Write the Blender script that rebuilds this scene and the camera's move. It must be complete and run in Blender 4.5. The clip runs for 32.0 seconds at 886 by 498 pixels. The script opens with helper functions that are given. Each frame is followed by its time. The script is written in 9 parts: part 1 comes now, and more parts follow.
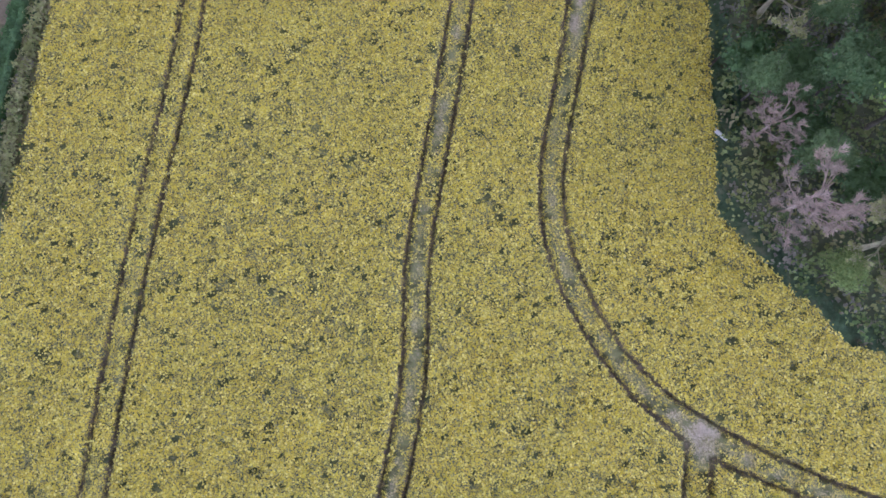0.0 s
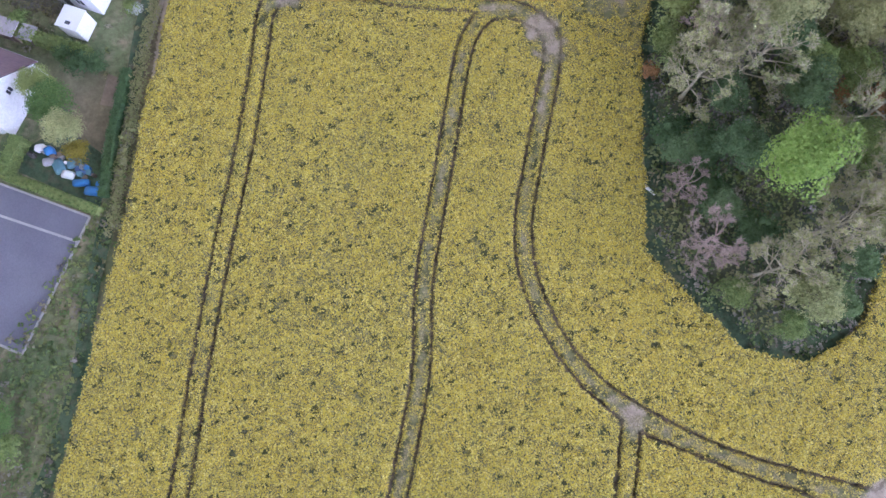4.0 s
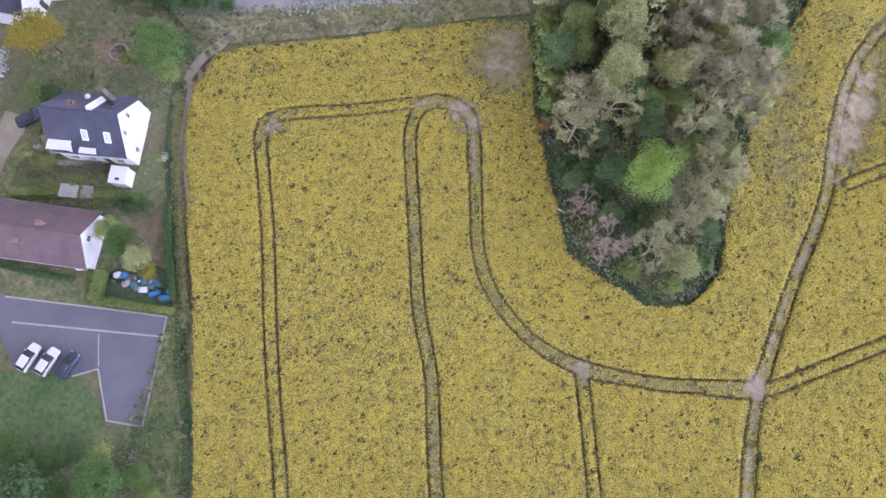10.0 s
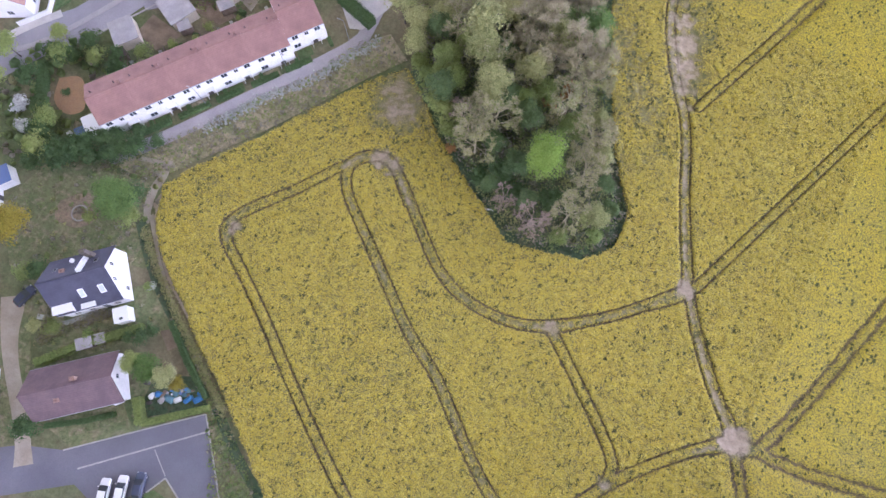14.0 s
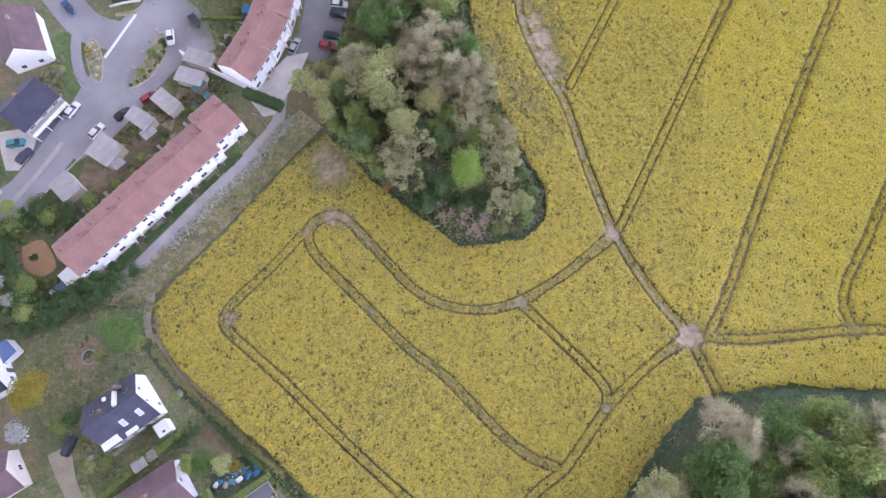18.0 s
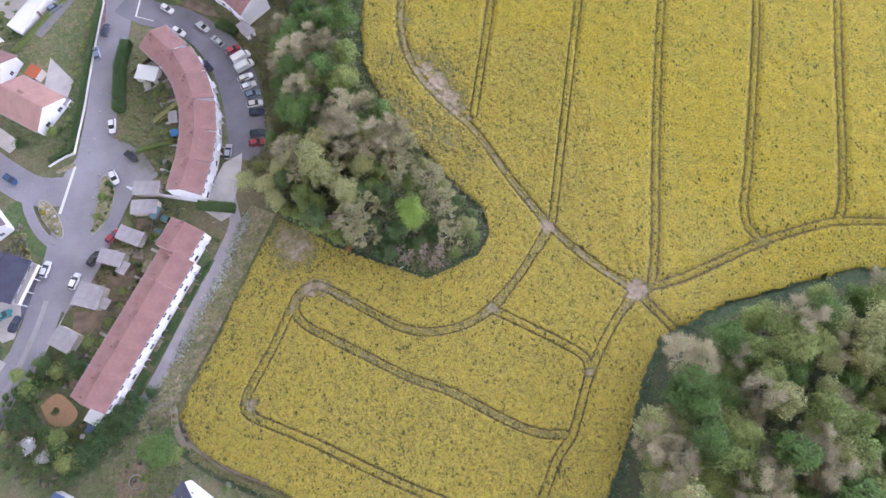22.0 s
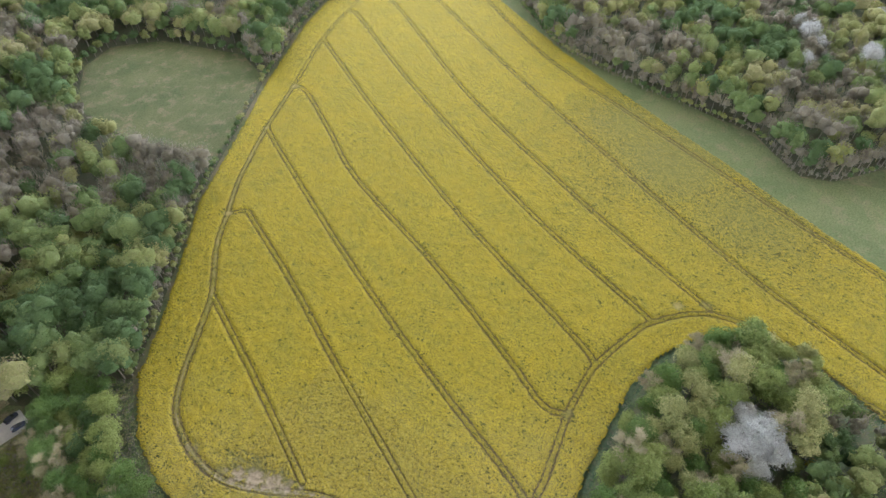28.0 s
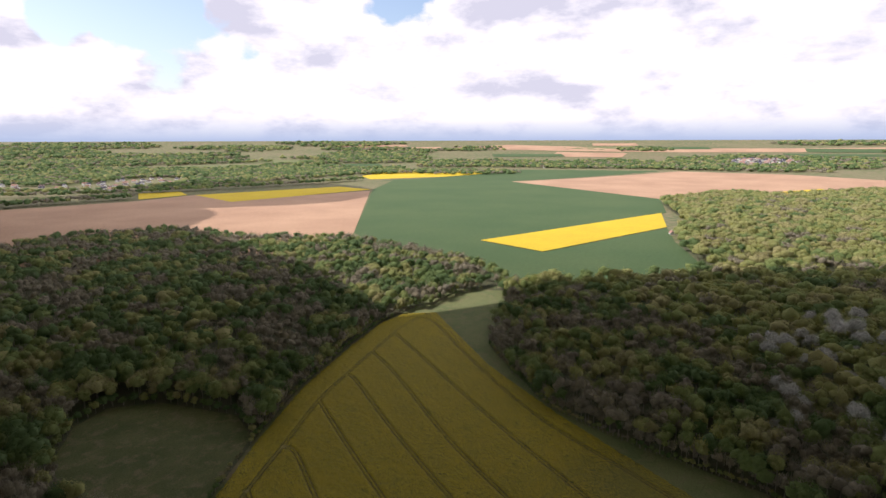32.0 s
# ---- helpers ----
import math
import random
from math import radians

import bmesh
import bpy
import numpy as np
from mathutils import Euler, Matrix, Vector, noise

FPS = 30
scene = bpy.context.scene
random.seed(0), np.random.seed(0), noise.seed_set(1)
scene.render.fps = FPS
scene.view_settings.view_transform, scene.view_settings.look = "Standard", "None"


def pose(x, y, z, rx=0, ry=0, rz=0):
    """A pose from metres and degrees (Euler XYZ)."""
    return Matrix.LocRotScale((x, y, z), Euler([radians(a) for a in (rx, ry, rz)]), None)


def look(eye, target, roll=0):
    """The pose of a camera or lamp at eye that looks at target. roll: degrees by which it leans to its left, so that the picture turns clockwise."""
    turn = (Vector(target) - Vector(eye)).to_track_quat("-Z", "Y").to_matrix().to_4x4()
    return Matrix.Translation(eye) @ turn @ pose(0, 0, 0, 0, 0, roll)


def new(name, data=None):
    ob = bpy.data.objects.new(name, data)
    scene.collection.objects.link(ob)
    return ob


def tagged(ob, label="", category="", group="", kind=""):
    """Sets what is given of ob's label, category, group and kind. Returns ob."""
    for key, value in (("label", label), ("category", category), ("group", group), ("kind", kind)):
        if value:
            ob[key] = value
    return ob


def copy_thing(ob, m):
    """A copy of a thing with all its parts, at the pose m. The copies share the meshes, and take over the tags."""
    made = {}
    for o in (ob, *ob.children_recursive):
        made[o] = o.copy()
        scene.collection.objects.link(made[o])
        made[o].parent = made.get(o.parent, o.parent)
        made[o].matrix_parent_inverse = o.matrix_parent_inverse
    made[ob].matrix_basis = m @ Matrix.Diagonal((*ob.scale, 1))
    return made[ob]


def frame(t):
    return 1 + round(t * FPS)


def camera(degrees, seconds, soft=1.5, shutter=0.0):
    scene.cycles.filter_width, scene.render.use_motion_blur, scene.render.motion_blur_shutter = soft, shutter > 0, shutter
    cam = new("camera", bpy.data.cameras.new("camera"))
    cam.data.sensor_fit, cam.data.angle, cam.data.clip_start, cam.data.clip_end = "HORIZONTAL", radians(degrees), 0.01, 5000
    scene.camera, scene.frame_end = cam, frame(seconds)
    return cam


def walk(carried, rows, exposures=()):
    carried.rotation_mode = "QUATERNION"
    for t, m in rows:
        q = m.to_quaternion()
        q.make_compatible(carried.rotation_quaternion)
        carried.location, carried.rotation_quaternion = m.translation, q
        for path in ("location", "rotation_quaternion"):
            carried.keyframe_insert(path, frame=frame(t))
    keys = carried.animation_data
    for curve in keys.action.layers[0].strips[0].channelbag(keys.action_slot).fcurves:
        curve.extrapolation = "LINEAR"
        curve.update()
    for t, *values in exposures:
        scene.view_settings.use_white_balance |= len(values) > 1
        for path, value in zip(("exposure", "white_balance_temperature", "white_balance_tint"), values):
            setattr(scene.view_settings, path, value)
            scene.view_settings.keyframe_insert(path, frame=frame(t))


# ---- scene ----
# The flight: seconds, eye, target, roll.
PATH = [
    (0, (-1.82, -26.80, 46.08), (-8.32, -23.67, 6.74), -0.98),
    (0.5, (-1.73, -26.79, 48.11), (-8.30, -23.64, 8.78), -1.05),
    (1, (-1.67, -26.79, 50.10), (-8.31, -23.64, 10.78), -1.40),
    (1.5, (-1.62, -26.74, 52.11), (-8.28, -23.60, 12.79), -1.56),
    (2, (-1.61, -26.70, 54.18), (-8.27, -23.55, 14.87), -1.55),
    (2.5, (-1.50, -26.71, 56.23), (-8.23, -23.54, 16.93), -1.62),
    (3, (-1.23, -26.87, 58.27), (-8.11, -23.60, 19.00), -1.35),
    (3.5, (-0.94, -27.15, 60.22), (-8.00, -23.71, 20.99), -0.71),
    (5.5, (-0.74, -28.07, 67.95), (-7.96, -24.09, 28.81), 1.28),
    (6, (-0.71, -28.25, 69.92), (-7.94, -24.14, 30.79), 1.80),
    (6.5, (-0.65, -28.50, 71.91), (-7.87, -24.29, 32.80), 2.21),
    (7, (-0.51, -28.83, 74.04), (-7.75, -24.44, 34.95), 2.76),
    (7.5, (-0.33, -29.10, 76.27), (-7.58, -24.50, 37.20), 3.22),
    (8, (-0.20, -29.26, 78.58), (-7.40, -24.45, 39.53), 3.24),
    (8.5, (-0.22, -29.31, 80.84), (-7.28, -24.30, 41.79), 3.27),
    (9, (-0.35, -29.32, 83.09), (-7.16, -24.04, 44.03), 3.22),
    (9.5, (-0.33, -29.43, 85.29), (-6.96, -23.84, 46.25), 3.07),
    (10, (-0.19, -29.57, 87.36), (-6.69, -23.66, 48.33), 2.78),
    (10.5, (-0.09, -29.68, 89.50), (-6.40, -23.46, 50.49), 2.41),
    (11, (0.02, -29.65, 91.66), (-6.09, -23.18, 52.66), 1.89),
    (11.5, (0.21, -29.63, 93.83), (-5.70, -22.92, 54.85), 1.24),
    (12, (0.49, -29.68, 95.95), (-5.23, -22.72, 56.98), 0.52),
    (12.5, (0.77, -29.82, 98.02), (-4.77, -22.62, 59.06), -0.20),
    (13, (0.96, -29.99, 100.13), (-4.35, -22.53, 61.19), -0.67),
    (13.5, (1.08, -30.16, 102.30), (-3.96, -22.46, 63.37), -0.96),
    (14, (1.11, -30.30, 104.50), (-3.61, -22.36, 65.58), -1.32),
    (14.5, (1.08, -30.43, 106.74), (-3.32, -22.30, 67.82), -1.65),
    (15, (1.02, -30.58, 109.01), (-3.00, -22.28, 70.09), -1.87),
    (15.5, (0.93, -30.76, 111.30), (-2.70, -22.30, 72.37), -1.95),
    (17.5, (-1.76, -32.85, 120.37), (-3.25, -23.43, 81.52), 2.00),
    (18, (-2.42, -32.93, 122.64), (-3.41, -23.44, 83.79), 2.42),
    (18.5, (-3.05, -32.87, 124.99), (-3.50, -23.35, 86.14), 3.01),
    (19, (-3.56, -32.62, 127.29), (-3.51, -23.15, 88.43), 3.34),
    (19.5, (-3.83, -32.17, 129.55), (-3.39, -22.83, 90.66), 3.18),
    (20, (-3.91, -31.69, 131.96), (-3.13, -22.51, 93.03), 2.71),
    (20.5, (-3.91, -31.37, 134.42), (-2.78, -22.31, 95.48), 2.40),
    (21, (-4.04, -31.39, 136.64), (-2.61, -22.36, 97.70), 2.19),
    (21.5, (-4.37, -32.05, 138.71), (-2.64, -22.88, 99.81), 2.00),
    (22, (-4.76, -33.02, 140.70), (-2.54, -22.64, 102.14), 1.83),
    (22.5, (-4.82, -32.50, 143.02), (-1.35, -17.01, 106.31), 1.13),
    (23, (-4.66, -31.94, 145.44), (0.27, -10.94, 111.76), 0.75),
    (23.5, (-4.45, -31.49, 148.03), (1.81, -6.10, 117.76), 0.56),
    (24, (-4.72, -32.21, 149.93), (2.14, -5.97, 120.52), 0.41),
    (24.5, (-4.82, -32.79, 151.81), (3.64, -6.85, 122.56), 0.42),
    (25, (-4.80, -32.97, 153.82), (5.75, -7.73, 124.65), 0.24),
    (25.5, (-4.90, -32.97, 156.03), (7.68, -8.66, 126.87), 0.02),
    (26, (-5.07, -32.92, 158.24), (9.49, -9.70, 129.10), -0.12),
    (26.5, (-5.38, -32.93, 160.39), (11.05, -10.98, 131.27), -0.21),
    (28.5, (-8.77, -33.62, 164.24), (13.34, -16.61, 135.58), -0.48),
    (29, (-9.46, -33.87, 163.51), (12.90, -16.59, 135.20), -0.31),
    (29.5, (-9.56, -33.82, 163.16), (14.81, -14.90, 137.70), -0.28),
    (30, (-9.50, -33.73, 162.63), (17.08, -13.02, 141.07), -0.23),
    (30.5, (-9.39, -33.66, 161.85), (18.97, -11.49, 144.40), -0.18),
    (31, (-9.08, -33.53, 160.95), (20.60, -10.24, 147.64), -0.12),
    (31.5, (-8.63, -33.32, 159.98), (21.91, -9.33, 150.41), -0.16),
    (32, (-8.26, -33.12, 158.75), (22.62, -8.80, 151.36), -0.16),
]
EXPOSURES = [
    (0.0, 2.70, 4850, 30), (4.0, 2.78, 4950, 31), (12.0, 2.82, 5280, 32), (22.0, 2.84, 5350, 30), (24.0, 2.72, 5550, 25), (26.5, 2.60, 5700, 20), (29.0, 2.56, 5900, 15), (30.0, 2.51, 6100, 17), (30.5, 2.20, 6250, 20), (31.0, 1.62, 6350, 22), (31.5, 0.88, 6500, 20), (32.0, -0.12, 6600, 18),
]
cam = camera(74.9, 32.0)
walk(cam, [(t, look(e, g, r)) for t, e, g, r in PATH], EXPOSURES)

# ---- sky, sun and the cloud overhead ----
SUN_AZ, SUN_EL = 330.0, 48.0          # compass bearing from +y towards +x, and height, in degrees
sun_way = Vector((math.sin(radians(SUN_AZ)) * math.cos(radians(SUN_EL)),
                  math.cos(radians(SUN_AZ)) * math.cos(radians(SUN_EL)), math.sin(radians(SUN_EL))))
world = bpy.data.worlds.new("sky")
scene.world = world
world.use_nodes = True
wn, wl = world.node_tree.nodes, world.node_tree.links
wn.clear()
w_out, w_bg = wn.new("ShaderNodeOutputWorld"), wn.new("ShaderNodeBackground")
w_sky = wn.new("ShaderNodeTexSky")
w_sky.sky_type, w_sky.sun_disc = "NISHITA", False
w_sky.sun_elevation, w_sky.sun_rotation = radians(SUN_EL), radians(SUN_AZ)
w_sky.air_density, w_sky.dust_density = 1.0, 1.5
w_tc = wn.new("ShaderNodeTexCoord")
w_sep = wn.new("ShaderNodeSeparateXYZ")
wl.new(w_tc.outputs["Generated"], w_sep.inputs[0])


def wmath(op, a, b=None, clamp=False):
    n = wn.new("ShaderNodeMath")
    n.operation, n.use_clamp = op, clamp
    for k, v in enumerate((a, b)):
        if v is None:
            continue
        if isinstance(v, (int, float)):
            n.inputs[k].default_value = v
        else:
            wl.new(v, n.inputs[k])
    return n.outputs[0]


def wnoise(scale, detail, rough, offset, stretch=(1, 1, 2.0)):
    m = wn.new("ShaderNodeMapping")
    m.inputs["Location"].default_value, m.inputs["Scale"].default_value = offset, stretch
    wl.new(w_tc.outputs["Generated"], m.inputs[0])
    n = wn.new("ShaderNodeTexNoise")
    n.inputs["Scale"].default_value, n.inputs["Detail"].default_value, n.inputs["Roughness"].default_value = scale, detail, rough
    wl.new(m.outputs[0], n.inputs["Vector"])
    return n.outputs["Fac"]


def wramp(fac, stops):
    r = wn.new("ShaderNodeValToRGB")
    while len(r.color_ramp.elements) < len(stops):
        r.color_ramp.elements.new(0.5)
    for e, (pos, col) in zip(r.color_ramp.elements, stops):
        e.position, e.color = pos, (*col, 1)
    wl.new(fac, r.inputs[0])
    return r.outputs[0]


# heaped clouds: rounded white tops, soft lavender bases drawn out in streaks towards the horizon
CLOUD = 1.2


def wopening(direction, reach):
    """A gap in the clouds round one direction."""
    d = wn.new("ShaderNodeVectorMath")
    d.operation = "DISTANCE"
    wl.new(w_tc.outputs["Generated"], d.inputs[0])
    d.inputs[1].default_value = direction
    return wmath("SUBTRACT", 1.0, wmath("DIVIDE", d.outputs["Value"], reach), True)


w_n0 = wnoise(6.0, 10, 0.52, (3.1, 1.7, 0.0), (1, 1, 1.6))
w_gap = wmath("MAXIMUM", wmath("MAXIMUM", wopening((0.44, 0.875, 0.21), 0.20), wopening((0.72, 0.655, 0.235), 0.10)), wopening((0.33, 0.93, 0.15), 0.07))
w_cover = wramp(wmath("SUBTRACT", wmath("ADD", w_n0, 0.22), wmath("MULTIPLY", w_gap, 0.55)), [(0.44, (0, 0, 0)), (0.50, (1, 1, 1))])
w_high = wmath("MULTIPLY", w_sep.outputs[2], 5.0, True)
w_blot = wnoise(6.5, 9, 0.58, (7.7, 2.9, 1.3), (1, 1, 2.3))
w_blot2 = wnoise(6.5, 9, 0.58, (7.7, 2.9, 1.40), (1, 1, 2.3))
w_streak = wnoise(4.0, 7, 0.55, (1.7, 8.2, 4.0), (1, 1, 7.0))
w_shape = wmath("ADD", wmath("MULTIPLY", w_blot, 0.6), wmath("MULTIPLY", w_streak, 0.4))
w_lit = wmath("ADD", wmath("ADD", wmath("MULTIPLY", wmath("SUBTRACT", w_shape, 0.5), 2.6), wmath("MULTIPLY", wmath("SUBTRACT", w_blot, w_blot2), 2.2)), 0.60)
w_tone = wramp(w_lit, [(0.05, (0.64, 0.66, 0.78)), (0.30, (0.80, 0.81, 0.90)), (0.55, (0.95, 0.945, 0.99)), (0.80, (1.0, 1.0, 1.0))])
w_ctone = wn.new("ShaderNodeMixRGB")
w_ctone.blend_type = "MULTIPLY"
w_ctone.inputs[0].default_value = 1.0
wl.new(w_tone, w_ctone.inputs[1])
w_ctone.inputs[2].default_value = (CLOUD, CLOUD, CLOUD, 1)
w_blue = wn.new("ShaderNodeMixRGB")
w_blue.blend_type = "MULTIPLY"
w_blue.inputs[0].default_value = 1.0
wl.new(w_sky.outputs[0], w_blue.inputs[1])
w_blue.inputs[2].default_value = (0.20, 0.20, 0.20, 1)
w_mix = wn.new("ShaderNodeMixRGB")
wl.new(w_cover, w_mix.inputs[0])
wl.new(w_blue.outputs[0], w_mix.inputs[1])
wl.new(w_ctone.outputs[0], w_mix.inputs[2])
# a band of haze lies on the horizon
w_haze = wn.new("ShaderNodeMixRGB")
wl.new(wmath("SUBTRACT", 1.0, wmath("MULTIPLY", w_sep.outputs[2], 26.0), True), w_haze.inputs[0])
wl.new(w_mix.outputs[0], w_haze.inputs[1])
w_haze.inputs[2].default_value = (0.50, 0.63, 0.88, 1)
wl.new(w_haze.outputs[0], w_bg.inputs[0])
w_bg.inputs[1].default_value = 1.0
wl.new(w_bg.outputs[0], w_out.inputs[0])

sun = new("sun", bpy.data.lights.new("sun", "SUN"))
sun.data.energy, sun.data.angle, sun.data.color = 4.5, radians(0.6), (1.0, 0.94, 0.86)
sun.matrix_world = look((0, 0, 900), Vector((0, 0, 900)) - sun_way)


def cloud_mat():
    m = bpy.data.materials.new("cloud")
    m.use_nodes = True
    n, l = m.node_tree.nodes, m.node_tree.links
    n.clear()
    out, mixer = n.new("ShaderNodeOutputMaterial"), n.new("ShaderNodeMixShader")
    white, through_light = n.new("ShaderNodeBsdfDiffuse"), n.new("ShaderNodeBsdfTranslucent")
    white.inputs[0].default_value = through_light.inputs[0].default_value = (0.95, 0.95, 0.95, 1)
    mixer.inputs[0].default_value = 0.15
    l.new(white.outputs[0], mixer.inputs[1])
    l.new(through_light.outputs[0], mixer.inputs[2])
    l.new(mixer.outputs[0], out.inputs[0])
    return m


def cloud(x, y, r, seed, lift):
    """A low cumulus: a lumpy, flat-based heap of vapour."""
    bm = bmesh.new()
    bmesh.ops.create_icosphere(bm, subdivisions=5, radius=1.0)
    for v in bm.verts:
        q = v.co.copy()
        k = 1 + 0.10 * noise.fractal(q * 1.6 + Vector((seed, 0, 0)), 1.0, 2.0, 4)
        v.co = Vector((q.x * k * r, q.y * k * r, (130 if q.z > 0 else 35) * q.z * k))
    me = bpy.data.meshes.new("cloud")
    bm.to_mesh(me)
    bm.free()
    me.materials.append(CLOUD_MAT)
    ob = tagged(new("cloud", me), "grey-white cumulus cloud drifting overhead", "cloud", kind="structure")
    ob.location = (x + sun_way.x / sun_way.z * lift, y + sun_way.y / sun_way.z * lift, lift)
    return ob


CLOUD_MAT = cloud_mat()
cloud(-200, -1000, 1416, 3.0, 420.0)
cloud(-480, 770, 965, 5.0, 420.0)
cloud(60, 1420, 640, 8.0, 1000.0)
cloud(1000, 1585, 420, 11.0, 1100.0)

# ---- materials ----
class Nodes:
    """A small helper for node trees."""

    def __init__(self, name):
        self.mat = bpy.data.materials.new(name)
        self.mat.use_nodes = True
        self.n, self.l = self.mat.node_tree.nodes, self.mat.node_tree.links
        self.bsdf = self.n["Principled BSDF"]
        self.out = self.n["Material Output"]

    def put(self, socket, value):
        if isinstance(value, bpy.types.NodeSocket):
            self.l.new(value, socket)
        elif isinstance(value, tuple) and len(value) == 3 and socket.type == "RGBA":
            socket.default_value = (*value, 1)
        else:
            socket.default_value = value

    def pos(self):
        return self.n.new("ShaderNodeNewGeometry").outputs["Position"]

    def obj(self):
        return self.n.new("ShaderNodeTexCoord").outputs["Object"]

    def attr(self, name):
        a = self.n.new("ShaderNodeAttribute")
        a.attribute_name = name
        return a.outputs["Fac"]

    def rnd(self):
        return self.n.new("ShaderNodeObjectInfo").outputs["Random"]

    def island(self):
        return self.n.new("ShaderNodeNewGeometry").outputs["Random Per Island"]

    def noise(self, vec, scale, detail=4, rough=0.55, out="Fac"):
        t = self.n.new("ShaderNodeTexNoise")
        self.put(t.inputs["Vector"], vec)
        t.inputs["Scale"].default_value, t.inputs["Detail"].default_value, t.inputs["Roughness"].default_value = scale, detail, rough
        return t.outputs[out]

    def voronoi(self, vec, scale, out="Distance", feature="F1"):
        t = self.n.new("ShaderNodeTexVoronoi")
        t.feature = feature
        self.put(t.inputs["Vector"], vec)
        t.inputs["Scale"].default_value = scale
        return t.outputs[out]

    def ramp(self, fac, stops, ease=False):
        r = self.n.new("ShaderNodeValToRGB")
        if ease:
            r.color_ramp.interpolation = "EASE"
        while len(r.color_ramp.elements) < len(stops):
            r.color_ramp.elements.new(0.5)
        for e, (p, c) in zip(r.color_ramp.elements, stops):
            e.position = p
            e.color = (*c, 1) if isinstance(c, tuple) else (c, c, c, 1)
        self.put(r.inputs[0], fac)
        return r.outputs[0]

    def mix(self, fac, a, b, mode="MIX"):
        m = self.n.new("ShaderNodeMixRGB")
        m.blend_type = mode
        self.put(m.inputs[0], fac)
        self.put(m.inputs[1], a)
        self.put(m.inputs[2], b)
        return m.outputs[0]

    def math(self, op, a, b=0.0, clamp=False):
        m = self.n.new("ShaderNodeMath")
        m.operation, m.use_clamp = op, clamp
        self.put(m.inputs[0], a)
        self.put(m.inputs[1], b)
        return m.outputs[0]

    def scaled(self, vec, s):
        m = self.n.new("ShaderNodeMapping")
        m.inputs["Scale"].default_value = s
        self.put(m.inputs[0], vec)
        return m.outputs[0]

    def bump(self, height, strength=0.4, distance=0.05):
        b = self.n.new("ShaderNodeBump")
        b.inputs["Strength"].default_value, b.inputs["Distance"].default_value = strength, distance
        self.put(b.inputs["Height"], height)
        self.put(self.bsdf.inputs["Normal"], b.outputs[0])

    def done(self, color, rough=0.9, metal=0.0, spec=0.3):
        self.put(self.bsdf.inputs["Base Color"], color)
        self.put(self.bsdf.inputs["Roughness"], rough)
        self.put(self.bsdf.inputs["Metallic"], metal)
        self.bsdf.inputs["Specular IOR Level"].default_value = spec
        return self.mat


def mottled(name, a, b, scale=0.5, fine=6.0, rough=0.9, bump=0.3, lo=0.35, hi=0.65, spec=0.25, world=True, metal=0.0, dist=0.04):
    """Two colours in patches, broken up by a finer grain and a light relief."""
    k = Nodes(name)
    v = k.pos() if world else k.obj()
    c = k.mix(k.ramp(k.noise(v, scale, 5), [(lo, 0.0), (hi, 1.0)]), a, b)
    g = k.noise(v, fine, 5, 0.65)
    c = k.mix(0.55, c, k.ramp(g, [(0.3, 0.55), (0.7, 1.0)]), "MULTIPLY")
    k.bump(g, bump, dist)
    return k.done(c, rough, metal, spec)


def plain(name, a, rough=0.6, metal=0.0, spec=0.4, grain=0.12, fine=9.0):
    """One colour with slight grain."""
    k = Nodes(name)
    g = k.noise(k.obj(), fine, 4)
    c = k.mix(grain, a, k.ramp(g, [(0.3, 0.35), (0.7, 1.0)]), "MULTIPLY")
    return k.done(c, rough, metal, spec)


def leafy(name, dark, light, extra=None):
    """Leaves: a hue for each tree, a shade for each leaf cluster."""
    k = Nodes(name)
    c = k.mix(k.rnd(), dark, light)
    c = k.mix(k.math("MULTIPLY", k.island(), 0.6), c, extra or tuple(min(1, 1.5 * x) for x in light))
    v = k.pos()
    leaf = k.noise(v, 2.4, 5, 0.75)
    # hollows of the leaf noise darkened: shade between leaves put into the colour
    c = k.mix(0.75, c, k.ramp(leaf, [(0.30, 0.35), (0.48, 0.85), (0.68, 1.15)]), "MULTIPLY")
    c = k.mix(0.4, c, k.ramp(k.noise(v, 0.45, 3), [(0.3, 0.5), (0.7, 1.0)]), "MULTIPLY")
    k.bump(leaf, 0.8, 0.3)
    k.done(c, 0.8, 0, 0.2)
    t = k.n.new("ShaderNodeBsdfTranslucent")
    k.put(t.inputs[0], c)
    m = k.n.new("ShaderNodeMixShader")
    m.inputs[0].default_value = 0.28
    k.l.new(k.bsdf.outputs[0], m.inputs[1])
    k.l.new(t.outputs[0], m.inputs[2])
    k.l.new(m.outputs[0], k.out.inputs[0])
    return k.mat


def ground_mat():
    k = Nodes("grass_land")
    v = k.pos()
    big = k.noise(v, 0.004, 5, 0.6)
    mid = k.noise(v, 0.06, 5, 0.6)
    fine = k.noise(v, 1.6, 6, 0.7)
    c = k.ramp(big, [(0.36, (0.135, 0.185, 0.085)), (0.52, (0.18, 0.215, 0.10)), (0.66, (0.225, 0.22, 0.125))])
    c = k.mix(k.ramp(mid, [(0.42, 0.0), (0.60, 0.8)]), c, (0.32, 0.26, 0.17))
    c = k.mix(0.6, c, k.ramp(k.noise(v, 0.5, 5, 0.7), [(0.3, 0.45), (0.7, 1.15)]), "MULTIPLY")
    c = k.mix(0.7, c, k.ramp(fine, [(0.3, 0.45), (0.7, 1.0)]), "MULTIPLY")
    k.bump(fine, 0.5, 0.15)
    return k.done(c, 0.95, 0, 0.15)


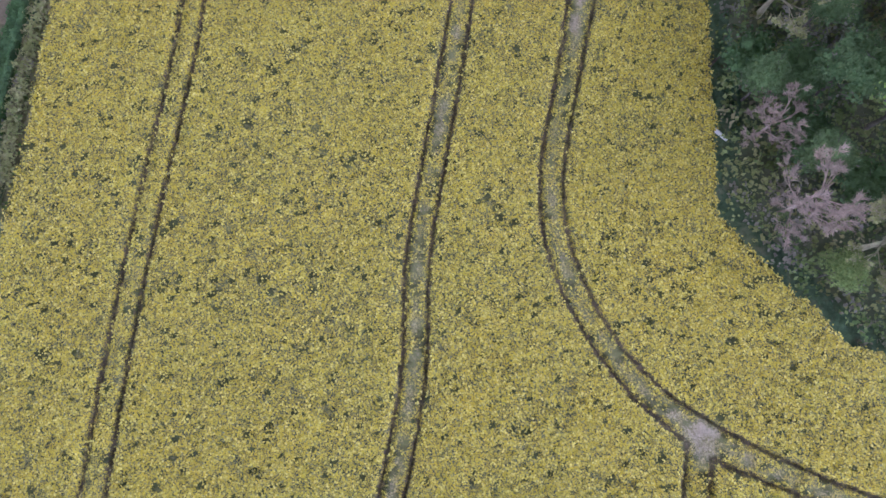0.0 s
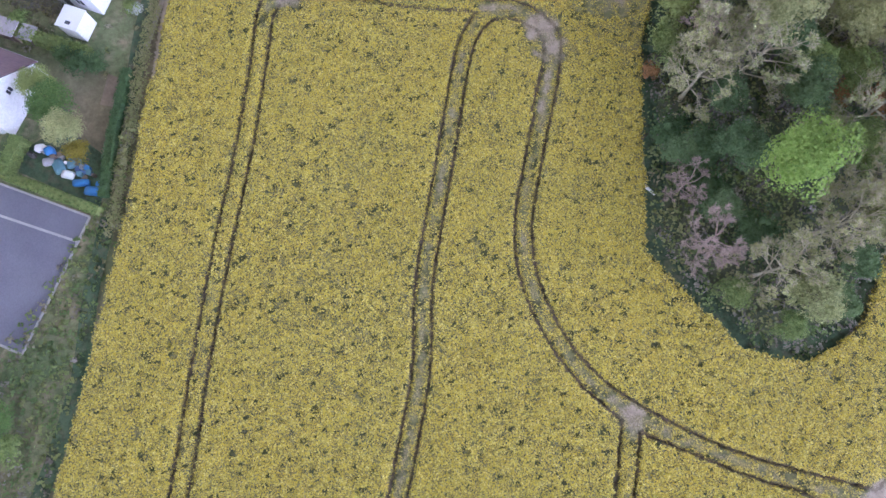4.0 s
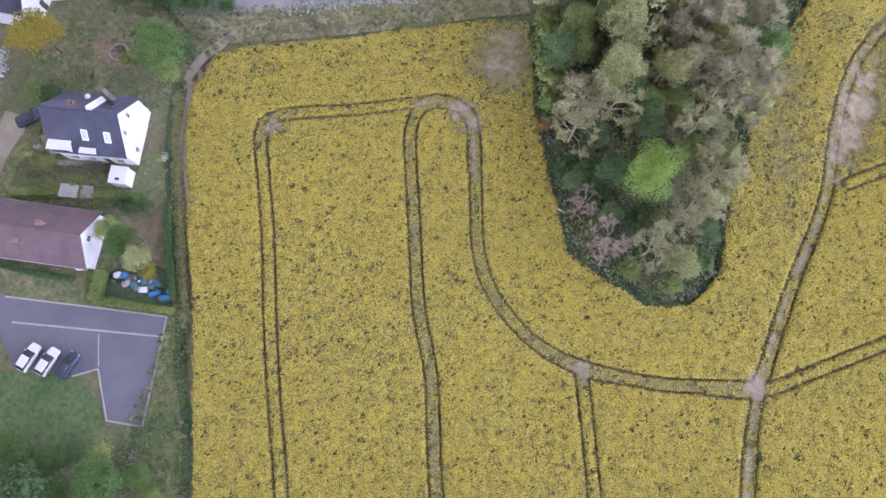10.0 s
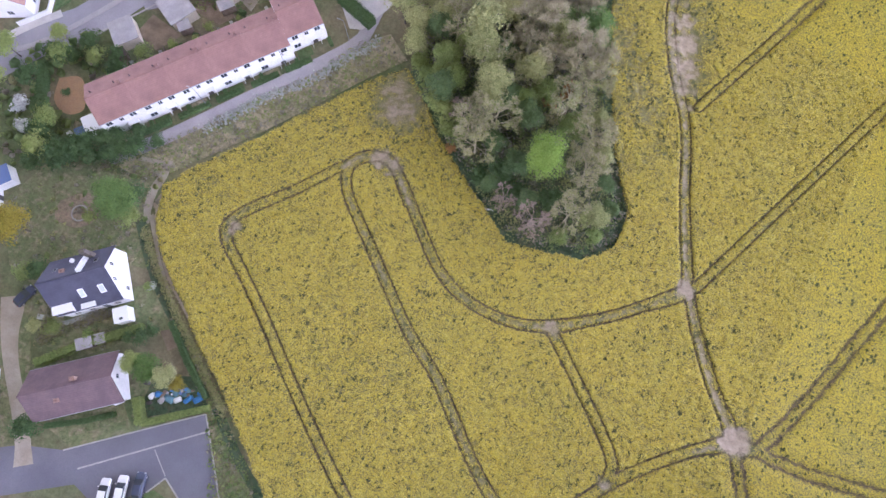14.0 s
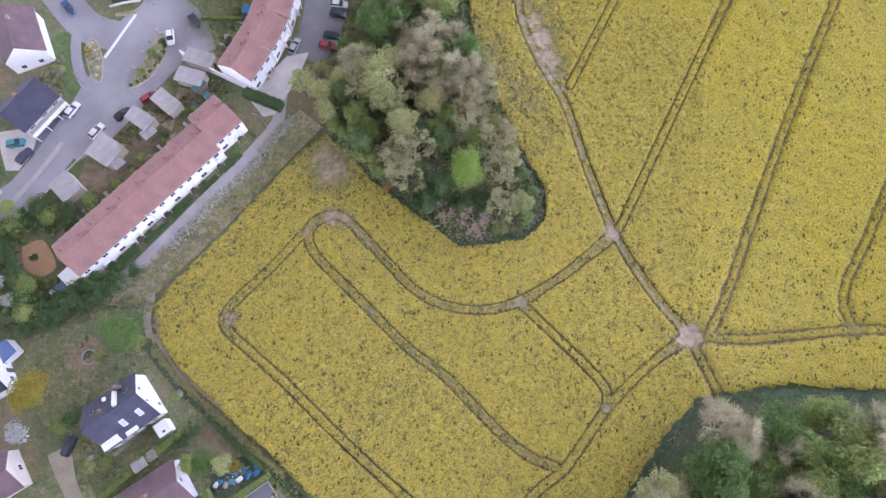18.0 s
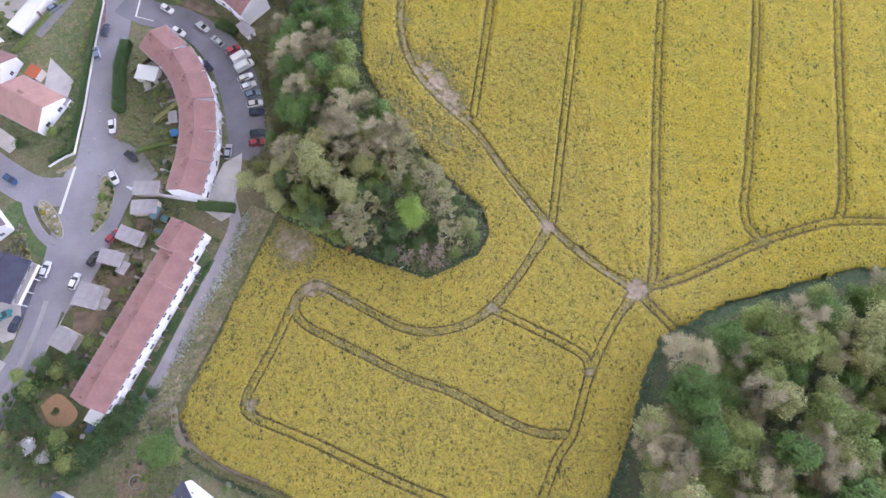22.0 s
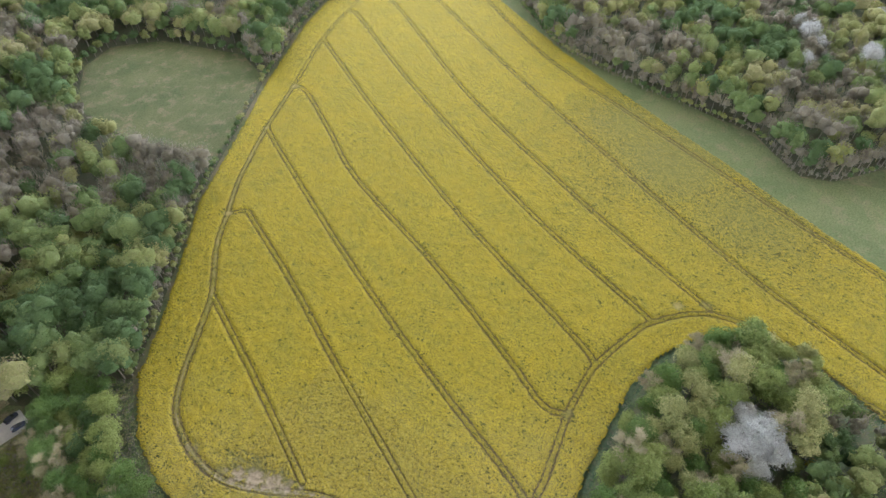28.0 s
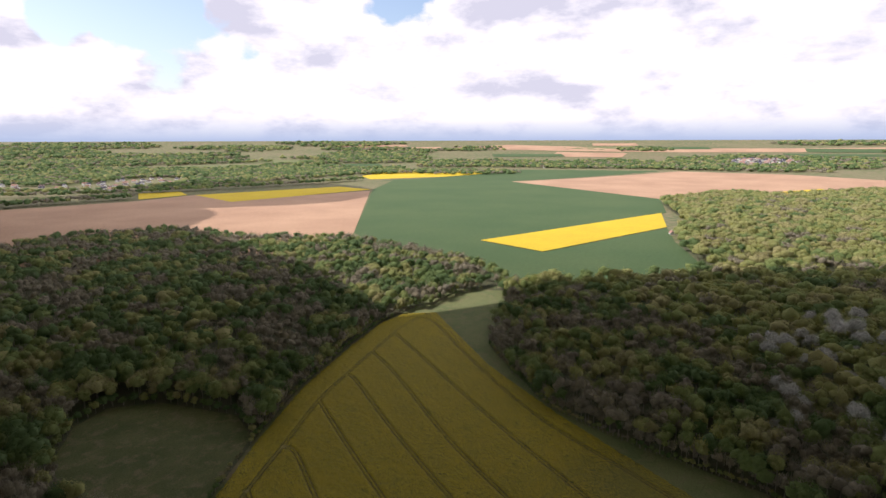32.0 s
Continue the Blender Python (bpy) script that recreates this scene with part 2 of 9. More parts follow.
def grassy(name, a, b, dry, scale):
    """Uneven grass: two greens, dry brown patches, tufts and fine blades."""
    k = Nodes(name)
    v = k.pos()
    c = k.mix(k.ramp(k.noise(v, scale, 5, 0.6), [(0.36, 0.0), (0.62, 1.0)]), a, b)
    c = k.mix(k.ramp(k.noise(v, scale * 2.7, 6, 0.68), [(0.50, 0.0), (0.66, 0.85)]), c, dry)
    tuft = k.noise(v, 1.3, 5, 0.7)
    fine = k.noise(v, 6.0, 4, 0.75)
    c = k.mix(0.75, c, k.ramp(tuft, [(0.30, 0.35), (0.5, 0.85), (0.7, 1.15)]), "MULTIPLY")
    c = k.mix(0.5, c, k.ramp(fine, [(0.3, 0.5), (0.7, 1.1)]), "MULTIPLY")
    k.bump(tuft, 0.7, 0.25)
    return k.done(c, 0.95, 0, 0.15)


def crop_mat():
    """Rape in flower: yellow heads over grey-green leaf, gaps between plants painted dark as shade, ruts of bare soil.
    """
    k = Nodes("rape_crop")
    v = k.pos()
    clump = k.noise(v, 5.5, 5, 0.78)
    stand = k.noise(v, 1.8, 3, 0.7)
    patch = k.noise(v, 0.07, 4, 0.6)
    fine = k.noise(v, 13.0, 3, 0.8)
    head = k.attr("flower")
    f = 0.475
    for part_of, share in ((clump, 1.95), (fine, 1.45), (stand, 0.35), (patch, 0.12)):
        f = k.math("ADD", k.math("MULTIPLY", k.math("SUBTRACT", part_of, 0.5), share), f)
    f = k.math("ADD", f, k.math("MULTIPLY", k.math("SUBTRACT", head, 0.6), 0.36))
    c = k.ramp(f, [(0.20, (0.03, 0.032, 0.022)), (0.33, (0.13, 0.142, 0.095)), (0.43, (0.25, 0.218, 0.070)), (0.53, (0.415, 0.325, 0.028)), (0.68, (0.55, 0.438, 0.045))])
    c = k.mix(k.math("MULTIPLY", k.ramp(patch, [(0.4, 0.0), (0.65, 1.0)]), 0.25), c, k.mix(1.0, c, (1.0, 0.90, 0.72), "MULTIPLY"))
    # gaps between the plants, small and sharp, in loose rows, their shade painted in
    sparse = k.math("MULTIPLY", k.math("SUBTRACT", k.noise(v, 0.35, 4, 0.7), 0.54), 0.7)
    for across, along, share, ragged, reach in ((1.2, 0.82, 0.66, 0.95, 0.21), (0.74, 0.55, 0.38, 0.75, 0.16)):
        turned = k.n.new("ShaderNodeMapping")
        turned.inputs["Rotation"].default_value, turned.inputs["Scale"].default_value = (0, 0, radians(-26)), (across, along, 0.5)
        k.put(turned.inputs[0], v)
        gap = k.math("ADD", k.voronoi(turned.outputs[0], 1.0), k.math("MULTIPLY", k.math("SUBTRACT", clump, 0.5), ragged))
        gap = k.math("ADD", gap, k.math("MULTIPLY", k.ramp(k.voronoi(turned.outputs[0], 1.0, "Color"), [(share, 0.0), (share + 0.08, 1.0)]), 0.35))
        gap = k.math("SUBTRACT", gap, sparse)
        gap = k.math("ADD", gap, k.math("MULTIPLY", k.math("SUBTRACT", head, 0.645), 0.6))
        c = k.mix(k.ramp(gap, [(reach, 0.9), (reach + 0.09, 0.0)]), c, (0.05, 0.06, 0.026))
    c = k.mix(k.ramp(k.math("ADD", head, k.math("MULTIPLY", k.math("SUBTRACT", clump, 0.5), 0.7)), [(0.22, 0.5), (0.46, 0.0)]), c, (0.29, 0.265, 0.13))
    grit = k.noise(v, 1.3, 5, 0.7)
    bare = k.attr("bare")
    soil = k.mix(k.ramp(grit, [(0.3, 0.0), (0.7, 1.0)]), (0.27, 0.215, 0.168), (0.46, 0.372, 0.30))
    c = k.mix(k.ramp(k.math("ADD", bare, k.math("MULTIPLY", k.math("SUBTRACT", clump, 0.5), 1.3)), [(0.22, 0.0), (0.55, 1.0)]), c, soil)
    wheel = k.math("ABSOLUTE", k.math("SUBTRACT", k.math("ADD", k.attr("rut"), k.math("MULTIPLY", k.math("SUBTRACT", k.noise(v, 5.0, 4, 0.8), 0.5), 1.35)), 0.95))
    mud = k.mix(k.ramp(grit, [(0.35, 0.0), (0.65, 1.0)]), (0.05, 0.042, 0.03), (0.16, 0.122, 0.088))
    worn = k.math("MULTIPLY", k.ramp(k.noise(v, 0.8, 5, 0.7), [(0.36, 0.7), (0.52, 1.0)]), k.math("SUBTRACT", 1.0, k.math("MULTIPLY", bare, 0.85), True))
    c = k.mix(k.math("MULTIPLY", k.ramp(wheel, [(0.12, 1.0), (0.26, 0.0)]), worn), c, mud)
    # brightness put into the colour: darker, yellower up the field to offset exposure
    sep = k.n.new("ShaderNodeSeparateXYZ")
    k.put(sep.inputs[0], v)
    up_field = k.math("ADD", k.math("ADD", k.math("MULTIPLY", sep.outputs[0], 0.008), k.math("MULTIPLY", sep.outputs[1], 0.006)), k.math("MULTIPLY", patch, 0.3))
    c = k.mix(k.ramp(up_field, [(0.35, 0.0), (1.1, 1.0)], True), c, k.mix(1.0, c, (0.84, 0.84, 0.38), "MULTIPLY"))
    k.bump(clump, 0.7, 0.12)
    return k.done(c, 0.85, 0, 0.2)


def heads_mat():
    k = Nodes("rape_heads")
    c = k.ramp(k.island(), [(0.0, (0.24, 0.235, 0.11)), (0.25, (0.44, 0.36, 0.075)), (0.5, (0.54, 0.445, 0.075)), (1.0, (0.67, 0.565, 0.14))])
    return k.done(k.mix(0.35, c, k.ramp(k.noise(k.pos(), 0.9, 4), [(0.3, 0.6), (0.7, 1.0)]), "MULTIPLY"), 0.8, 0, 0.2)


M = dict(
    heads=heads_mat(),
    asphalt_mid=mottled("worn_asphalt", (0.205, 0.197, 0.235), (0.27, 0.26, 0.30), 0.12, 6.0, 0.85, 0.15),
    asphalt_dark=mottled("dark_asphalt", (0.155, 0.15, 0.19), (0.20, 0.195, 0.235), 0.12, 7.0, 0.8, 0.15),
    rubble=mottled("weathered_rubble", (0.36, 0.38, 0.34), (0.56, 0.56, 0.53), 0.8, 6.0),
    land=ground_mat(),
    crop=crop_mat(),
    litter=mottled("wood_floor", (0.165, 0.165, 0.10), (0.095, 0.135, 0.07), 0.35, 1.5),
    # greener litter, with the shade under the big woods painted into it
    shaded_floor=mottled("shaded_wood_floor", (0.085, 0.11, 0.055), (0.125, 0.12, 0.075), 0.15, 1.5),
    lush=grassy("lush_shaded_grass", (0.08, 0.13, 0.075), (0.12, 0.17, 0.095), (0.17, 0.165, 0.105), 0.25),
    meadow=grassy("meadow_grass", (0.155, 0.20, 0.09), (0.21, 0.238, 0.11), (0.255, 0.238, 0.132), 0.04),
    clearing=grassy("clearing_grass", (0.115, 0.152, 0.065), (0.175, 0.188, 0.088), (0.27, 0.22, 0.135), 0.045),
    lawn=grassy("lawn_grass", (0.15, 0.20, 0.09), (0.25, 0.255, 0.13), (0.36, 0.295, 0.20), 0.12),
    verge=grassy("rough_verge", (0.24, 0.25, 0.13), (0.44, 0.385, 0.25), (0.62, 0.50, 0.37), 0.2),
    rough_lawn=grassy("rough_garden_grass", (0.15, 0.19, 0.085), (0.25, 0.25, 0.13), (0.40, 0.33, 0.23), 0.22),
    dry=grassy("dry_brown_ground", (0.27, 0.215, 0.155), (0.38, 0.29, 0.215), (0.22, 0.21, 0.12), 0.4),
    earth=mottled("garden_earth", (0.20, 0.15, 0.11), (0.32, 0.25, 0.185), 0.4, 4.0),
    asphalt=mottled("asphalt", (0.285, 0.27, 0.305), (0.37, 0.352, 0.39), 0.10, 5.0, 0.85, 0.15),
    path_grey=mottled("pale_path", (0.36, 0.33, 0.35), (0.45, 0.415, 0.43), 0.15, 5.0, 0.85, 0.15),
    fresh=grassy("green_lawn", (0.105, 0.175, 0.07), (0.15, 0.215, 0.088), (0.20, 0.21, 0.10), 0.15),
    paving=mottled("pale_paving", (0.52, 0.49, 0.48), (0.66, 0.62, 0.60), 0.3, 6.0, 0.85, 0.15),
    gravel=mottled("gravel", (0.34, 0.29, 0.23), (0.46, 0.40, 0.33), 0.3, 6.0),
    brick_red=mottled("red_pavement", (0.22, 0.145, 0.15), (0.29, 0.20, 0.20), 0.5, 8.0),
    render_w=mottled("white_render", (0.80, 0.79, 0.78), (0.88, 0.87, 0.86), 0.5, 5.0, 0.85, 0.1, world=False),
    render_c=mottled("cream_render", (0.62, 0.55, 0.46), (0.70, 0.64, 0.55), 0.5, 5.0, 0.85, 0.1, world=False),
    line=plain("road_paint", (0.75, 0.75, 0.75), 0.7),
    bark=mottled("bark", (0.10, 0.085, 0.07), (0.19, 0.165, 0.14), 1.5, 8.0, world=False),
    ploughed=mottled("ploughed_soil", (0.40, 0.25, 0.165), (0.50, 0.325, 0.215), 0.006, 0.2),
    far_rape=mottled("far_rape", (0.66, 0.50, 0.03), (0.60, 0.44, 0.03), 0.01, 0.3),
    far_corn=mottled("young_corn", (0.058, 0.112, 0.042), (0.075, 0.126, 0.048), 0.006, 0.2),
    leaf_green=leafy("leaves_green", (0.165, 0.25, 0.075), (0.31, 0.36, 0.115)),
    leaf_olive=leafy("leaves_olive", (0.28, 0.315, 0.125), (0.44, 0.44, 0.19)),
    leaf_mid=leafy("leaves_mid_green", (0.105, 0.21, 0.058), (0.16, 0.265, 0.075), (0.25, 0.35, 0.10)),
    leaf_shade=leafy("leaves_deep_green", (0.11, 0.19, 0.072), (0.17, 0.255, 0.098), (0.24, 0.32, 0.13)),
    leaf_rust=leafy("rust_leaves", (0.30, 0.15, 0.06), (0.36, 0.20, 0.08)),
    leaf_lime=leafy("leaves_lime", (0.21, 0.345, 0.06), (0.28, 0.41, 0.075), (0.40, 0.52, 0.12)),
    leaf_ivy=leafy("leaves_ivy", (0.08, 0.145, 0.056), (0.12, 0.19, 0.072)),
    leaf_white=leafy("blossom", (0.46, 0.48, 0.44), (0.60, 0.60, 0.58)),
    leaf_yellow=leafy("leaves_yellow", (0.26, 0.23, 0.035), (0.34, 0.28, 0.04)),
    twig=leafy("bare_twigs", (0.50, 0.445, 0.285), (0.64, 0.575, 0.37), (0.70, 0.635, 0.44)),
    twig_red=leafy("reddish_twigs", (0.42, 0.32, 0.25), (0.54, 0.42, 0.34), (0.60, 0.48, 0.40)),
)

# ---- shape helpers ----
from mathutils.geometry import tessellate_polygon

def terrain(x, y):
    """Flat land that rises to low hills far off."""
    r = math.hypot(x, y)
    return 0.0 if r < 2200 else 150.0 * ((r - 2200) / 2650) ** 2


def link(name, mesh, material=None, parent=None, label=""):
    ob = new(name, mesh)
    if material:
        mesh.materials.append(material)
    if parent:
        ob.parent = parent
    if label:
        ob["label"] = label
    return ob


def part(name, bm, material, parent=None, label="", smooth=False):
    """One mesh object from a bmesh, under a thing or a part."""
    mesh = bpy.data.meshes.new(name)
    if smooth:
        for f in bm.faces:
            f.smooth = True
    bm.to_mesh(mesh)
    bm.free()
    return link(name, mesh, material, parent, label)


def fast_mesh(name, verts, faces, attrs=None, smooth=False):
    """A mesh from numpy arrays; faces all of one size."""
    verts, faces = np.asarray(verts, np.float32), np.asarray(faces, np.int32)
    mesh = bpy.data.meshes.new(name)
    n = faces.shape[1]
    mesh.vertices.add(len(verts))
    mesh.vertices.foreach_set("co", verts.ravel())
    mesh.loops.add(faces.size)
    mesh.loops.foreach_set("vertex_index", faces.ravel())
    mesh.polygons.add(len(faces))
    mesh.polygons.foreach_set("loop_start", np.arange(0, faces.size, n, dtype=np.int32))
    if smooth:
        mesh.polygons.foreach_set("use_smooth", np.ones(len(faces), bool))
    for key, values in (attrs or {}).items():
        a = mesh.attributes.new(key, "FLOAT", "POINT")
        a.data.foreach_set("value", np.asarray(values, np.float32).ravel())
    mesh.update(calc_edges=True)
    return mesh


def box(bm, x0, y0, z0, x1, y1, z1, m=None):
    vs = [bm.verts.new((x, y, z)) for z in (z0, z1) for x, y in ((x0, y0), (x1, y0), (x1, y1), (x0, y1))]
    if m is not None:
        for v in vs:
            v.co = m @ v.co
    for f in ((3, 2, 1, 0), (4, 5, 6, 7), (0, 1, 5, 4), (1, 2, 6, 5), (2, 3, 7, 6), (3, 0, 4, 7)):
        bm.faces.new([vs[i] for i in f])
    return vs


def prism(bm, poly, z0, z1):
    """An upright prism on a polygon given anticlockwise."""
    lo = [bm.verts.new((x, y, z0)) for x, y in poly]
    hi = [bm.verts.new((x, y, z1)) for x, y in poly]
    bm.faces.new(hi)
    n = len(poly)
    for i in range(n):
        bm.faces.new((lo[i], lo[(i + 1) % n], hi[(i + 1) % n], hi[i]))


def area2(poly):
    return sum(a[0] * b[1] - b[0] * a[1] for a, b in zip(poly, poly[1:] + poly[:1]))


def ccw(poly):
    return poly if area2(poly) > 0 else poly[::-1]


def smooth_line(pts, step=2.0):
    """A Catmull-Rom curve through the points."""
    p = [np.array(q, float) for q in pts]
    p = [2 * p[0] - p[1]] + p + [2 * p[-1] - p[-2]]
    out = []
    for a, b, c, d in zip(p, p[1:], p[2:], p[3:]):
        n = max(2, int(np.linalg.norm(c - b) / step))
        for i in range(n):
            t = i / n
            out.append(0.5 * (2 * b + (c - a) * t + (2 * a - 5 * b + 4 * c - d) * t * t + (3 * b - a - 3 * c + d) * t ** 3))
    out.append(p[-2])
    return out


def inside(poly, x, y):
    """Which of the points lie in the polygon (numpy)."""
    x, y = np.asarray(x, float), np.asarray(y, float)
    hit = np.zeros(x.shape, bool)
    for (x1, y1), (x2, y2) in zip(poly, poly[1:] + poly[:1]):
        if y1 != y2:
            hit ^= ((y1 > y) != (y2 > y)) & (x < (x2 - x1) * (y - y1) / (y2 - y1) + x1)
    return hit


def sheet(name, poly, z, material, label, category, thick=0.06):
    """A slab of ground cover with a rim."""
    poly = ccw([tuple(map(float, q)) for q in poly])
    bm = bmesh.new()
    lo = [bm.verts.new((x, y, z - thick)) for x, y in poly]
    hi = [bm.verts.new((x, y, z)) for x, y in poly]
    for a, b, c in tessellate_polygon([[Vector((x, y, 0)) for x, y in poly]]):
        (ax, ay), (bx, by), (cx, cy) = poly[a], poly[b], poly[c]
        if (bx - ax) * (cy - ay) - (by - ay) * (cx - ax) < 0:
            b, c = c, b
        bm.faces.new((hi[a], hi[b], hi[c]))
    n = len(poly)
    for i in range(n):
        bm.faces.new((lo[i], lo[(i + 1) % n], hi[(i + 1) % n], hi[i]))
    return tagged(part(name, bm, material), label, category, kind="structure")


def ribbon(name, pts, width, z, material, label, category, thick=0.05, step=3.0):
    """A strip of road or path along a curve; width is a number or one for each point."""
    line = smooth_line(pts, step)
    bm, prev = bmesh.new(), None
    n = len(line)
    for i, c in enumerate(line):
        d = line[min(i + 1, n - 1)] - line[max(i - 1, 0)]
        d /= np.linalg.norm(d)
        s = np.array((-d[1], d[0])) * 0.5 * (width if isinstance(width, (int, float)) else np.interp(i / (n - 1), np.linspace(0, 1, len(width)), width))
        row = [bm.verts.new((*(c + s), z - thick)), bm.verts.new((*(c + s), z)), bm.verts.new((*(c - s), z)), bm.verts.new((*(c - s), z - thick))]
        if prev:
            for k in range(3):
                bm.faces.new((prev[k], prev[k + 1], row[k + 1], row[k]))
        prev = row
    return tagged(part(name, bm, material), label, category, kind="structure")


# ---- ground to the horizon ----
radii = [0, 40, 90, 160, 260, 400, 600, 900, 1300, 1700, 2100] + [2200 + 100 * i for i in range(1, 28)]
bm = bmesh.new()
rings, SEG = [], 120
for r in radii[1:]:
    rings.append([bm.verts.new((r * math.cos(2 * math.pi * i / SEG), r * math.sin(2 * math.pi * i / SEG),
                                terrain(r, 0) - 0.05)) for i in range(SEG)])
hub = bm.verts.new((0, 0, -0.05))
for i in range(SEG):
    bm.faces.new((hub, rings[0][i], rings[0][(i + 1) % SEG]))
for a, b in zip(rings, rings[1:]):
    for i in range(SEG):
        bm.faces.new((a[i], b[i], b[(i + 1) % SEG], a[(i + 1) % SEG]))
tagged(part("ground", bm, M["land"], smooth=True), "rough green grassland reaching to the hazy horizon", "ground", kind="structure")


def far_field(name, poly, material, label, lift=0.5):
    """A field laid over the land, cut fine enough to follow the hills."""
    bm = bmesh.new()
    bm.faces.new([bm.verts.new((x, y, 0)) for x, y in ccw(poly)])
    for axis in (0, 1):
        lo, hi = min(q[axis] for q in poly), max(q[axis] for q in poly)
        no = [0, 0, 0]
        no[axis] = 1
        c = lo + 100
        while c < hi:
            co = [0, 0, 0]
            co[axis] = c
            bmesh.ops.bisect_plane(bm, geom=bm.verts[:] + bm.edges[:] + bm.faces[:], plane_co=co, plane_no=no)
            c += 100
    for v in bm.verts:
        v.co.z = terrain(v.co.x, v.co.y) + lift
    return tagged(part(name, bm, material), label, "field", kind="structure")


far_field("ploughed_field", [(409, 1616), (696, 1568), (887, 1611), (848, 1367), (1312, 1304), (684, 711), (544, 600), (150, 900), (100, 1300)],
          M["ploughed"], "bare ploughed field of pale brown soil", 0.5)
far_field("rape_field", [(887, 1611), (1360, 1507), (1341, 1329), (843, 1347)], M["far_rape"], "strip of yellow rape beyond the ploughed field", 0.7)
far_field("rape_field", [(811, 1804), (922, 1759), (873, 1627), (723, 1610)], M["far_rape"], "small strip of yellow rape by a hedge", 0.7)
far_field("corn_field", [(1345, 1325), (1756, 1604), (1937, 1449), (1925, 1151), (1587, 473), (1288, 362), (750, 487), (667, 440), (560, 500), (684, 711)],
          M["far_corn"], "large field of young green corn", 0.5)
far_field("corn_field", [(1605, 1585), (2284, 1480), (2499, 1588), (2829, 858), (2407, 1002), (1925, 1151), (1937, 1449), (1756, 1604)],
          M["far_corn"], "green corn field running to a far wood", 0.4)
far_field("rape_field", [(1805, 1855), (2121, 1942), (2284, 1480), (2001, 1529), (1690, 1686)], M["far_rape"], "bright yellow rape field far off", 0.8)
far_field("rape_field", [(750, 487), (1279, 371), (1075, 295), (725, 361)], M["far_rape"], "sunlit bright yellow rape field between green fields", 0.8)
far_field("corn_field", [(747, 485), (722, 360), (1066, 292), (919, 233), (727, 133), (625, 173), (560, 253), (540, 400)], M["far_corn"],
          "dark green corn field behind the wood", 0.4)
far_field("rape_field", [(1902, 2706), (2205, 2450), (2123, 2314), (1928, 2225), (1807, 2474)], M["far_rape"], "distant yellow rape field", 0.8)
far_field("ploughed_field", [(1925, 1151), (2825, 791), (2860, 335), (2726, 8), (2110, -6), (1588, 471)], M["ploughed"],
          "wide bare field of pale pink-brown soil", 0.6)
far_field("rape_field", [(1800, 275), (2000, 262), (2230, 160), (2007, 120), (1748, 186)], M["far_rape"], "small yellow rape field behind the wood", 1.0)

far_field("sown_field", [(3350, 1733), (3515, 1335), (3774, 1399), (3646, 1847)], M["ploughed"], "far pale field of bare soil", 1.5)
far_field("sown_field", [(2852, 3170), (3370, 2646), (3494, 2743), (3018, 3231)], M["ploughed"], "far pale field beyond a wooded hill", 1.5)
far_field("sown_field", [(3504, 2643), (4251, 50), (4442, 56), (3912, 2400)], M["ploughed"], "pale band of bare soil on the horizon", 1.5)
far_field("meadow_field", [(398, 296), (411, 309), (457, 318), (491, 306), (492, 283), (440, 250), (409, 232), (380, 252)], M["meadow"], "sunlit grassy meadow beyond the tip of the rape", 0.1)
far_field("corn_field", [(636, 2472), (762, 2268), (1069, 2445), (900, 2700), (700, 2700)], M["meadow"], "pale green pasture beside a far hamlet", 0.8)

# patchwork of fields towards the horizon
rnd = random.Random(31)
for i in range(26):
    a, d = math.radians(rnd.uniform(14, 98)), rnd.uniform(2900, 4600)
    cx, cy, ln, wd = d * math.sin(a), d * math.cos(a), rnd.uniform(120, 330), rnd.uniform(50, 120)
    key, why = rnd.choice((("meadow", "pale green far pasture"), ("far_corn", "dark green far field"), ("ploughed", "far field of bare soil"), ("meadow", "far grass field"), ("far_corn", "far green crop field")))
    far_field("patchwork_field", [(cx + math.cos(a) * u * ln + math.sin(a) * v * wd, cy - math.sin(a) * u * ln + math.cos(a) * v * wd) for u, v in ((-1, -1), (1, -0.8), (0.9, 1), (-1.1, 0.9))], M[key], why, 1.0 + 0.05 * i)

# ---- the rape field over which the camera rises ----
FIELD = [(-64, -24), (-62, -20), (-53, -6), (-47, 4), (-41, 14), (-36, 20), (-31, 17), (-23, 10), (-11, 3), (-2, -2), (6, 0), (12, 2),
         (16, 7), (15, 14), (8, 23), (0, 38), (-6, 50), (-9, 61), (-8, 73), (-5, 88), (7, 108), (21, 119), (43, 139), (72, 167), (107, 190),
         (155, 223), (213, 258), (284, 290)]
FIELD += [(340, 312), (375, 316), (397, 294), (321, 185), (283, 112), (256, 48), (236, -3), (218, -45), (207, -76), (195, -110), (140, -110),
          (139, -87), (145, -73), (150, -58), (146, -42), (138, -30), (121, -21), (104, -19), (85, -20), (68, -22), (51, -27), (45, -34),
          (37, -48), (28, -61), (18, -80), (5, -85), (-7, -68), (-20, -59), (-30, -52), (-44, -44), (-53, -39), (-60, -33), (-64, -28)]
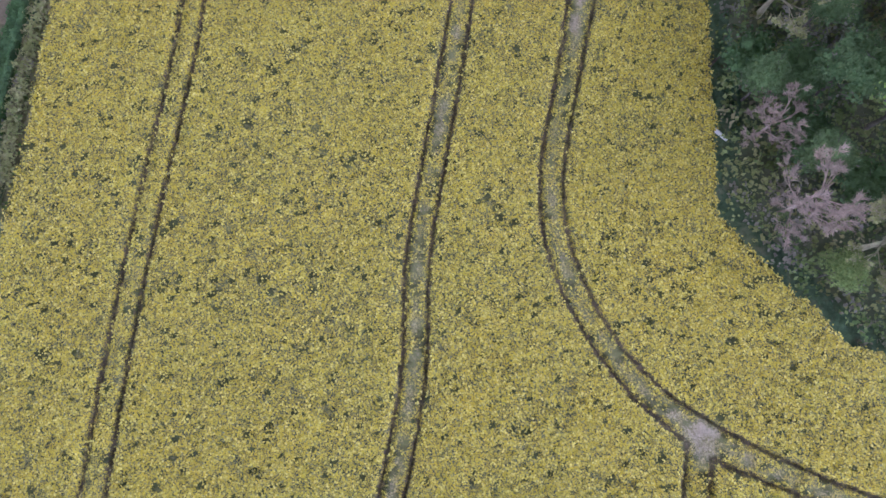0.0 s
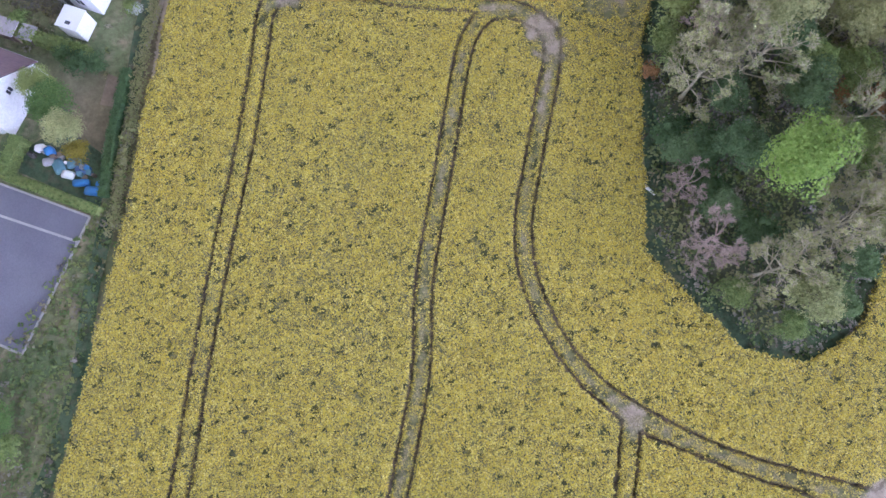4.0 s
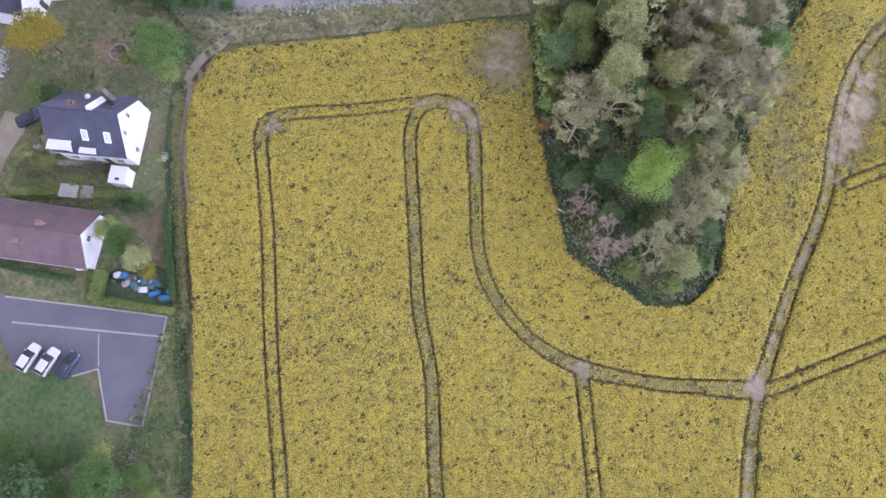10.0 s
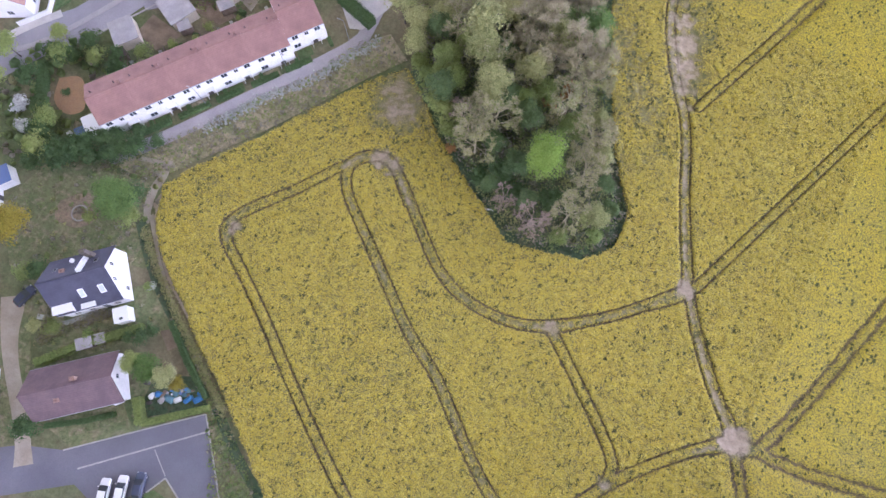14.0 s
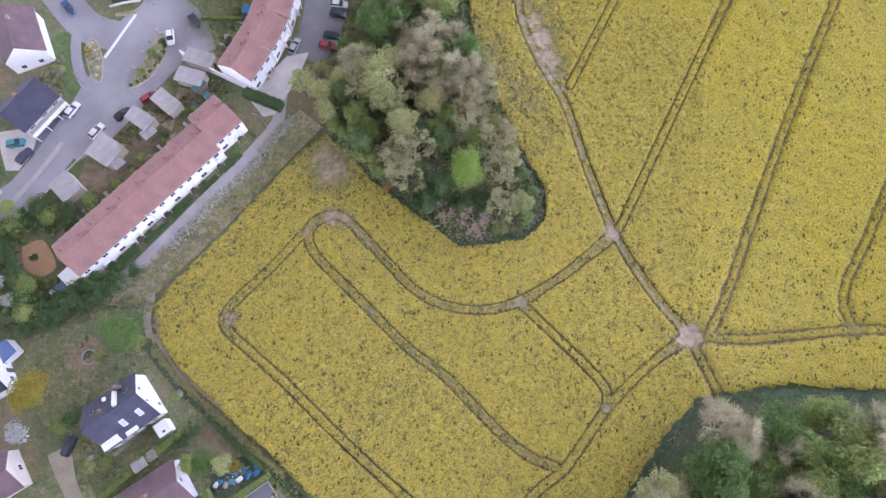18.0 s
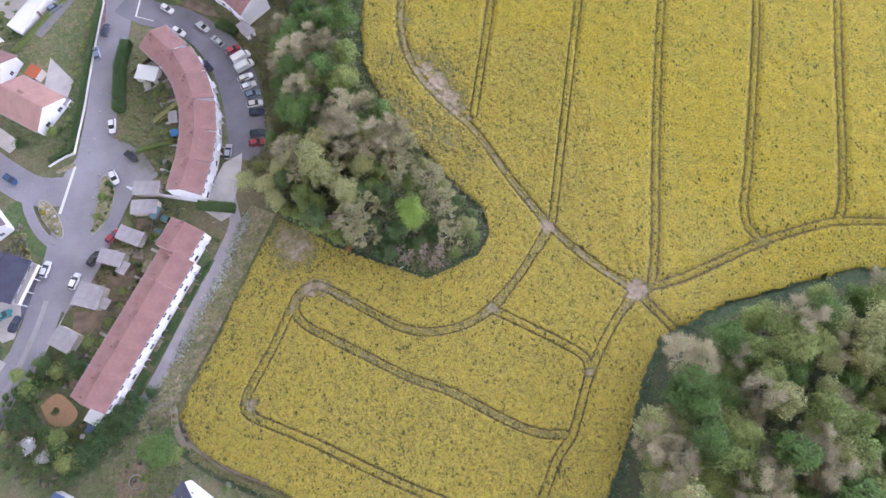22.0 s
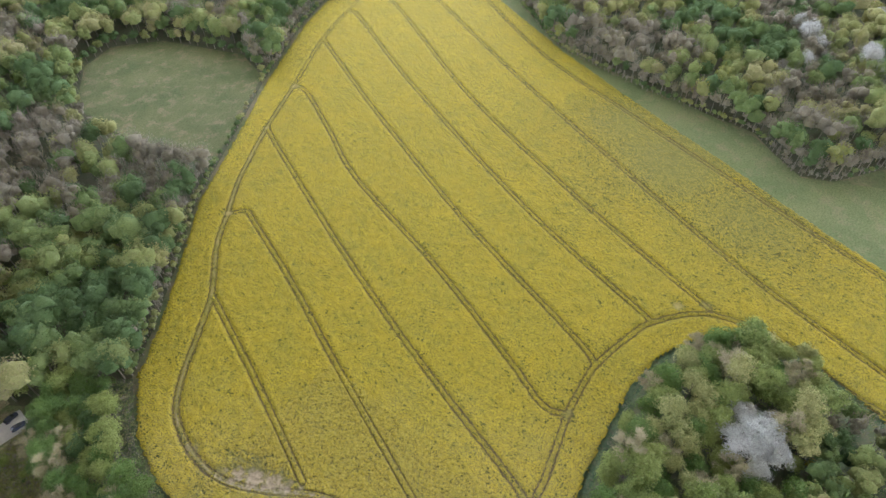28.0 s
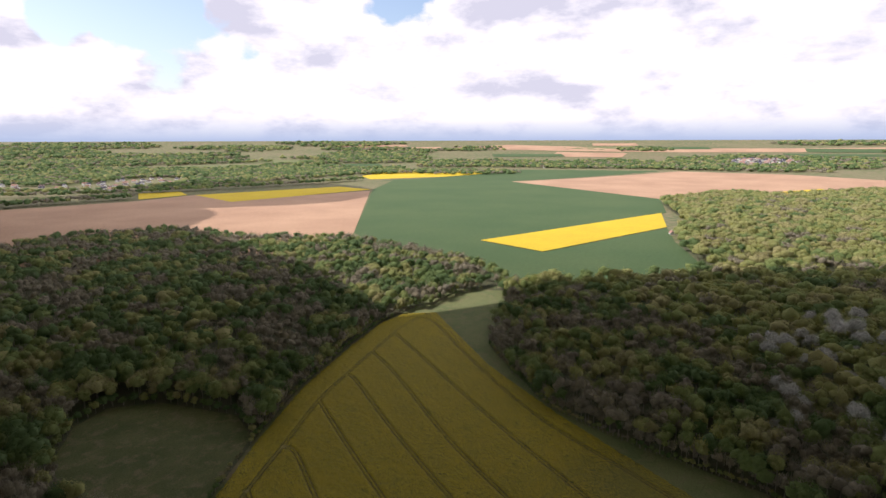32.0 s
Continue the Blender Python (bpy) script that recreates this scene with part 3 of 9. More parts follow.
# Wheel tracks: (points, gap between the ruts, how bare they are)
TRAM = [
    ([(20, -74), (8, -63), (-4, -55), (-13, -49.5), (-23, -43), (-34, -35.5), (-43, -30), (-47, -27.5), (-49, -24.5), (-47, -20.5), (-41, -12), (-36, -4), (-32, 0.5)], 1.9, 0.5),
    ([(23, -44), (18, -43), (11, -39), (-1, -30), (-10, -25), (-21, -17), (-28, -12), (-33, -8), (-35, -4), (-32.5, 0), (-29, 1), (-24, -2), (-18, -7), (-10, -13), (-3, -15.3), (5, -15), (12, -12), (21, -5), (30, 5)], 1.9, 0.72),
    ([(-36, -4.5), (-34.4, -1.2), (-31.5, 0.8), (-28.5, 1), (-25, -1.5), (-21.5, -4.6)], 1.9, 0.8),
    ([(-45.5, -28.6), (-48, -26.8), (-49, -24.5), (-47.6, -21), (-45, -17.4)], 1.9, 0.72),
    ([(7, -14.6), (12.5, -12.2), (17, -8.6)], 1.9, 0.76),
    ([(26, 0), (30.5, 5.5), (27.4, 13), (24, 20)], 1.9, 0.72),
    ([(43, -19), (48, -14), (42, -8), (36, -1)], 1.9, 0.78),
    ([(12.5, -12.5), (20, -18), (28, -24), (32, -28), (32, -32)], 1.9, 0.5),
    ([(48, -14), (39, -23), (32, -32), (25, -44), (20, -49), (13, -59), (4, -70)], 1.9, 0.5),
    ([(48, -14), (39, -5), (31, 6), (24, 20), (17.5, 35), (9.5, 47), (4, 59), (3.5, 73), (8, 87), (17, 97), (31, 108), (44, 119), (60, 138), (74, 150), (93, 166), (125, 187), (158, 206)], 2.0, 0.8),
    ([(158, 206), (207, 235), (241, 250), (288, 269), (331, 286), (360, 295), (374, 293), (370, 273), (322, 202), (273, 120), (247, 52), (227, -5), (216, -36), (203, -75)], 2.0, 0.55),
    ([(48, -14), (55, -25)], 1.9, 0.5),
    ([(48, -14), (61, -13), (82, -8), (93, -6.5), (104, -6), (120, -9), (132, -13), (147, -26), (152, -45), (150, -58), (145, -73), (142, -95)], 1.9, 0.5),
    ([(43.5, 118), (30, 75), (18, 40)], 1.9, 0.45),
    ([(74, 150), (80, 145), (78, 138), (66, 101), (50, 58), (32, 7)], 1.9, 0.45),
    ([(125, 187), (114, 161), (86, 89), (68, 36), (54, -10), (49, -14)], 1.9, 0.45),
    ([(158, 206), (160, 198), (142, 160), (125, 126), (105, 62), (88, 17), (81, 0), (83, -8)], 1.9, 0.45),
    ([(207, 235), (170, 157), (133, 71), (110, 6), (104, -6)], 1.9, 0.45),
    ([(242, 250), (243, 241), (202, 161), (156, 58), (132, -13)], 1.9, 0.45),
    ([(287, 268), (264, 221), (213, 131), (174, 41), (150, -26)], 1.9, 0.45),
    ([(330, 285), (293, 214), (242, 116), (200, 26), (175, -31), (156, -90)], 1.9, 0.45),
]
# Trodden lines: points, half width, bareness
TRODDEN = [([(-63.8, -26.5), (-62, -31), (-57.6, -35.6), (-52, -39.6), (-46, -43)], 0.85, 1.5)]
# Trampled bare ground: x, y, radius, bareness
BARE = [(30.5, 5.5, 2.2, 0.75), (48.5, -14, 3.0, 0.9), (12.5, -12.5, 2.0, 0.55), (-30.6, 0.4, 2.6, 0.6), (-27.4, 0.2, 2.4, 0.6), (-47.5, -24.5, 2.2, 0.55), (-32.6, 10.6, 4.8, 0.58), (-35, 14.5, 4.2, 0.5), (-30.5, 14, 3.0, 0.4),
        (5.8, 60.5, 2.2, 0.42), (7.8, 56, 3.2, 0.6), (10, 51.6, 3.8, 0.68), (12.2, 47, 3.6, 0.68), (14, 42.4, 2.9, 0.62), (16.2, 38.8, 1.8, 0.55), (74, 150, 2.4, 0.7),
        (32, -31, 1.8, 0.5), (125, 187, 2, 0.5), (160, 206, 3.0, 0.5), (83, -8, 2.4, 0.55), (151, -25, 2.5, 0.5), (4.5, 72, 2.2, 0.45), (2.2, 66, 2.0, 0.4), (145, -17, 3, 0.5)]
# Thin or late parts of the crop, where more green shows: x, y, radius, how much
THIN = [(225, 20, 32, 0.50), (238, 50, 26, 0.42), (208, -22, 30, 0.36), (195, 30, 26, 0.18), (215, 60, 30, 0.14), (-15, -36, 12, 0.08), (-58, -19, 6, 0.12), (-50.5, -7, 6, 0.14), (-44.5, 3, 6, 0.16), (-24, 11, 8, 0.18), (-34, 13, 7, 0.34), (-38, 11, 6, 0.2),
        (-5.5, 52, 4.0, 0.30), (-1.3, 47, 4.2, 0.36), (2.5, 42, 4.5, 0.38), (6.3, 37.5, 4.5, 0.36), (10.3, 33.5, 4.5, 0.32), (14.2, 29, 4.0, 0.22), (-3, 60, 4, 0.2), (9, 22.5, 3, 0.26), (4.5, 31, 3, 0.26), (14, 54, 4, 0.3), (11, 60, 4, 0.25), (17, 46, 3, 0.25)]


def blur(a, n):
    for _ in range(n):
        p = np.pad(a, 1, mode="edge")
        a = (p[:-2] + p[1:-1] + p[2:]) / 3
        a = (a[:, :-2] + a[:, 1:-1] + a[:, 2:]) / 3
    return a


def crop_patch(x0, y0, x1, y1, step, keep, seed):
    """The crop canopy on a grid: bumpy, with a ragged rim and the ruts pressed into it."""
    rs = np.random.RandomState(seed)
    xs, ys = np.arange(x0, x1 + step / 2, step), np.arange(y0, y1 + step / 2, step)
    X, Y = np.meshgrid(xs, ys, indexing="ij")
    wob = blur(rs.rand(*X.shape) - 0.5, 2) / 0.2
    wob2 = blur(rs.rand(*X.shape) - 0.5, 2) / 0.2
    jx, jy = X + 0.55 * wob * min(1, step * 2), Y + 0.55 * wob2 * min(1, step * 2)
    mask = inside(FIELD, jx, jy) & keep(X, Y)
    bare, rut = np.zeros(X.shape), np.full(X.shape, 6.0)
    for pts, gap, strength in TRAM:
        line = np.array(smooth_line(pts, 1.5))
        near = np.full(X.shape, 6.0)
        for a, b in zip(line, line[1:]):
            lo, hi = np.minimum(a, b) - 4, np.maximum(a, b) + 4
            i0, i1 = np.searchsorted(xs, (lo[0], hi[0]))
            j0, j1 = np.searchsorted(ys, (lo[1], hi[1]))
            if i0 >= i1 or j0 >= j1:
                continue
            px, py = X[i0:i1, j0:j1], Y[i0:i1, j0:j1]
            ab = b - a
            t = np.clip(((px - a[0]) * ab[0] + (py - a[1]) * ab[1]) / (ab @ ab), 0, 1)
            near[i0:i1, j0:j1] = np.minimum(near[i0:i1, j0:j1], np.hypot(px - a[0] - t * ab[0], py - a[1] - t * ab[1]))
        bare = np.maximum(bare, np.exp(-(near / (gap * 0.34)) ** 4) * np.clip(strength - 0.5, 0, 1) * 1.6 * np.clip(0.95 + 0.4 * wob2, 0.6, 1.2))
        rut = np.minimum(rut, near)
    for pts, wide, strength in TRODDEN:
        for q in smooth_line(pts, 0.4):
            bare = np.maximum(bare, strength * np.exp(-(np.hypot(X - q[0], Y - q[1]) / wide) ** 4))
    if step > 0.4:
        rut = 0.95 + (rut - 0.95) * 0.62
    pressed = np.exp(-((rut - 0.95) / max(0.24, 0.45 * step)) ** 2)
    for bx, by, br, s in BARE:
        d = np.hypot(X - bx, Y - by) / br
        bare = np.maximum(bare, s * np.exp(-np.clip(d + 0.3 * wob, 0, 9) ** 3) * np.clip(0.95 + 0.4 * wob2, 0.5, 1.2))
    thin = np.zeros(X.shape)
    for bx, by, br, s in THIN:
        thin = np.maximum(thin, s * np.exp(-(np.hypot(X - bx, Y - by) / br) ** 2))
    lump = blur(rs.rand(*X.shape) - 0.5, 1) / 0.25
    hole = np.clip((0.34 - blur(rs.rand(*X.shape), 1)) * 14, 0, 1) * (1.0 if step < 0.4 else 0.4)
    flower = np.clip((0.63 if step < 0.4 else 0.60) + (0.20 if step < 0.4 else 0.03) * lump + (0.12 if step < 0.4 else 0.04) * (rs.rand(*X.shape) - 0.5) - 0.9 * thin - 0.6 * bare - 0.25 * hole - 0.07 * np.exp(-(rut / 0.75) ** 4), 0, 1)
    H = 0.95 + 0.12 * lump + (0.24 if step < 0.4 else 0.16) * (rs.rand(*X.shape) - 0.5) - 0.18 * hole - 0.45 * thin
    H = H * (1 - np.clip(np.maximum(blur(bare, 2) * 0.9, pressed * 0.6), 0, 1) * 0.9) + 0.04
    rim = blur(inside(FIELD, jx, jy).astype(float), 2)
    H = H * np.clip((rim - 0.45) * 2.2, 0.05, 1) ** 0.5
    bare = np.clip((bare - 0.2) * 1.4, 0, 1)
    cells = mask[:-1, :-1] & mask[1:, :-1] & mask[:-1, 1:] & mask[1:, 1:]
    ident = np.arange(X.size).reshape(X.shape)
    quads = np.stack([ident[:-1, :-1][cells], ident[1:, :-1][cells], ident[1:, 1:][cells], ident[:-1, 1:][cells]], 1)
    used = np.unique(quads)
    remap = np.zeros(X.size, np.int32)
    remap[used] = np.arange(len(used))
    jit = (rs.rand(*X.shape, 2) - 0.5) * step * 0.6
    V = np.stack([X + jit[..., 0], Y + jit[..., 1], H], -1).reshape(-1, 3)[used]
    return V, remap[quads], bare.ravel()[used], flower.ravel()[used], rut.ravel()[used]


NEAR_X, NEAR_Y = 50.0, 62.0
pieces = [crop_patch(-66, -86, NEAR_X, NEAR_Y, 0.29, lambda x, y: (x <= NEAR_X) & (y <= NEAR_Y), 11),
          crop_patch(-11, -112, 400, 318, 0.76, lambda x, y: (x >= NEAR_X - 1.2) | (y >= NEAR_Y - 1.2), 12)]
base, V, F, B, L, R = 0, [], [], [], [], []
for v, q, b, fl, ru in pieces:
    V.append(v), F.append(q + base), B.append(b), L.append(fl), R.append(ru)
    base += len(v)
# flower heads standing out of the nearest part of the crop
rs = np.random.RandomState(15)
near_v, _, near_bare, near_flower, near_rut = pieces[0]
ok = np.flatnonzero((near_bare < 0.25) & (np.abs(near_rut - 0.95) > 0.24) & (near_v[:, 2] > 0.4))
weight = np.clip(near_flower[ok] - 0.2, 0.02, 1) ** 1.5
HEADS = 230000
pick = rs.choice(ok, HEADS, True, weight / weight.sum())
tip = near_v[pick] + np.stack([rs.uniform(-0.17, 0.17, HEADS), rs.uniform(-0.17, 0.17, HEADS), rs.uniform(0.0, 0.20, HEADS)], 1)
turn, half = rs.uniform(0, 6.28, HEADS), rs.uniform(0.045, 0.11, HEADS)
ring = [tip + np.stack([np.cos(turn + a) * half, np.sin(turn + a) * half, rs.uniform(-0.05, 0.05, HEADS)], 1) for a in (0, 1.6, 3.1, 4.7)]
heads_v = np.stack(ring, 1).reshape(-1, 3)
tagged(link("flower_heads", fast_mesh("flower_heads", heads_v, np.arange(len(heads_v)).reshape(-1, 4)), M["heads"]), "yellow rape flower heads above the leaves", "flowers", kind="stuff")
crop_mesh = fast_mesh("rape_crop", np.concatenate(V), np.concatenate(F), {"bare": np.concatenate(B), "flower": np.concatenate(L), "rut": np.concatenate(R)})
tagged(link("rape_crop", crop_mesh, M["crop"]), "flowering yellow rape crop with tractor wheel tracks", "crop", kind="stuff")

# ---- trees ----
def cards(rs, centres, normals, size, spread=0.5, bend=0.25):
    """Leaf clusters: small bent quads round the centres."""
    n = len(centres)
    nr = normals + spread * rs.normal(size=(n, 3))
    nr /= np.linalg.norm(nr, axis=1, keepdims=True) + 1e-9
    ref = rs.normal(size=(n, 3))
    u = np.cross(nr, ref)
    u /= np.linalg.norm(u, axis=1, keepdims=True) + 1e-9
    w = np.cross(nr, u)
    s = (np.asarray(size) * (0.6 + 0.8 * rs.rand(n)))[:, None]
    c = centres
    V = np.stack([c - u * s * 0.5, c - w * s * 0.38 + nr * s * bend * 0.5, c + u * s * 0.5, c + w * s * 0.38 + nr * s * bend * 0.4], 1).reshape(-1, 3)
    return V, np.arange(4 * n).reshape(n, 4)


def sphere_points(rs, n):
    d = rs.normal(size=(n, 3))
    return d / np.linalg.norm(d, axis=1, keepdims=True)


def crown_points(rs, n, height, radius, base, clumps, lumpy=0.42):
    """Points and outward normals on a crown made of overlapping clumps."""
    hc, rc = (base + height) / 2, (height - base) / 2
    cd = sphere_points(rs, clumps)
    cd[:, 2] = np.abs(cd[:, 2]) * 0.95 - 0.25
    cc = cd * np.array((radius * 0.68, radius * 0.68, rc * 0.72)) * (0.55 + 0.5 * rs.rand(clumps, 1)) + (0, 0, hc)
    cr = radius * lumpy * (0.65 + 0.6 * rs.rand(clumps))
    k = rs.randint(clumps, size=n)
    d = sphere_points(rs, n)
    d[:, 2] = np.where(d[:, 2] < -0.35, -d[:, 2], d[:, 2])
    p = cc[k] + d * (cr[k] * (0.72 + 0.33 * rs.rand(n)))[:, None]
    out = p - (0, 0, hc * 0.9)
    out /= np.linalg.norm(out, axis=1, keepdims=True)
    return p, d * 0.75 + out * 0.5 + (0, 0, 0.15)


def ball(level):
    """A unit ball without its underside, as arrays."""
    bm = bmesh.new()
    bmesh.ops.create_icosphere(bm, subdivisions=level, radius=1.0)
    bmesh.ops.delete(bm, geom=[f for f in bm.faces if f.calc_center_median().z < -0.4], context="FACES")
    bm.verts.index_update()
    v, f = np.array([q.co[:] for q in bm.verts]), np.array([[q.index for q in g.verts] for g in bm.faces])
    bm.free()
    return v, f


BALL_LOW = ball(1)


def blobs(rs, centres, radii, base, rough=0.16):
    """Lumps of foliage: uneven balls of the given half sizes."""
    bv, bf = base
    n = len(centres)
    k = 1 + rough * rs.normal(size=(n, len(bv), 1))
    V = centres[:, None] + bv[None] * radii[:, None] * k
    F = bf[None] + (np.arange(n) * len(bv))[:, None, None]
    return V.reshape(-1, 3), F.reshape(-1, 3)


def halves(F):
    """Quads as triangles."""
    return np.concatenate([F[:, (0, 1, 2)], F[:, (0, 2, 3)]])


def merged(*pairs):
    V, F, base = [], [], 0
    for v, f in pairs:
        V.append(v), F.append(f + base)
        base += len(v)
    return np.concatenate(V), np.concatenate(F)


def tube(V, F, a, b, ra, rb, sides=5):
    a, b = np.array(a, float), np.array(b, float)
    d = (b - a) / (np.linalg.norm(b - a) + 1e-9)
    u = np.cross(d, (0.3, 0.9, 0.2))
    u /= np.linalg.norm(u)
    w = np.cross(d, u)
    base = len(V)
    for c, r in ((a, ra), (b, rb)):
        for i in range(sides):
            t = 2 * math.pi * i / sides
            V.append(c + r * (math.cos(t) * u + math.sin(t) * w))
    for i in range(sides):
        j = (i + 1) % sides
        F.append((base + i, base + j, base + sides + j, base + sides + i))


def limbs(rs, height, radius, base, depth=2, thick=0.16):
    """A tapered trunk with forking limbs; returns verts, quads and the ends of the limbs."""
    V, F, tips = [], [], []
    lean = rs.normal(size=2) * 0.03 * height
    knots = [np.array((lean[0] * t * t, lean[1] * t * t, height * 0.82 * t)) for t in (0, 0.18, 0.42, 0.7, 1)]
    r0 = thick * height / 10
    for i, (a, b) in enumerate(zip(knots, knots[1:])):
        tube(V, F, a, b, r0 * (1.25 if i == 0 else 1 - 0.2 * i), r0 * (1 - 0.22 * (i + 1)) + 0.02, 6)
    def fork(p, way, length, r, d):
        e = p + way * length
        tube(V, F, p, e, r, r * 0.5, 4)
        if d == 0:
            tips.append((p, e))
            return
        for _ in range(3 if d > 1 else 2):
            w = way + 0.55 * rs.normal(size=3)
            w[2] = abs(w[2]) * 0.6 + 0.12
            fork(p + way * length * (0.5 + 0.5 * rs.rand()), w / np.linalg.norm(w), length * 0.62, r * 0.52, d - 1)
    for i in range(9):
        t = base / height + (1 - base / height) * (i + rs.rand()) / 9 * 0.85
        p = np.array((lean[0] * t * t, lean[1] * t * t, height * 0.82 * t))
        a = i * 2.4 + rs.rand()
        w = np.array((math.cos(a), math.sin(a), 0.35 + 0.8 * t))
        fork(p, w / np.linalg.norm(w), radius * (0.72 - 0.25 * t), r0 * 0.42, depth)
    return V, F, tips


def tree_kind(seed, height, radius, base, material, label, n=1500, size=0.5, clumps=26, lumpy=0.42):
    rs = np.random.RandomState(seed)
    top = tagged(new("tree"), label, "tree")
    V, F, _ = limbs(rs, height, radius * 0.8, base, 1)
    link("trunk", fast_mesh("trunk", V, F, smooth=True), M["bark"], top, "grey-brown trunk and limbs")
    p, nr = crown_points(rs, n, height, radius, base, clumps, lumpy)
    v, f = cards(rs, p, nr, size)
    q = p[rs.choice(n, 16, False)]
    mid = np.array((0, 0, (base + height) / 2))
    core = blobs(rs, mid + (q - mid) * 0.55, np.full((16, 3), radius * lumpy * 0.50) * rs.uniform(0.8, 1.2, (16, 1)), BALL_LOW, 0.2)
    link("crown", fast_mesh("crown", *merged((v, halves(f)), core), smooth=True), material, top)
    return top


def bare_kind(seed, height, radius, base, material, label, twigs=1500, buds=0, bud_mat=None, depth=2, short=1.0):
    """A tree in early spring: limbs, a haze of thin twigs and, on some, the first leaves."""
    rs = np.random.RandomState(seed)
    top = tagged(new("tree"), label, "tree")
    V, F, tips = limbs(rs, height, radius, base, depth, 0.25)
    link("trunk", fast_mesh("trunk", V, F, smooth=True), material, top, "bare grey trunk and limbs")
    a, b = np.array([t[0] for t in tips]), np.array([t[1] for t in tips])
    k = rs.randint(len(a), size=twigs)
    f = 0.2 + 0.9 * rs.rand(twigs, 1)
    p = a[k] + (b - a)[k] * f
    d = (b - a)[k]
    d = d / np.linalg.norm(d, axis=1, keepdims=True) + 0.75 * rs.normal(size=(twigs, 3))
    d[:, 2] = np.abs(d[:, 2]) * 0.7
    d /= np.linalg.norm(d, axis=1, keepdims=True)
    ln = (0.7 + 0.9 * rs.rand(twigs, 1)) * radius / 4 * short
    s = np.cross(d, rs.normal(size=(twigs, 3)))
    s /= np.linalg.norm(s, axis=1, keepdims=True)
    wd = (0.035 + 0.05 * rs.rand(twigs, 1)) * (0.3 + 0.7 * short)
    V = np.stack([p - s * wd, p + s * wd, p + d * ln], 1).reshape(-1, 3)
    link("twig_haze", fast_mesh("twig_haze", V, np.arange(3 * twigs).reshape(-1, 3)), material, top, "haze of fine bare twigs")
    if buds:
        k = rs.randint(twigs, size=buds)
        q = p[k] + d[k] * ln[k] * rs.rand(buds, 1)
        link("crown", fast_mesh("crown", *cards(rs, q, d[k], 0.34)), bud_mat, top, "thin first leaves")
    return top


KINDS = {}
PARK = -400.0


def kind(key, ob):
    KINDS[key] = ob


kind("green_a", tree_kind(1, 13, 4.6, 3.0, M["leaf_green"], "leafy green broad tree at the edge of a wood", 2600, 0.46))
kind("green_b", tree_kind(2, 11, 4.0, 2.5, M["leaf_green"], "rounded tree in fresh green leaf", 2000, 0.44, 22))
kind("olive_a", tree_kind(3, 14, 4.8, 3.5, M["leaf_olive"], "tall tree with sparse olive spring leaves", 2400, 0.42, 32, 0.34))
kind("olive_b", tree_kind(4, 12, 4.2, 3.0, M["leaf_olive"], "olive-brown tree coming into leaf", 2400, 0.40, 30, 0.34))
kind("ivy", tree_kind(5, 12, 3.4, 1.5, M["leaf_ivy"], "dark ivy-clad tree in the copse", 1800, 0.42, 22))
kind("bare_a", bare_kind(6, 13, 4.8, 4.0, M["twig"], "bare grey tree with fine twigs", 5000, 600, M["leaf_olive"]))
kind("bare_b", bare_kind(7, 12, 4.4, 3.5, M["twig"], "grey-brown leafless tree with fine twigs", 5000, 800, M["leaf_olive"]))
kind("lime", tree_kind(9, 17.5, 4.4, 4.0, M["leaf_lime"], "bright lime-green tree standing out of the copse", 6500, 0.30, 15, 0.58))
kind("ivy_fine", tree_kind(21, 12, 3.6, 1.2, M["leaf_shade"], "dark ivy-clad tree at the tip of the copse", 6500, 0.27, 24))
kind("olive_fine", tree_kind(22, 12, 4.2, 2.5, M["leaf_olive"], "olive tree coming into leaf at the tip of the copse", 6500, 0.24, 34, 0.32))
kind("green_fine", tree_kind(23, 11, 4.0, 2.0, M["leaf_green"], "fresh green tree at the tip of the copse", 6500, 0.26, 28, 0.36))
kind("bare_fine", bare_kind(24, 13, 4.8, 3.5, M["twig"], "bare pale tree with many fine crooked twigs", 5200, 2800, M["leaf_olive"], 3, 0.5))
kind("bare_fine_b", bare_kind(25, 12, 4.6, 3.0, M["twig"], "leafless grey-beige tree with fine twigs", 5600, 1800, M["leaf_olive"], 3, 0.5))
kind("garden", tree_kind(27, 8.5, 4.3, 1.2, M["leaf_mid"], "broad mid-green garden tree beside the crop", 7000, 0.27, 30, 0.40))
kind("mid", tree_kind(28, 12.5, 4.5, 2.6, M["leaf_mid"], "mid-green broad tree in full spring leaf", 3000, 0.38, 30, 0.38))
kind("bare_red", bare_kind(26, 11, 4.2, 2.6, M["twig_red"], "leafless tree with pale reddish branches", 5000, 0, None, 3, 0.45))
kind("white", tree_kind(10, 13, 4.6, 2.5, M["leaf_white"], "tree covered in white blossom", 3600, 0.27, 34, 0.30))
kind("yellow", tree_kind(11, 7, 3.0, 1.2, M["leaf_yellow"], "yellow-green flowering shrub tree", 3000, 0.24, 30, 0.36))
kind("shrub", tree_kind(12, 4, 2.3, 0.5, M["leaf_green"], "low rounded bush in green leaf", 1500, 0.26, 16, 0.46))
kind("shrub_ivy", tree_kind(13, 3.2, 2.1, 0.4, M["leaf_ivy"], "low dark evergreen bush by a house", 1300, 0.25, 14, 0.46))
kind("shrub_rust", tree_kind(15, 3.2, 1.6, 0.5, M["leaf_rust"], "bush with rust-brown leaves in the copse", 1200, 0.26, 14, 0.46))
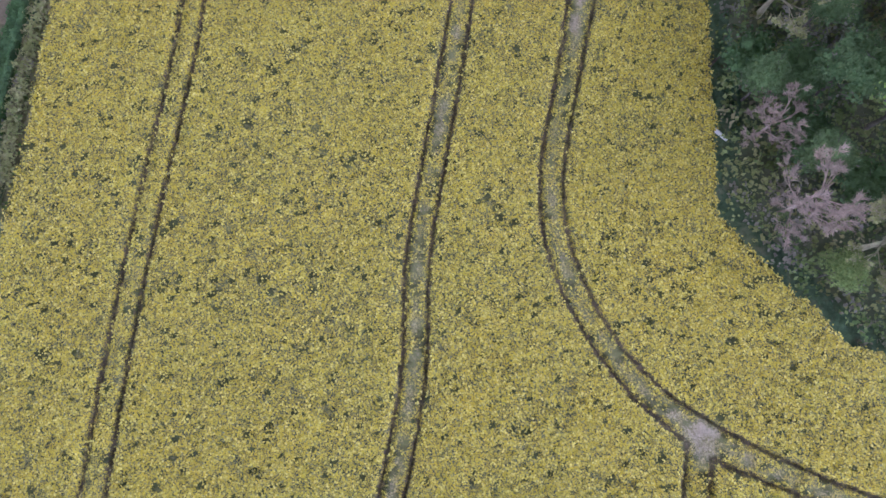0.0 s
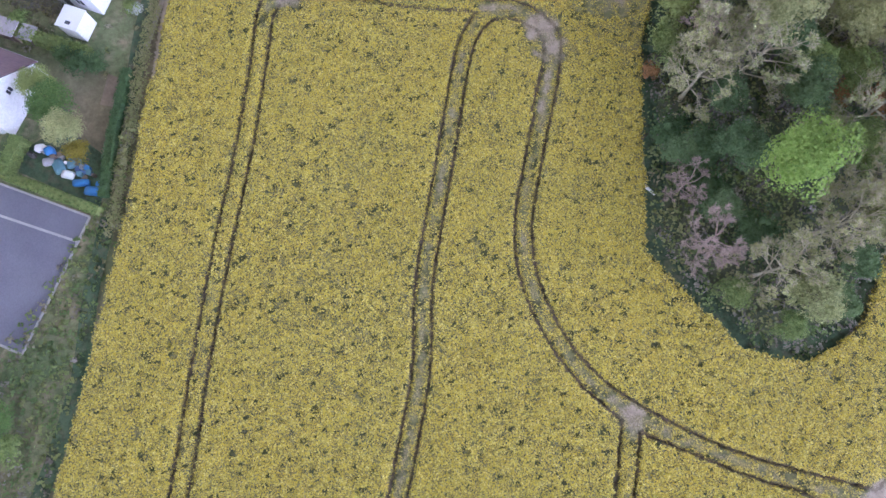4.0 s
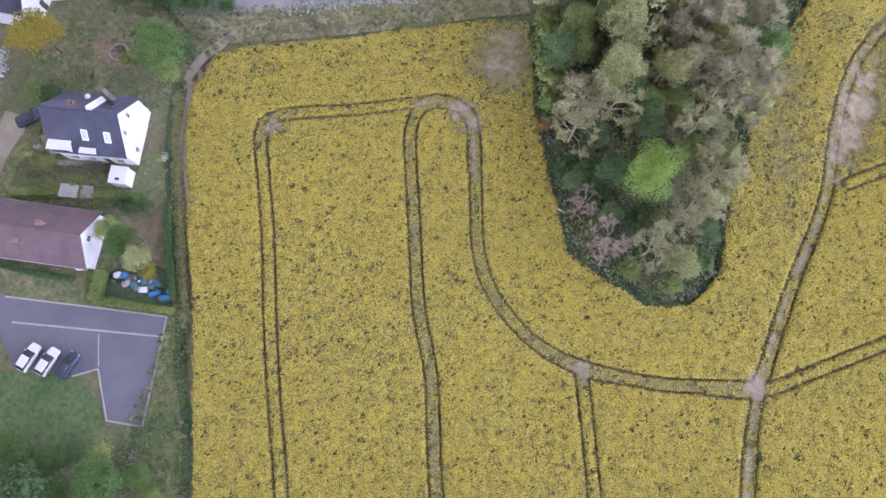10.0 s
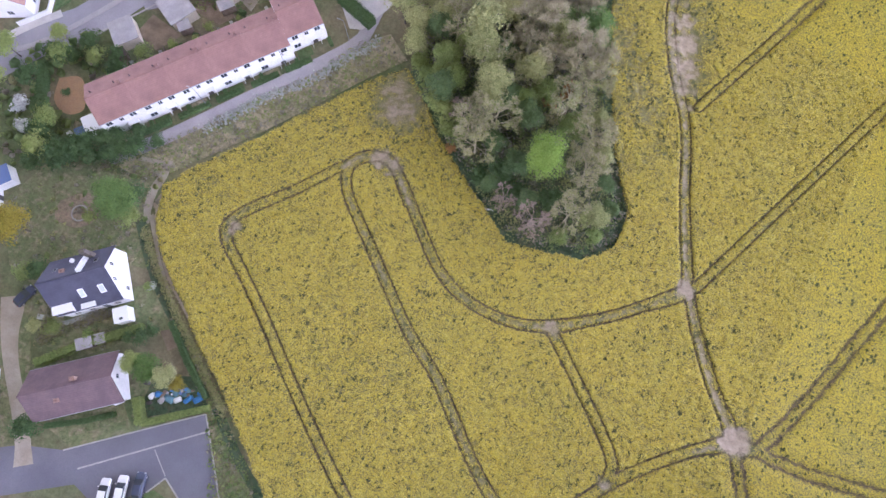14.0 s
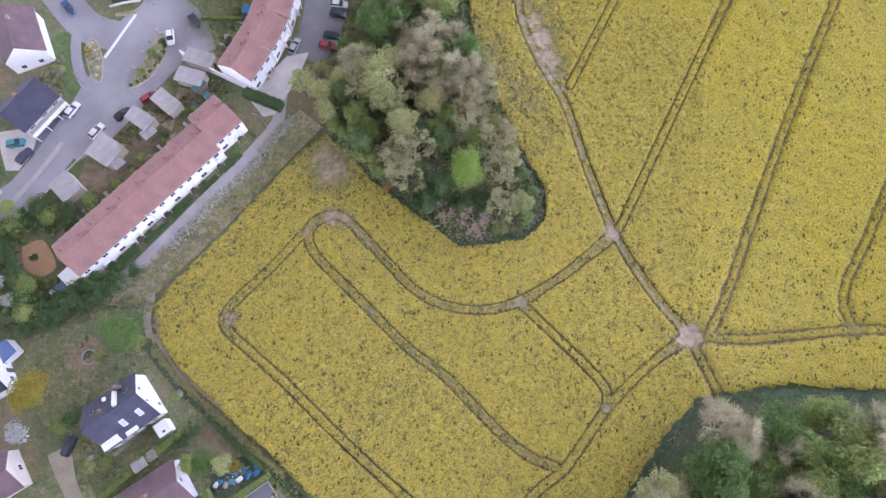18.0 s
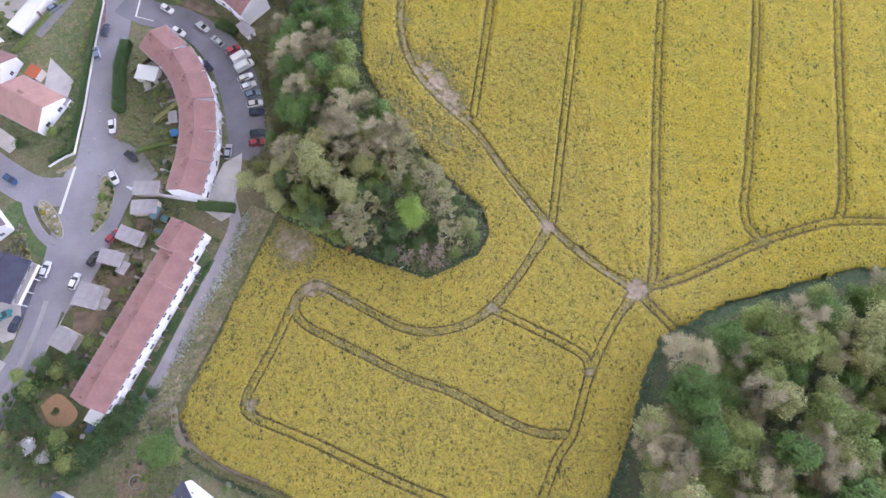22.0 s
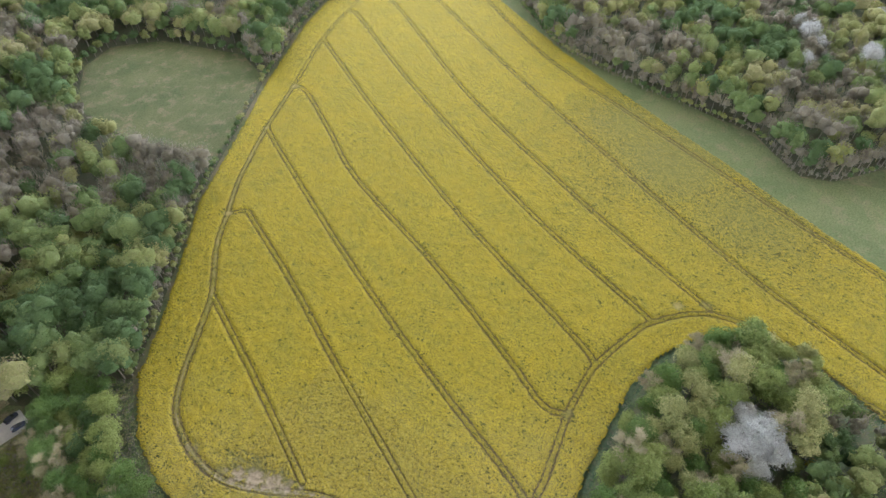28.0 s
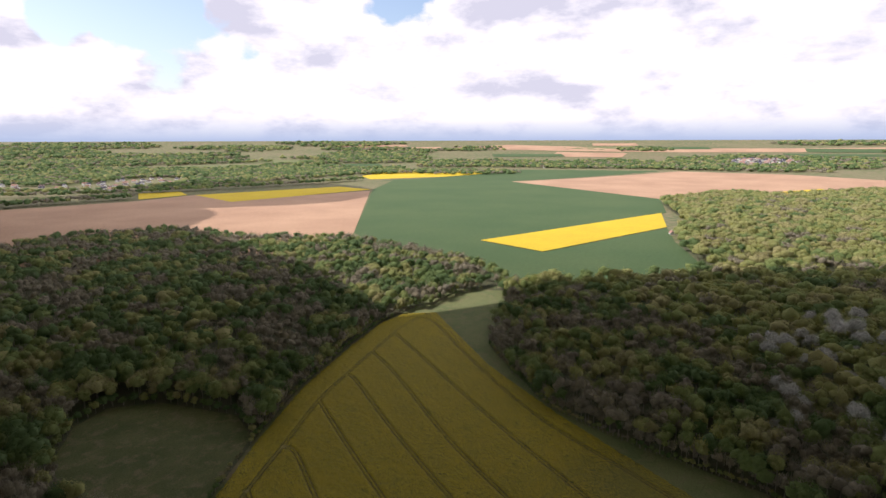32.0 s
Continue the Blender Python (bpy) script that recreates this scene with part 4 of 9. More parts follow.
kind("shrub_white", tree_kind(14, 3.0, 1.6, 0.5, M["leaf_white"], "small bush covered in white blossom", 500, 0.34, 12, 0.5))
for key in ("shrub", "shrub_ivy", "shrub_white", "shrub_rust"):
    KINDS[key].name = "bush"
    KINDS[key]["category"] = "bush"
used = set()


def plant(key, x, y, scale=1.0, turn=None, label="", tall=1.0):
    """A tree of that kind on the ground at x, y."""
    ob = KINDS[key]
    turn = random.uniform(0, 360) if turn is None else turn
    m = pose(x, y, terrain(x, y) - 0.05, 0, 0, turn)
    if key in used:
        ob = copy_thing(ob, m)
    else:
        used.add(key)
        ob.matrix_basis = m
    ob.scale = (scale, scale, scale * tall)
    if label:
        ob["label"] = label
    return ob


def scatter(poly, gap, seed, avoid=()):
    """Points about gap apart inside a polygon."""
    rs = np.random.RandomState(seed)
    x0, x1 = min(p[0] for p in poly), max(p[0] for p in poly)
    y0, y1 = min(p[1] for p in poly), max(p[1] for p in poly)
    X, Y = np.meshgrid(np.arange(float(x0), x1, gap), np.arange(float(y0), y1, gap * 0.9), indexing="ij")
    X[:, ::2] += gap / 2
    X, Y = X.ravel() + (rs.rand(X.size) - 0.5) * gap * 0.75, Y.ravel() + (rs.rand(X.size) - 0.5) * gap * 0.75
    ok = inside(poly, X, Y)
    for other in avoid:
        ok &= ~inside(other, X, Y)
    return list(zip(X[ok], Y[ok]))


COPSE = [(-34, 23), (-27, 16), (-21, 11), (-11, 6), (-2, 1), (6, 2.5), (11, 4.5), (13.5, 8), (12, 14), (5, 24), (-3, 38), (-9, 50), (-12, 61), (-11, 73),
         (-8, 90), (4, 110), (-8, 122), (-22, 112), (-26, 96), (-24, 78), (-27, 62), (-31, 48), (-33, 35)]
SE_WOOD = [(30, -62), (39, -48), (47, -36), (53, -30), (68, -25), (85, -23), (104, -22), (121, -24), (136, -33), (143, -44), (146, -58), (142, -72),
           (135, -88), (120, -105), (60, -105), (35, -85)]
COPSE_FLOOR = [(-36, 21.3), (-31, 18), (-23, 11), (-11, 4), (-2, -1), (6, 1), (12, 3), (15.2, 7.4), (14.2, 14), (7.3, 23.5), (-0.7, 38), (-6.7, 50), (-9.7, 61), (-8.7, 73),
               (-5.7, 88), (6.2, 109)] + COPSE[16:]
SE_FLOOR = [(29, -61), (38, -48), (45.8, -34.4), (51.6, -27.6), (68, -22.6), (85, -20.6), (104, -19.6), (121, -21.6), (138, -30.4), (145.4, -42.4), (149, -58), (144.4, -73),
            (138, -88), (120, -105), (60, -105), (35, -85)]
tagged(sheet("wood_floor", COPSE_FLOOR, 0.06, M["litter"], "dark leaf litter and ivy under the copse", "ground", 0.12))
tagged(sheet("wood_floor", SE_FLOOR, 0.06, M["litter"], "dark leaf litter under the wood", "ground", 0.12))
CLEARING = [(80, 288), (100, 318), (122, 328), (146, 310), (165, 258), (156, 229.5), (130, 211), (106, 194), (91, 184.5), (79, 204), (74, 230), (73, 262)]
NORTH_WOOD = [(-20, 126), (6, 109.5), (20, 120.5), (42, 140), (71, 168), (106, 191.5), (154, 225), (212, 260), (283, 292), (342, 315), (390, 320), (411, 311), (457, 320), (495, 309), (545, 300),
              (591, 400), (613, 546), (613, 630), (527, 775), (481, 958), (331, 1028), (200, 960), (60, 860), (-90, 620), (-130, 420), (-107, 340), (-104, 297), (-105, 257), (-84, 217), (-65, 187), (-56, 168), (-44, 160)]
EAST_WOOD = [(357, 209), (320, 165), (286, 117), (274, 60), (270, -2), (248, -27), (254, -42), (287, -64), (310, -110), (420, -330), (900, -420), (1500, -300), (2240, 10), (1856, 201),
             (1806, 380), (1483, 438), (1200, 300), (971, 245), (873, 210), (741, 136), (651, 160), (560, 262), (500, 304), (493, 284), (440, 249), (409, 232)]


def woodland(name, spots, label, seed, lumps, leaves, tall=(10, 19), wide=(4.0, 6.6), size=1.0, bare=0.34, warm=0.0, core=0.74):
    """Many far trees as one canopy: each a trunk, a heap of leafy lumps and loose leaf or twig clusters, with a shade of its own."""
    rs = np.random.RandomState(seed)
    spots = np.array(spots)
    n = len(spots)
    girth = rs.rand(n) ** 1.5
    h, r = tall[0] + (tall[1] - tall[0]) * (0.5 * girth + 0.5 * rs.rand(n)), wide[0] + (wide[1] - wide[0]) * girth
    drift = np.array([noise.noise(Vector((x * 0.018, y * 0.018, seed))) for x, y in spots])
    shade = np.array([noise.noise(Vector((x * 0.025, y * 0.025, seed + 9))) for x, y in spots])
    twiggy = 0.55 * rs.rand(n) + 1.1 * drift < bare
    hue = np.where(twiggy, rs.uniform(0.66, 0.92, n), np.where(rs.rand(n) < 0.04 + 0.35 * warm, 1.0, np.clip(rs.uniform(0.0, 0.55, n) * (1 - 0.5 * warm) + warm * 0.42 + 0.75 * shade - 0.03, 0, 0.64)))
    # leafy cores get a darker tint, shade inside the crown put into colour
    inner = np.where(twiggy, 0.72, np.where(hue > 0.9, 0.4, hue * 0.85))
    z0 = np.array([terrain(x, y) for x, y in spots])
    foot = np.stack([spots[:, 0], spots[:, 1], z0], 1)
    k = np.repeat(np.arange(n), lumps)
    first = np.arange(n) * lumps
    turn = rs.uniform(0, 2 * math.pi, n * lumps)
    out, up = rs.uniform(0.28, 0.58, n * lumps), rs.uniform(0.46, 0.78, n * lumps)
    out[first], up[first] = 0.0, 0.66
    c = np.stack([np.cos(turn) * out * r[k], np.sin(turn) * out * r[k], h[k] * up], 1) + foot[k]
    half = np.stack([r[k], r[k], r[k] * 0.75 + h[k] * 0.06], 1) * rs.uniform(0.42, 0.68, (len(k), 1))
    half[first] = np.stack([r * 0.74, r * 0.74, h * 0.34], 1) * rs.uniform(0.9, 1.05, (n, 3))
    heart = half * np.where(twiggy[k], 0.55, core)[:, None]
    lump_v, lump_f = blobs(rs, c, heart, BALL_LOW, 0.2)
    j = np.repeat(np.arange(n), leaves) * lumps + np.where(rs.rand(n * leaves) < 0.3, 0, rs.randint(lumps, size=n * leaves))
    d = sphere_points(rs, len(j))
    d[:, 2] = np.where(d[:, 2] < -0.15, -d[:, 2], d[:, 2])
    tw = twiggy[k[j]][:, None]
    p = c[j] + d * half[j] * np.where(tw, rs.uniform(0.4, 1.3, (len(j), 1)), rs.uniform(0.78, 1.08, (len(j), 1)))
    along = np.where(tw, 0.5 * d + (0, 0, 1.0) + 0.35 * rs.normal(size=d.shape), rs.normal(size=d.shape))
    nr = d + np.array((0, 0, 0.15)) + 0.5 * rs.normal(size=d.shape)
    across = np.cross(nr, along)
    across /= np.linalg.norm(across, axis=1, keepdims=True) + 1e-9
    along = np.where(tw, along, np.cross(across, nr))
    along /= np.linalg.norm(along, axis=1, keepdims=True) + 1e-9
    s = size * rs.uniform(0.6, 1.4, (len(j), 1))
    u, w = along * s * np.where(tw, 1.3, 0.55), across * s * np.where(tw, 0.14, 0.45)
    V = np.stack([p - u, p - w + 0.12 * s * d, p + u, p + w - 0.1 * s * d], 1).reshape(-1, 3)
    F = halves(np.arange(len(V)).reshape(-1, 4))
    ring = np.array([(math.cos(a), math.sin(a), 0) for a in (0.3, 2.4, 4.5)])
    tv = np.concatenate([foot[:, None] + ring * 0.3, foot[:, None] + (0, 0, 1) * (h * 0.8)[:, None, None] + ring * 0.1], 1).reshape(-1, 3)
    tf = np.concatenate([np.array([(a, (a + 1) % 3, 3 + (a + 1) % 3) for a in range(3)] + [(a, 3 + (a + 1) % 3, 3 + a) for a in range(3)])[None] + (np.arange(n) * 6)[:, None, None]]).reshape(-1, 3)
    V, F = merged((lump_v, lump_f), (V, F), (tv, tf))
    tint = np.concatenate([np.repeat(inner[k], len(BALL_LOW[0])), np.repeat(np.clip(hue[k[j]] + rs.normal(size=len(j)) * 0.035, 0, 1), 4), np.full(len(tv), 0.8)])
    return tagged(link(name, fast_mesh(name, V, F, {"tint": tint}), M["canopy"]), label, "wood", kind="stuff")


def canopy_mat():
    k = Nodes("canopy")
    t = k.attr("tint")
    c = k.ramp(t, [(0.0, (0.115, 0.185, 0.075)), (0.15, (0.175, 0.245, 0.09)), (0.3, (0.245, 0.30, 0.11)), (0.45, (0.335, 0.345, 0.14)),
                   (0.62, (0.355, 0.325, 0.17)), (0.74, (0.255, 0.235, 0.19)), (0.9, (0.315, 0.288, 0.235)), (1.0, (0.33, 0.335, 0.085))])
    c = k.mix(k.math("MULTIPLY", k.island(), 0.2), c, k.mix(1.0, c, (1.5, 1.5, 1.4), "MULTIPLY"))
    v = k.pos()
    leaf = k.noise(v, 1.5, 5, 0.75)
    # same noise paints the gaps between leaves darker, as shade
    c = k.mix(0.85, c, k.ramp(leaf, [(0.30, 0.62), (0.48, 0.92), (0.68, 1.12)]), "MULTIPLY")
    c = k.mix(0.3, c, k.ramp(k.noise(v, 0.3, 3), [(0.3, 0.6), (0.7, 1.0)]), "MULTIPLY")
    k.bump(leaf, 1.0, 0.5)
    k.done(c, 0.85, 0, 0.15)
    tr = k.n.new("ShaderNodeBsdfTranslucent")
    k.put(tr.inputs[0], c)
    m = k.n.new("ShaderNodeMixShader")
    m.inputs[0].default_value = 0.25
    k.l.new(k.bsdf.outputs[0], m.inputs[1])
    k.l.new(tr.outputs[0], m.inputs[2])
    k.l.new(m.outputs[0], k.out.inputs[0])
    return k.mat


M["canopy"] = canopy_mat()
# floor of the large woods: litter colour darkened to hold the tree shade
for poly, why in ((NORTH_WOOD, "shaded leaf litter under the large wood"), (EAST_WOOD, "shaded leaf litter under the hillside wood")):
    sheet("wood_floor", poly, 0.03, M["shaded_floor"], why, "ground", 0.06)
sheet("meadow", CLEARING, 0.09, M["clearing"], "pale grassy clearing with dry brown patches inside the wood", "meadow", 0.1)
def edge_row(pts, gap, inset, seed):
    """Points along a line, set in to its side."""
    rs = np.random.RandomState(seed)
    out = []
    for a, b in zip(pts, pts[1:]):
        a, b = np.array(a, float), np.array(b, float)
        d = (b - a) / np.linalg.norm(b - a)
        for t in np.arange(rs.rand() * gap, np.linalg.norm(b - a), gap):
            out.append(tuple(a + d * t + np.array((-d[1], d[0])) * (inset + rs.uniform(-0.8, 0.8))))
    return out


rim_n, rim_e = edge_row(NORTH_WOOD[1:14], 5.5, 2.2, 51), edge_row(EAST_WOOD[:9], 5.5, 2.0, 52)
low_n = edge_row(NORTH_WOOD[1:14], 2.6, 0.2, 54) + edge_row(EAST_WOOD[:9], 3.0, 0.4, 55)
WIDE = [(118 + 1.08 * (x - 118), 252 + 1.08 * (y - 252)) for x, y in CLEARING]
rim_n = [q for q in rim_n if not inside(WIDE, np.array([q[0]]), np.array([q[1]]))[0]]
rim_c = edge_row(CLEARING[8:] + CLEARING[:6], 6.0, 1.5, 53)
near_n = [q for q in scatter(NORTH_WOOD, 8.6, 21, [WIDE]) if q[0] + 0.8 * q[1] < 470 and q[1] - 0.35 * q[0] >= 185]
by_field = [q for q in scatter(NORTH_WOOD, 6.8, 21, [WIDE]) if q[1] - 0.35 * q[0] < 185 and q[0] + 0.8 * q[1] < 470]
far_n = [q for q in scatter(NORTH_WOOD, 12.0, 22, [CLEARING]) if q[0] + 0.8 * q[1] >= 470]
woodland("woodland", near_n, "mixed wood in early leaf beside the rape field", 31, 5, 330, (11, 22), (4.6, 8.4), size=0.6, bare=0.08, warm=-0.15)
woodland("woodland", by_field, "tall green wood between the houses and the rape field", 43, 5, 420, (11, 22), (4.4, 8.2), size=0.54, bare=0.02, warm=-0.18)
woodland("woodland", rim_n, "leafy edge of the wood along the rape field", 36, 5, 190, (7, 14), (2.6, 4.4), size=0.6, bare=0.25)
low_n = [q for q in low_n if not (94 < q[0] < 152 and 180 < q[1] < 226 and (q[0] * 7 + q[1] * 3) % 1.0 < 0.5)]
woodland("woodland", low_n, "low bushes and brambles along the wood edges", 39, 2, 60, (2.2, 5), (1.5, 2.5), size=0.45, bare=0.15)
woodland("woodland", rim_c, "bushes round the grassy clearing", 38, 5, 130, (5, 10), (2.6, 4.2), size=0.6, bare=0.1)
woodland("woodland", far_n, "mixed wood in early leaf running to the ploughed field", 32, 4, 80, (12, 22), (6.2, 10.5), 1.0, 0.12, -0.42)
near_e = [q for q in scatter(EAST_WOOD, 9.4, 23) if q[0] - 0.5 * q[1] < 420 and q[1] > -150]
far_e = [q for q in scatter(EAST_WOOD, 16.0, 24) if q[0] - 0.5 * q[1] >= 420 and q[1] > -130]
woodland("woodland", near_e, "mixed wood along the grass strip, with white-blossomed trees", 33, 5, 300, (11, 22), (4.6, 8.4), size=0.6, bare=0.16)
woodland("woodland", rim_e, "leafless grey edge of the wood along the grass strip", 37, 5, 190, (8, 15), (2.8, 4.6), size=0.65, bare=0.5)
woodland("woodland", far_e, "wooded hillside in fresh sunlit green", 34, 4, 110, (13, 24), (9, 14), 1.15, -0.2, 0.7)
# woods and hedgerows of the far country
HAMLET = [(636, 2472), (762, 2268), (1069, 2445), (1260, 2353), (1107, 2111), (809, 1977), (559, 2181)]
FAR_WOODS = [
    ([(540, 2111), (855, 1920), (1222, 1914), (1776, 1897), (2086, 2146), (2027, 2431), (1651, 2536), (1432, 2834), (1161, 3138), (856, 3290)], 28, "leafy wood round a far hamlet"),
    ([(889, 3411), (1285, 3118), (1854, 2901), (2055, 2867), (1692, 3342), (967, 3697)], 32, "dark wooded ridge in the distance"),
    ([(1902, 2153), (2111, 2172), (2318, 2083), (2229, 1963), (1959, 1977)], 24, "small wood by a far rape field"),
    ([(2350, 1991), (2591, 1647), (2721, 1320), (2925, 875), (3245, 976), (3350, 1270), (3039, 1550), (2993, 1908), (2650, 2248)], 28, "far wood beyond the corn fields"),
    ([(2925, 875), (3000, 585), (3134, 283), (3291, 22), (3755, 35), (3812, 357), (3843, 766), (3515, 1062)], 30, "far trees round a distant village"),
    ([(2332, 2744), (2715, 2303), (3111, 2642), (2911, 2999), (2568, 3022)], 30, "dark wooded hill on the skyline"),
    ([(975, 3727), (1297, 3727), (1597, 3858), (1422, 4258), (1168, 4428)], 36, "wooded hills on the horizon"),
    ([(501, 1940), (501, 1985), (643, 1900), (797, 1814), (944, 1788), (1216, 1718), (1626, 1691), (1626, 1650), (1216, 1676), (944, 1746), (797, 1772), (643, 1858)], 13, "dark hedgerow along the ploughed field"),
    ([(120, 1560), (180, 1640), (409, 1690), (560, 1680), (720, 1650), (716, 1616), (560, 1640), (409, 1640), (190, 1580)], 13, "dark hedgerow before a far hamlet"),
]
rnd = random.Random(77)
for i in range(64):
    a, d = math.radians(rnd.uniform(10, 100) if i < 34 else rnd.uniform(8, 50)), rnd.uniform(2650, 4700)
    cx, cy, ln, wd = d * math.sin(a), d * math.cos(a), rnd.uniform(140, 460), rnd.uniform(40, 120)
    if 2300 < cx < 3500 and 850 < cy < 2300 or 3200 < cx < 3750 and 250 < cy < 800:
        continue
    FAR_WOODS.append(([(cx + math.cos(a) * ln * math.cos(t) + math.sin(a) * wd * math.sin(t), cy - math.sin(a) * ln * math.cos(t) + math.cos(a) * wd * math.sin(t)) for t in [k * math.pi / 6 for k in range(12)]],
                      36 if d > 3500 else 30, "distant wood among the far fields"))
for i, (poly, gap, why) in enumerate(FAR_WOODS):
    spots = scatter(poly, gap, 60 + i, [HAMLET] if i == 0 else [[(3309, 678), (3299, 519), (3432, 352), (3665, 446), (3648, 724)]] if i == 4 else [])
    woodland("woodland", spots, why, 70 + i, 3, 6, (14, 24) if gap < 14 else (10, 18), (0.45 * gap + 3, 0.55 * gap + 4), 0.13 * gap, 0.05, -0.45, core=0.9)

def undergrowth(poly, n, label, seed, size=0.4, lo=0.0, hi=0.3, tall=(0.5, 1.6), wide=(0.7, 1.7), brown=0.25, avoid=(), leaves=8, lumpy=True):
    """Brambles, ivy and saplings: low leafy lumps with loose leaves."""
    rs = np.random.RandomState(seed)
    area = abs(area2(poly)) / 2
    spots = np.array(scatter([(float(x), float(y)) for x, y in poly], math.sqrt(area / n), seed, avoid))
    n = len(spots)
    h, r = rs.uniform(*tall, n), rs.uniform(*wide, n)
    hue = np.where(rs.rand(n) < brown, rs.uniform(0.6, 0.92, n), rs.uniform(lo, hi, n))
    c = np.stack([spots[:, 0], spots[:, 1], h * 0.25], 1)
    half = np.stack([r, r, h * 0.75], 1)
    lv, lf = blobs(rs, c, half * (0.8 if leaves < 15 else 0.5), BALL_LOW, 0.3)
    j = np.repeat(np.arange(n), leaves)
    d = sphere_points(rs, len(j))
    d[:, 2] = np.abs(d[:, 2])
    v, f = cards(rs, c[j] + d * half[j] * rs.uniform(0.85, 1.25, (len(j), 1)), d + (0, 0, 0.4), size, 0.5)
    V, F, tint = v, halves(f), np.repeat(hue[j], 4)
    if lumpy:
        V, F = merged((lv, lf), (V, F))
        tint = np.concatenate([np.repeat(hue, len(BALL_LOW[0])), tint])
    return tagged(link("undergrowth", fast_mesh("undergrowth", V, F, {"tint": tint}, smooth=True), M["canopy"]), label, "undergrowth", kind="stuff")


undergrowth(COPSE_FLOOR, 1500, "ivy, brambles and dead twigs under the copse", 91, 0.38, 0.14, 0.5, (0.3, 1.8), (0.6, 1.5), brown=0.3, leaves=34, lumpy=False)
undergrowth(SE_FLOOR, 900, "brambles and ivy along the wood", 92, 0.36, leaves=24, lumpy=False)
mix = ["mid", "green_a", "green_b", "bare_b", "olive_a", "green_b", "green_a", "olive_b", "mid", "bare_a"]
for i, (x, y) in enumerate(scatter(SE_WOOD, 5.3, 25)):
    if y > -68 and math.hypot(x - 104, y + 54) > 9.5:
        plant(random.choice(mix), x, y, random.uniform(0.78, 1.35), tall=random.uniform(0.8, 1.1))
woodland("woodland", [q for q in scatter(SE_WOOD, 6.6, 25) if q[1] <= -68], "mixed trees at the back of the wood", 35, 7, 170, (9, 15), (3.4, 5.2), 0.6)
for x, y, s in ((100, -51, 1.3), (108, -56.5, 1.3), (103.6, -60, 1.2), (110, -49, 1.2), (96.5, -57, 1.1), (104.5, -54, 1.5), (112, -55, 1.1), (103, -47, 1.1), (107.4, -51.4, 1.2), (100.8, -55.2, 1.2), (106.6, -58.2, 1.1)):
    plant("white", x, y, s, label="broad tree covered in white blossom rising out of the wood")
plant("yellow", 110.2, -70, 0.9)
for key, x, y, s in (("olive_b", 506, 263, 1.7), ("green_b", 518, 258, 1.8), ("olive_a", 528, 252, 1.6), ("olive_b", 541, 250, 1.9), ("olive_a", 536, 236, 1.5), ("green_b", 498, 272, 1.5), ("olive_b", 550, 262, 1.6)):
    plant(key, x, y, s, label="tall sunlit yellow-green tree beside the meadow")
WHITE_TREES = [(434, 26, 1.3), (446, 18, 1.5), (456, 28, 1.3), (500, -10, 1.6), (514, -20, 1.6), (492, -24, 1.4), (526, -6, 1.4), (439, -6, 1.3), (430, 2, 1.1), (499, -40, 1.5), (512, -46, 1.3),
               (366, 4, 1.2), (358, -3, 1.0), (334, -3, 1.0), (326, 4, 0.8), (354, -30, 1.2), (346, -36, 0.9), (336, -46, 1.1), (408, -40, 1.2), (416, -22, 1.0),
               (456, 38, 1.1), (472, 4, 1.2), (545, -2, 1.4), (556, -18, 1.5), (534, 12, 1.3), (381, 12, 1.0), (374, 2, 0.9), (366, -28, 1.0), (352, -44, 0.8), (470, -22, 1.1), (452, -14, 1.0), (484, 12, 1.2)]
for x, y, s in WHITE_TREES:
    plant("white", x, y, 1.3 * s, tall=1.15)
# the copse: placed trees at its tip, a denser belt behind
PLACED = [("lime", -2.7, 12.4, 0.88), ("bare_red", 0.3, 2.6, 0.8), ("ivy_fine", -9.5, 5.2, 0.62), ("ivy_fine", -7, 10.4, 0.85), ("ivy_fine", -12.6, 12.6, 0.7), ("bare_fine", 5.6, 6.6, 0.8), ("olive_fine", 9.4, 8.2, 0.8), ("green_fine", 11.2, 5.8, 0.5),
          ("ivy_fine", 11.6, 11.6, 0.55), ("bare_fine_b", 4.6, 14.6, 0.9), ("bare_fine", -15.6, 10.6, 0.85), ("bare_fine_b", -18.4, 14.6, 0.95), ("bare_fine", -14.6, 16.4, 0.95), ("olive_fine", -18, 21.5, 1.15), ("olive_fine", -22.6, 26.5, 1.2),
          ("green_fine", -25.5, 20.5, 0.8), ("green_fine", -28.6, 23.5, 0.9), ("bare_fine_b", 2.6, 21.6, 0.95), ("bare_fine", -4, 25.4, 1.0), ("ivy_fine", -9.4, 19.6, 0.9), ("bare_red", -21.6, 15.6, 0.6), ("bare_red", -6.2, 4.2, 0.6), ("bare_fine", -3.4, 31.6, 1.0)]
for key, x, y, s in PLACED:
    plant(key, x, y, s)
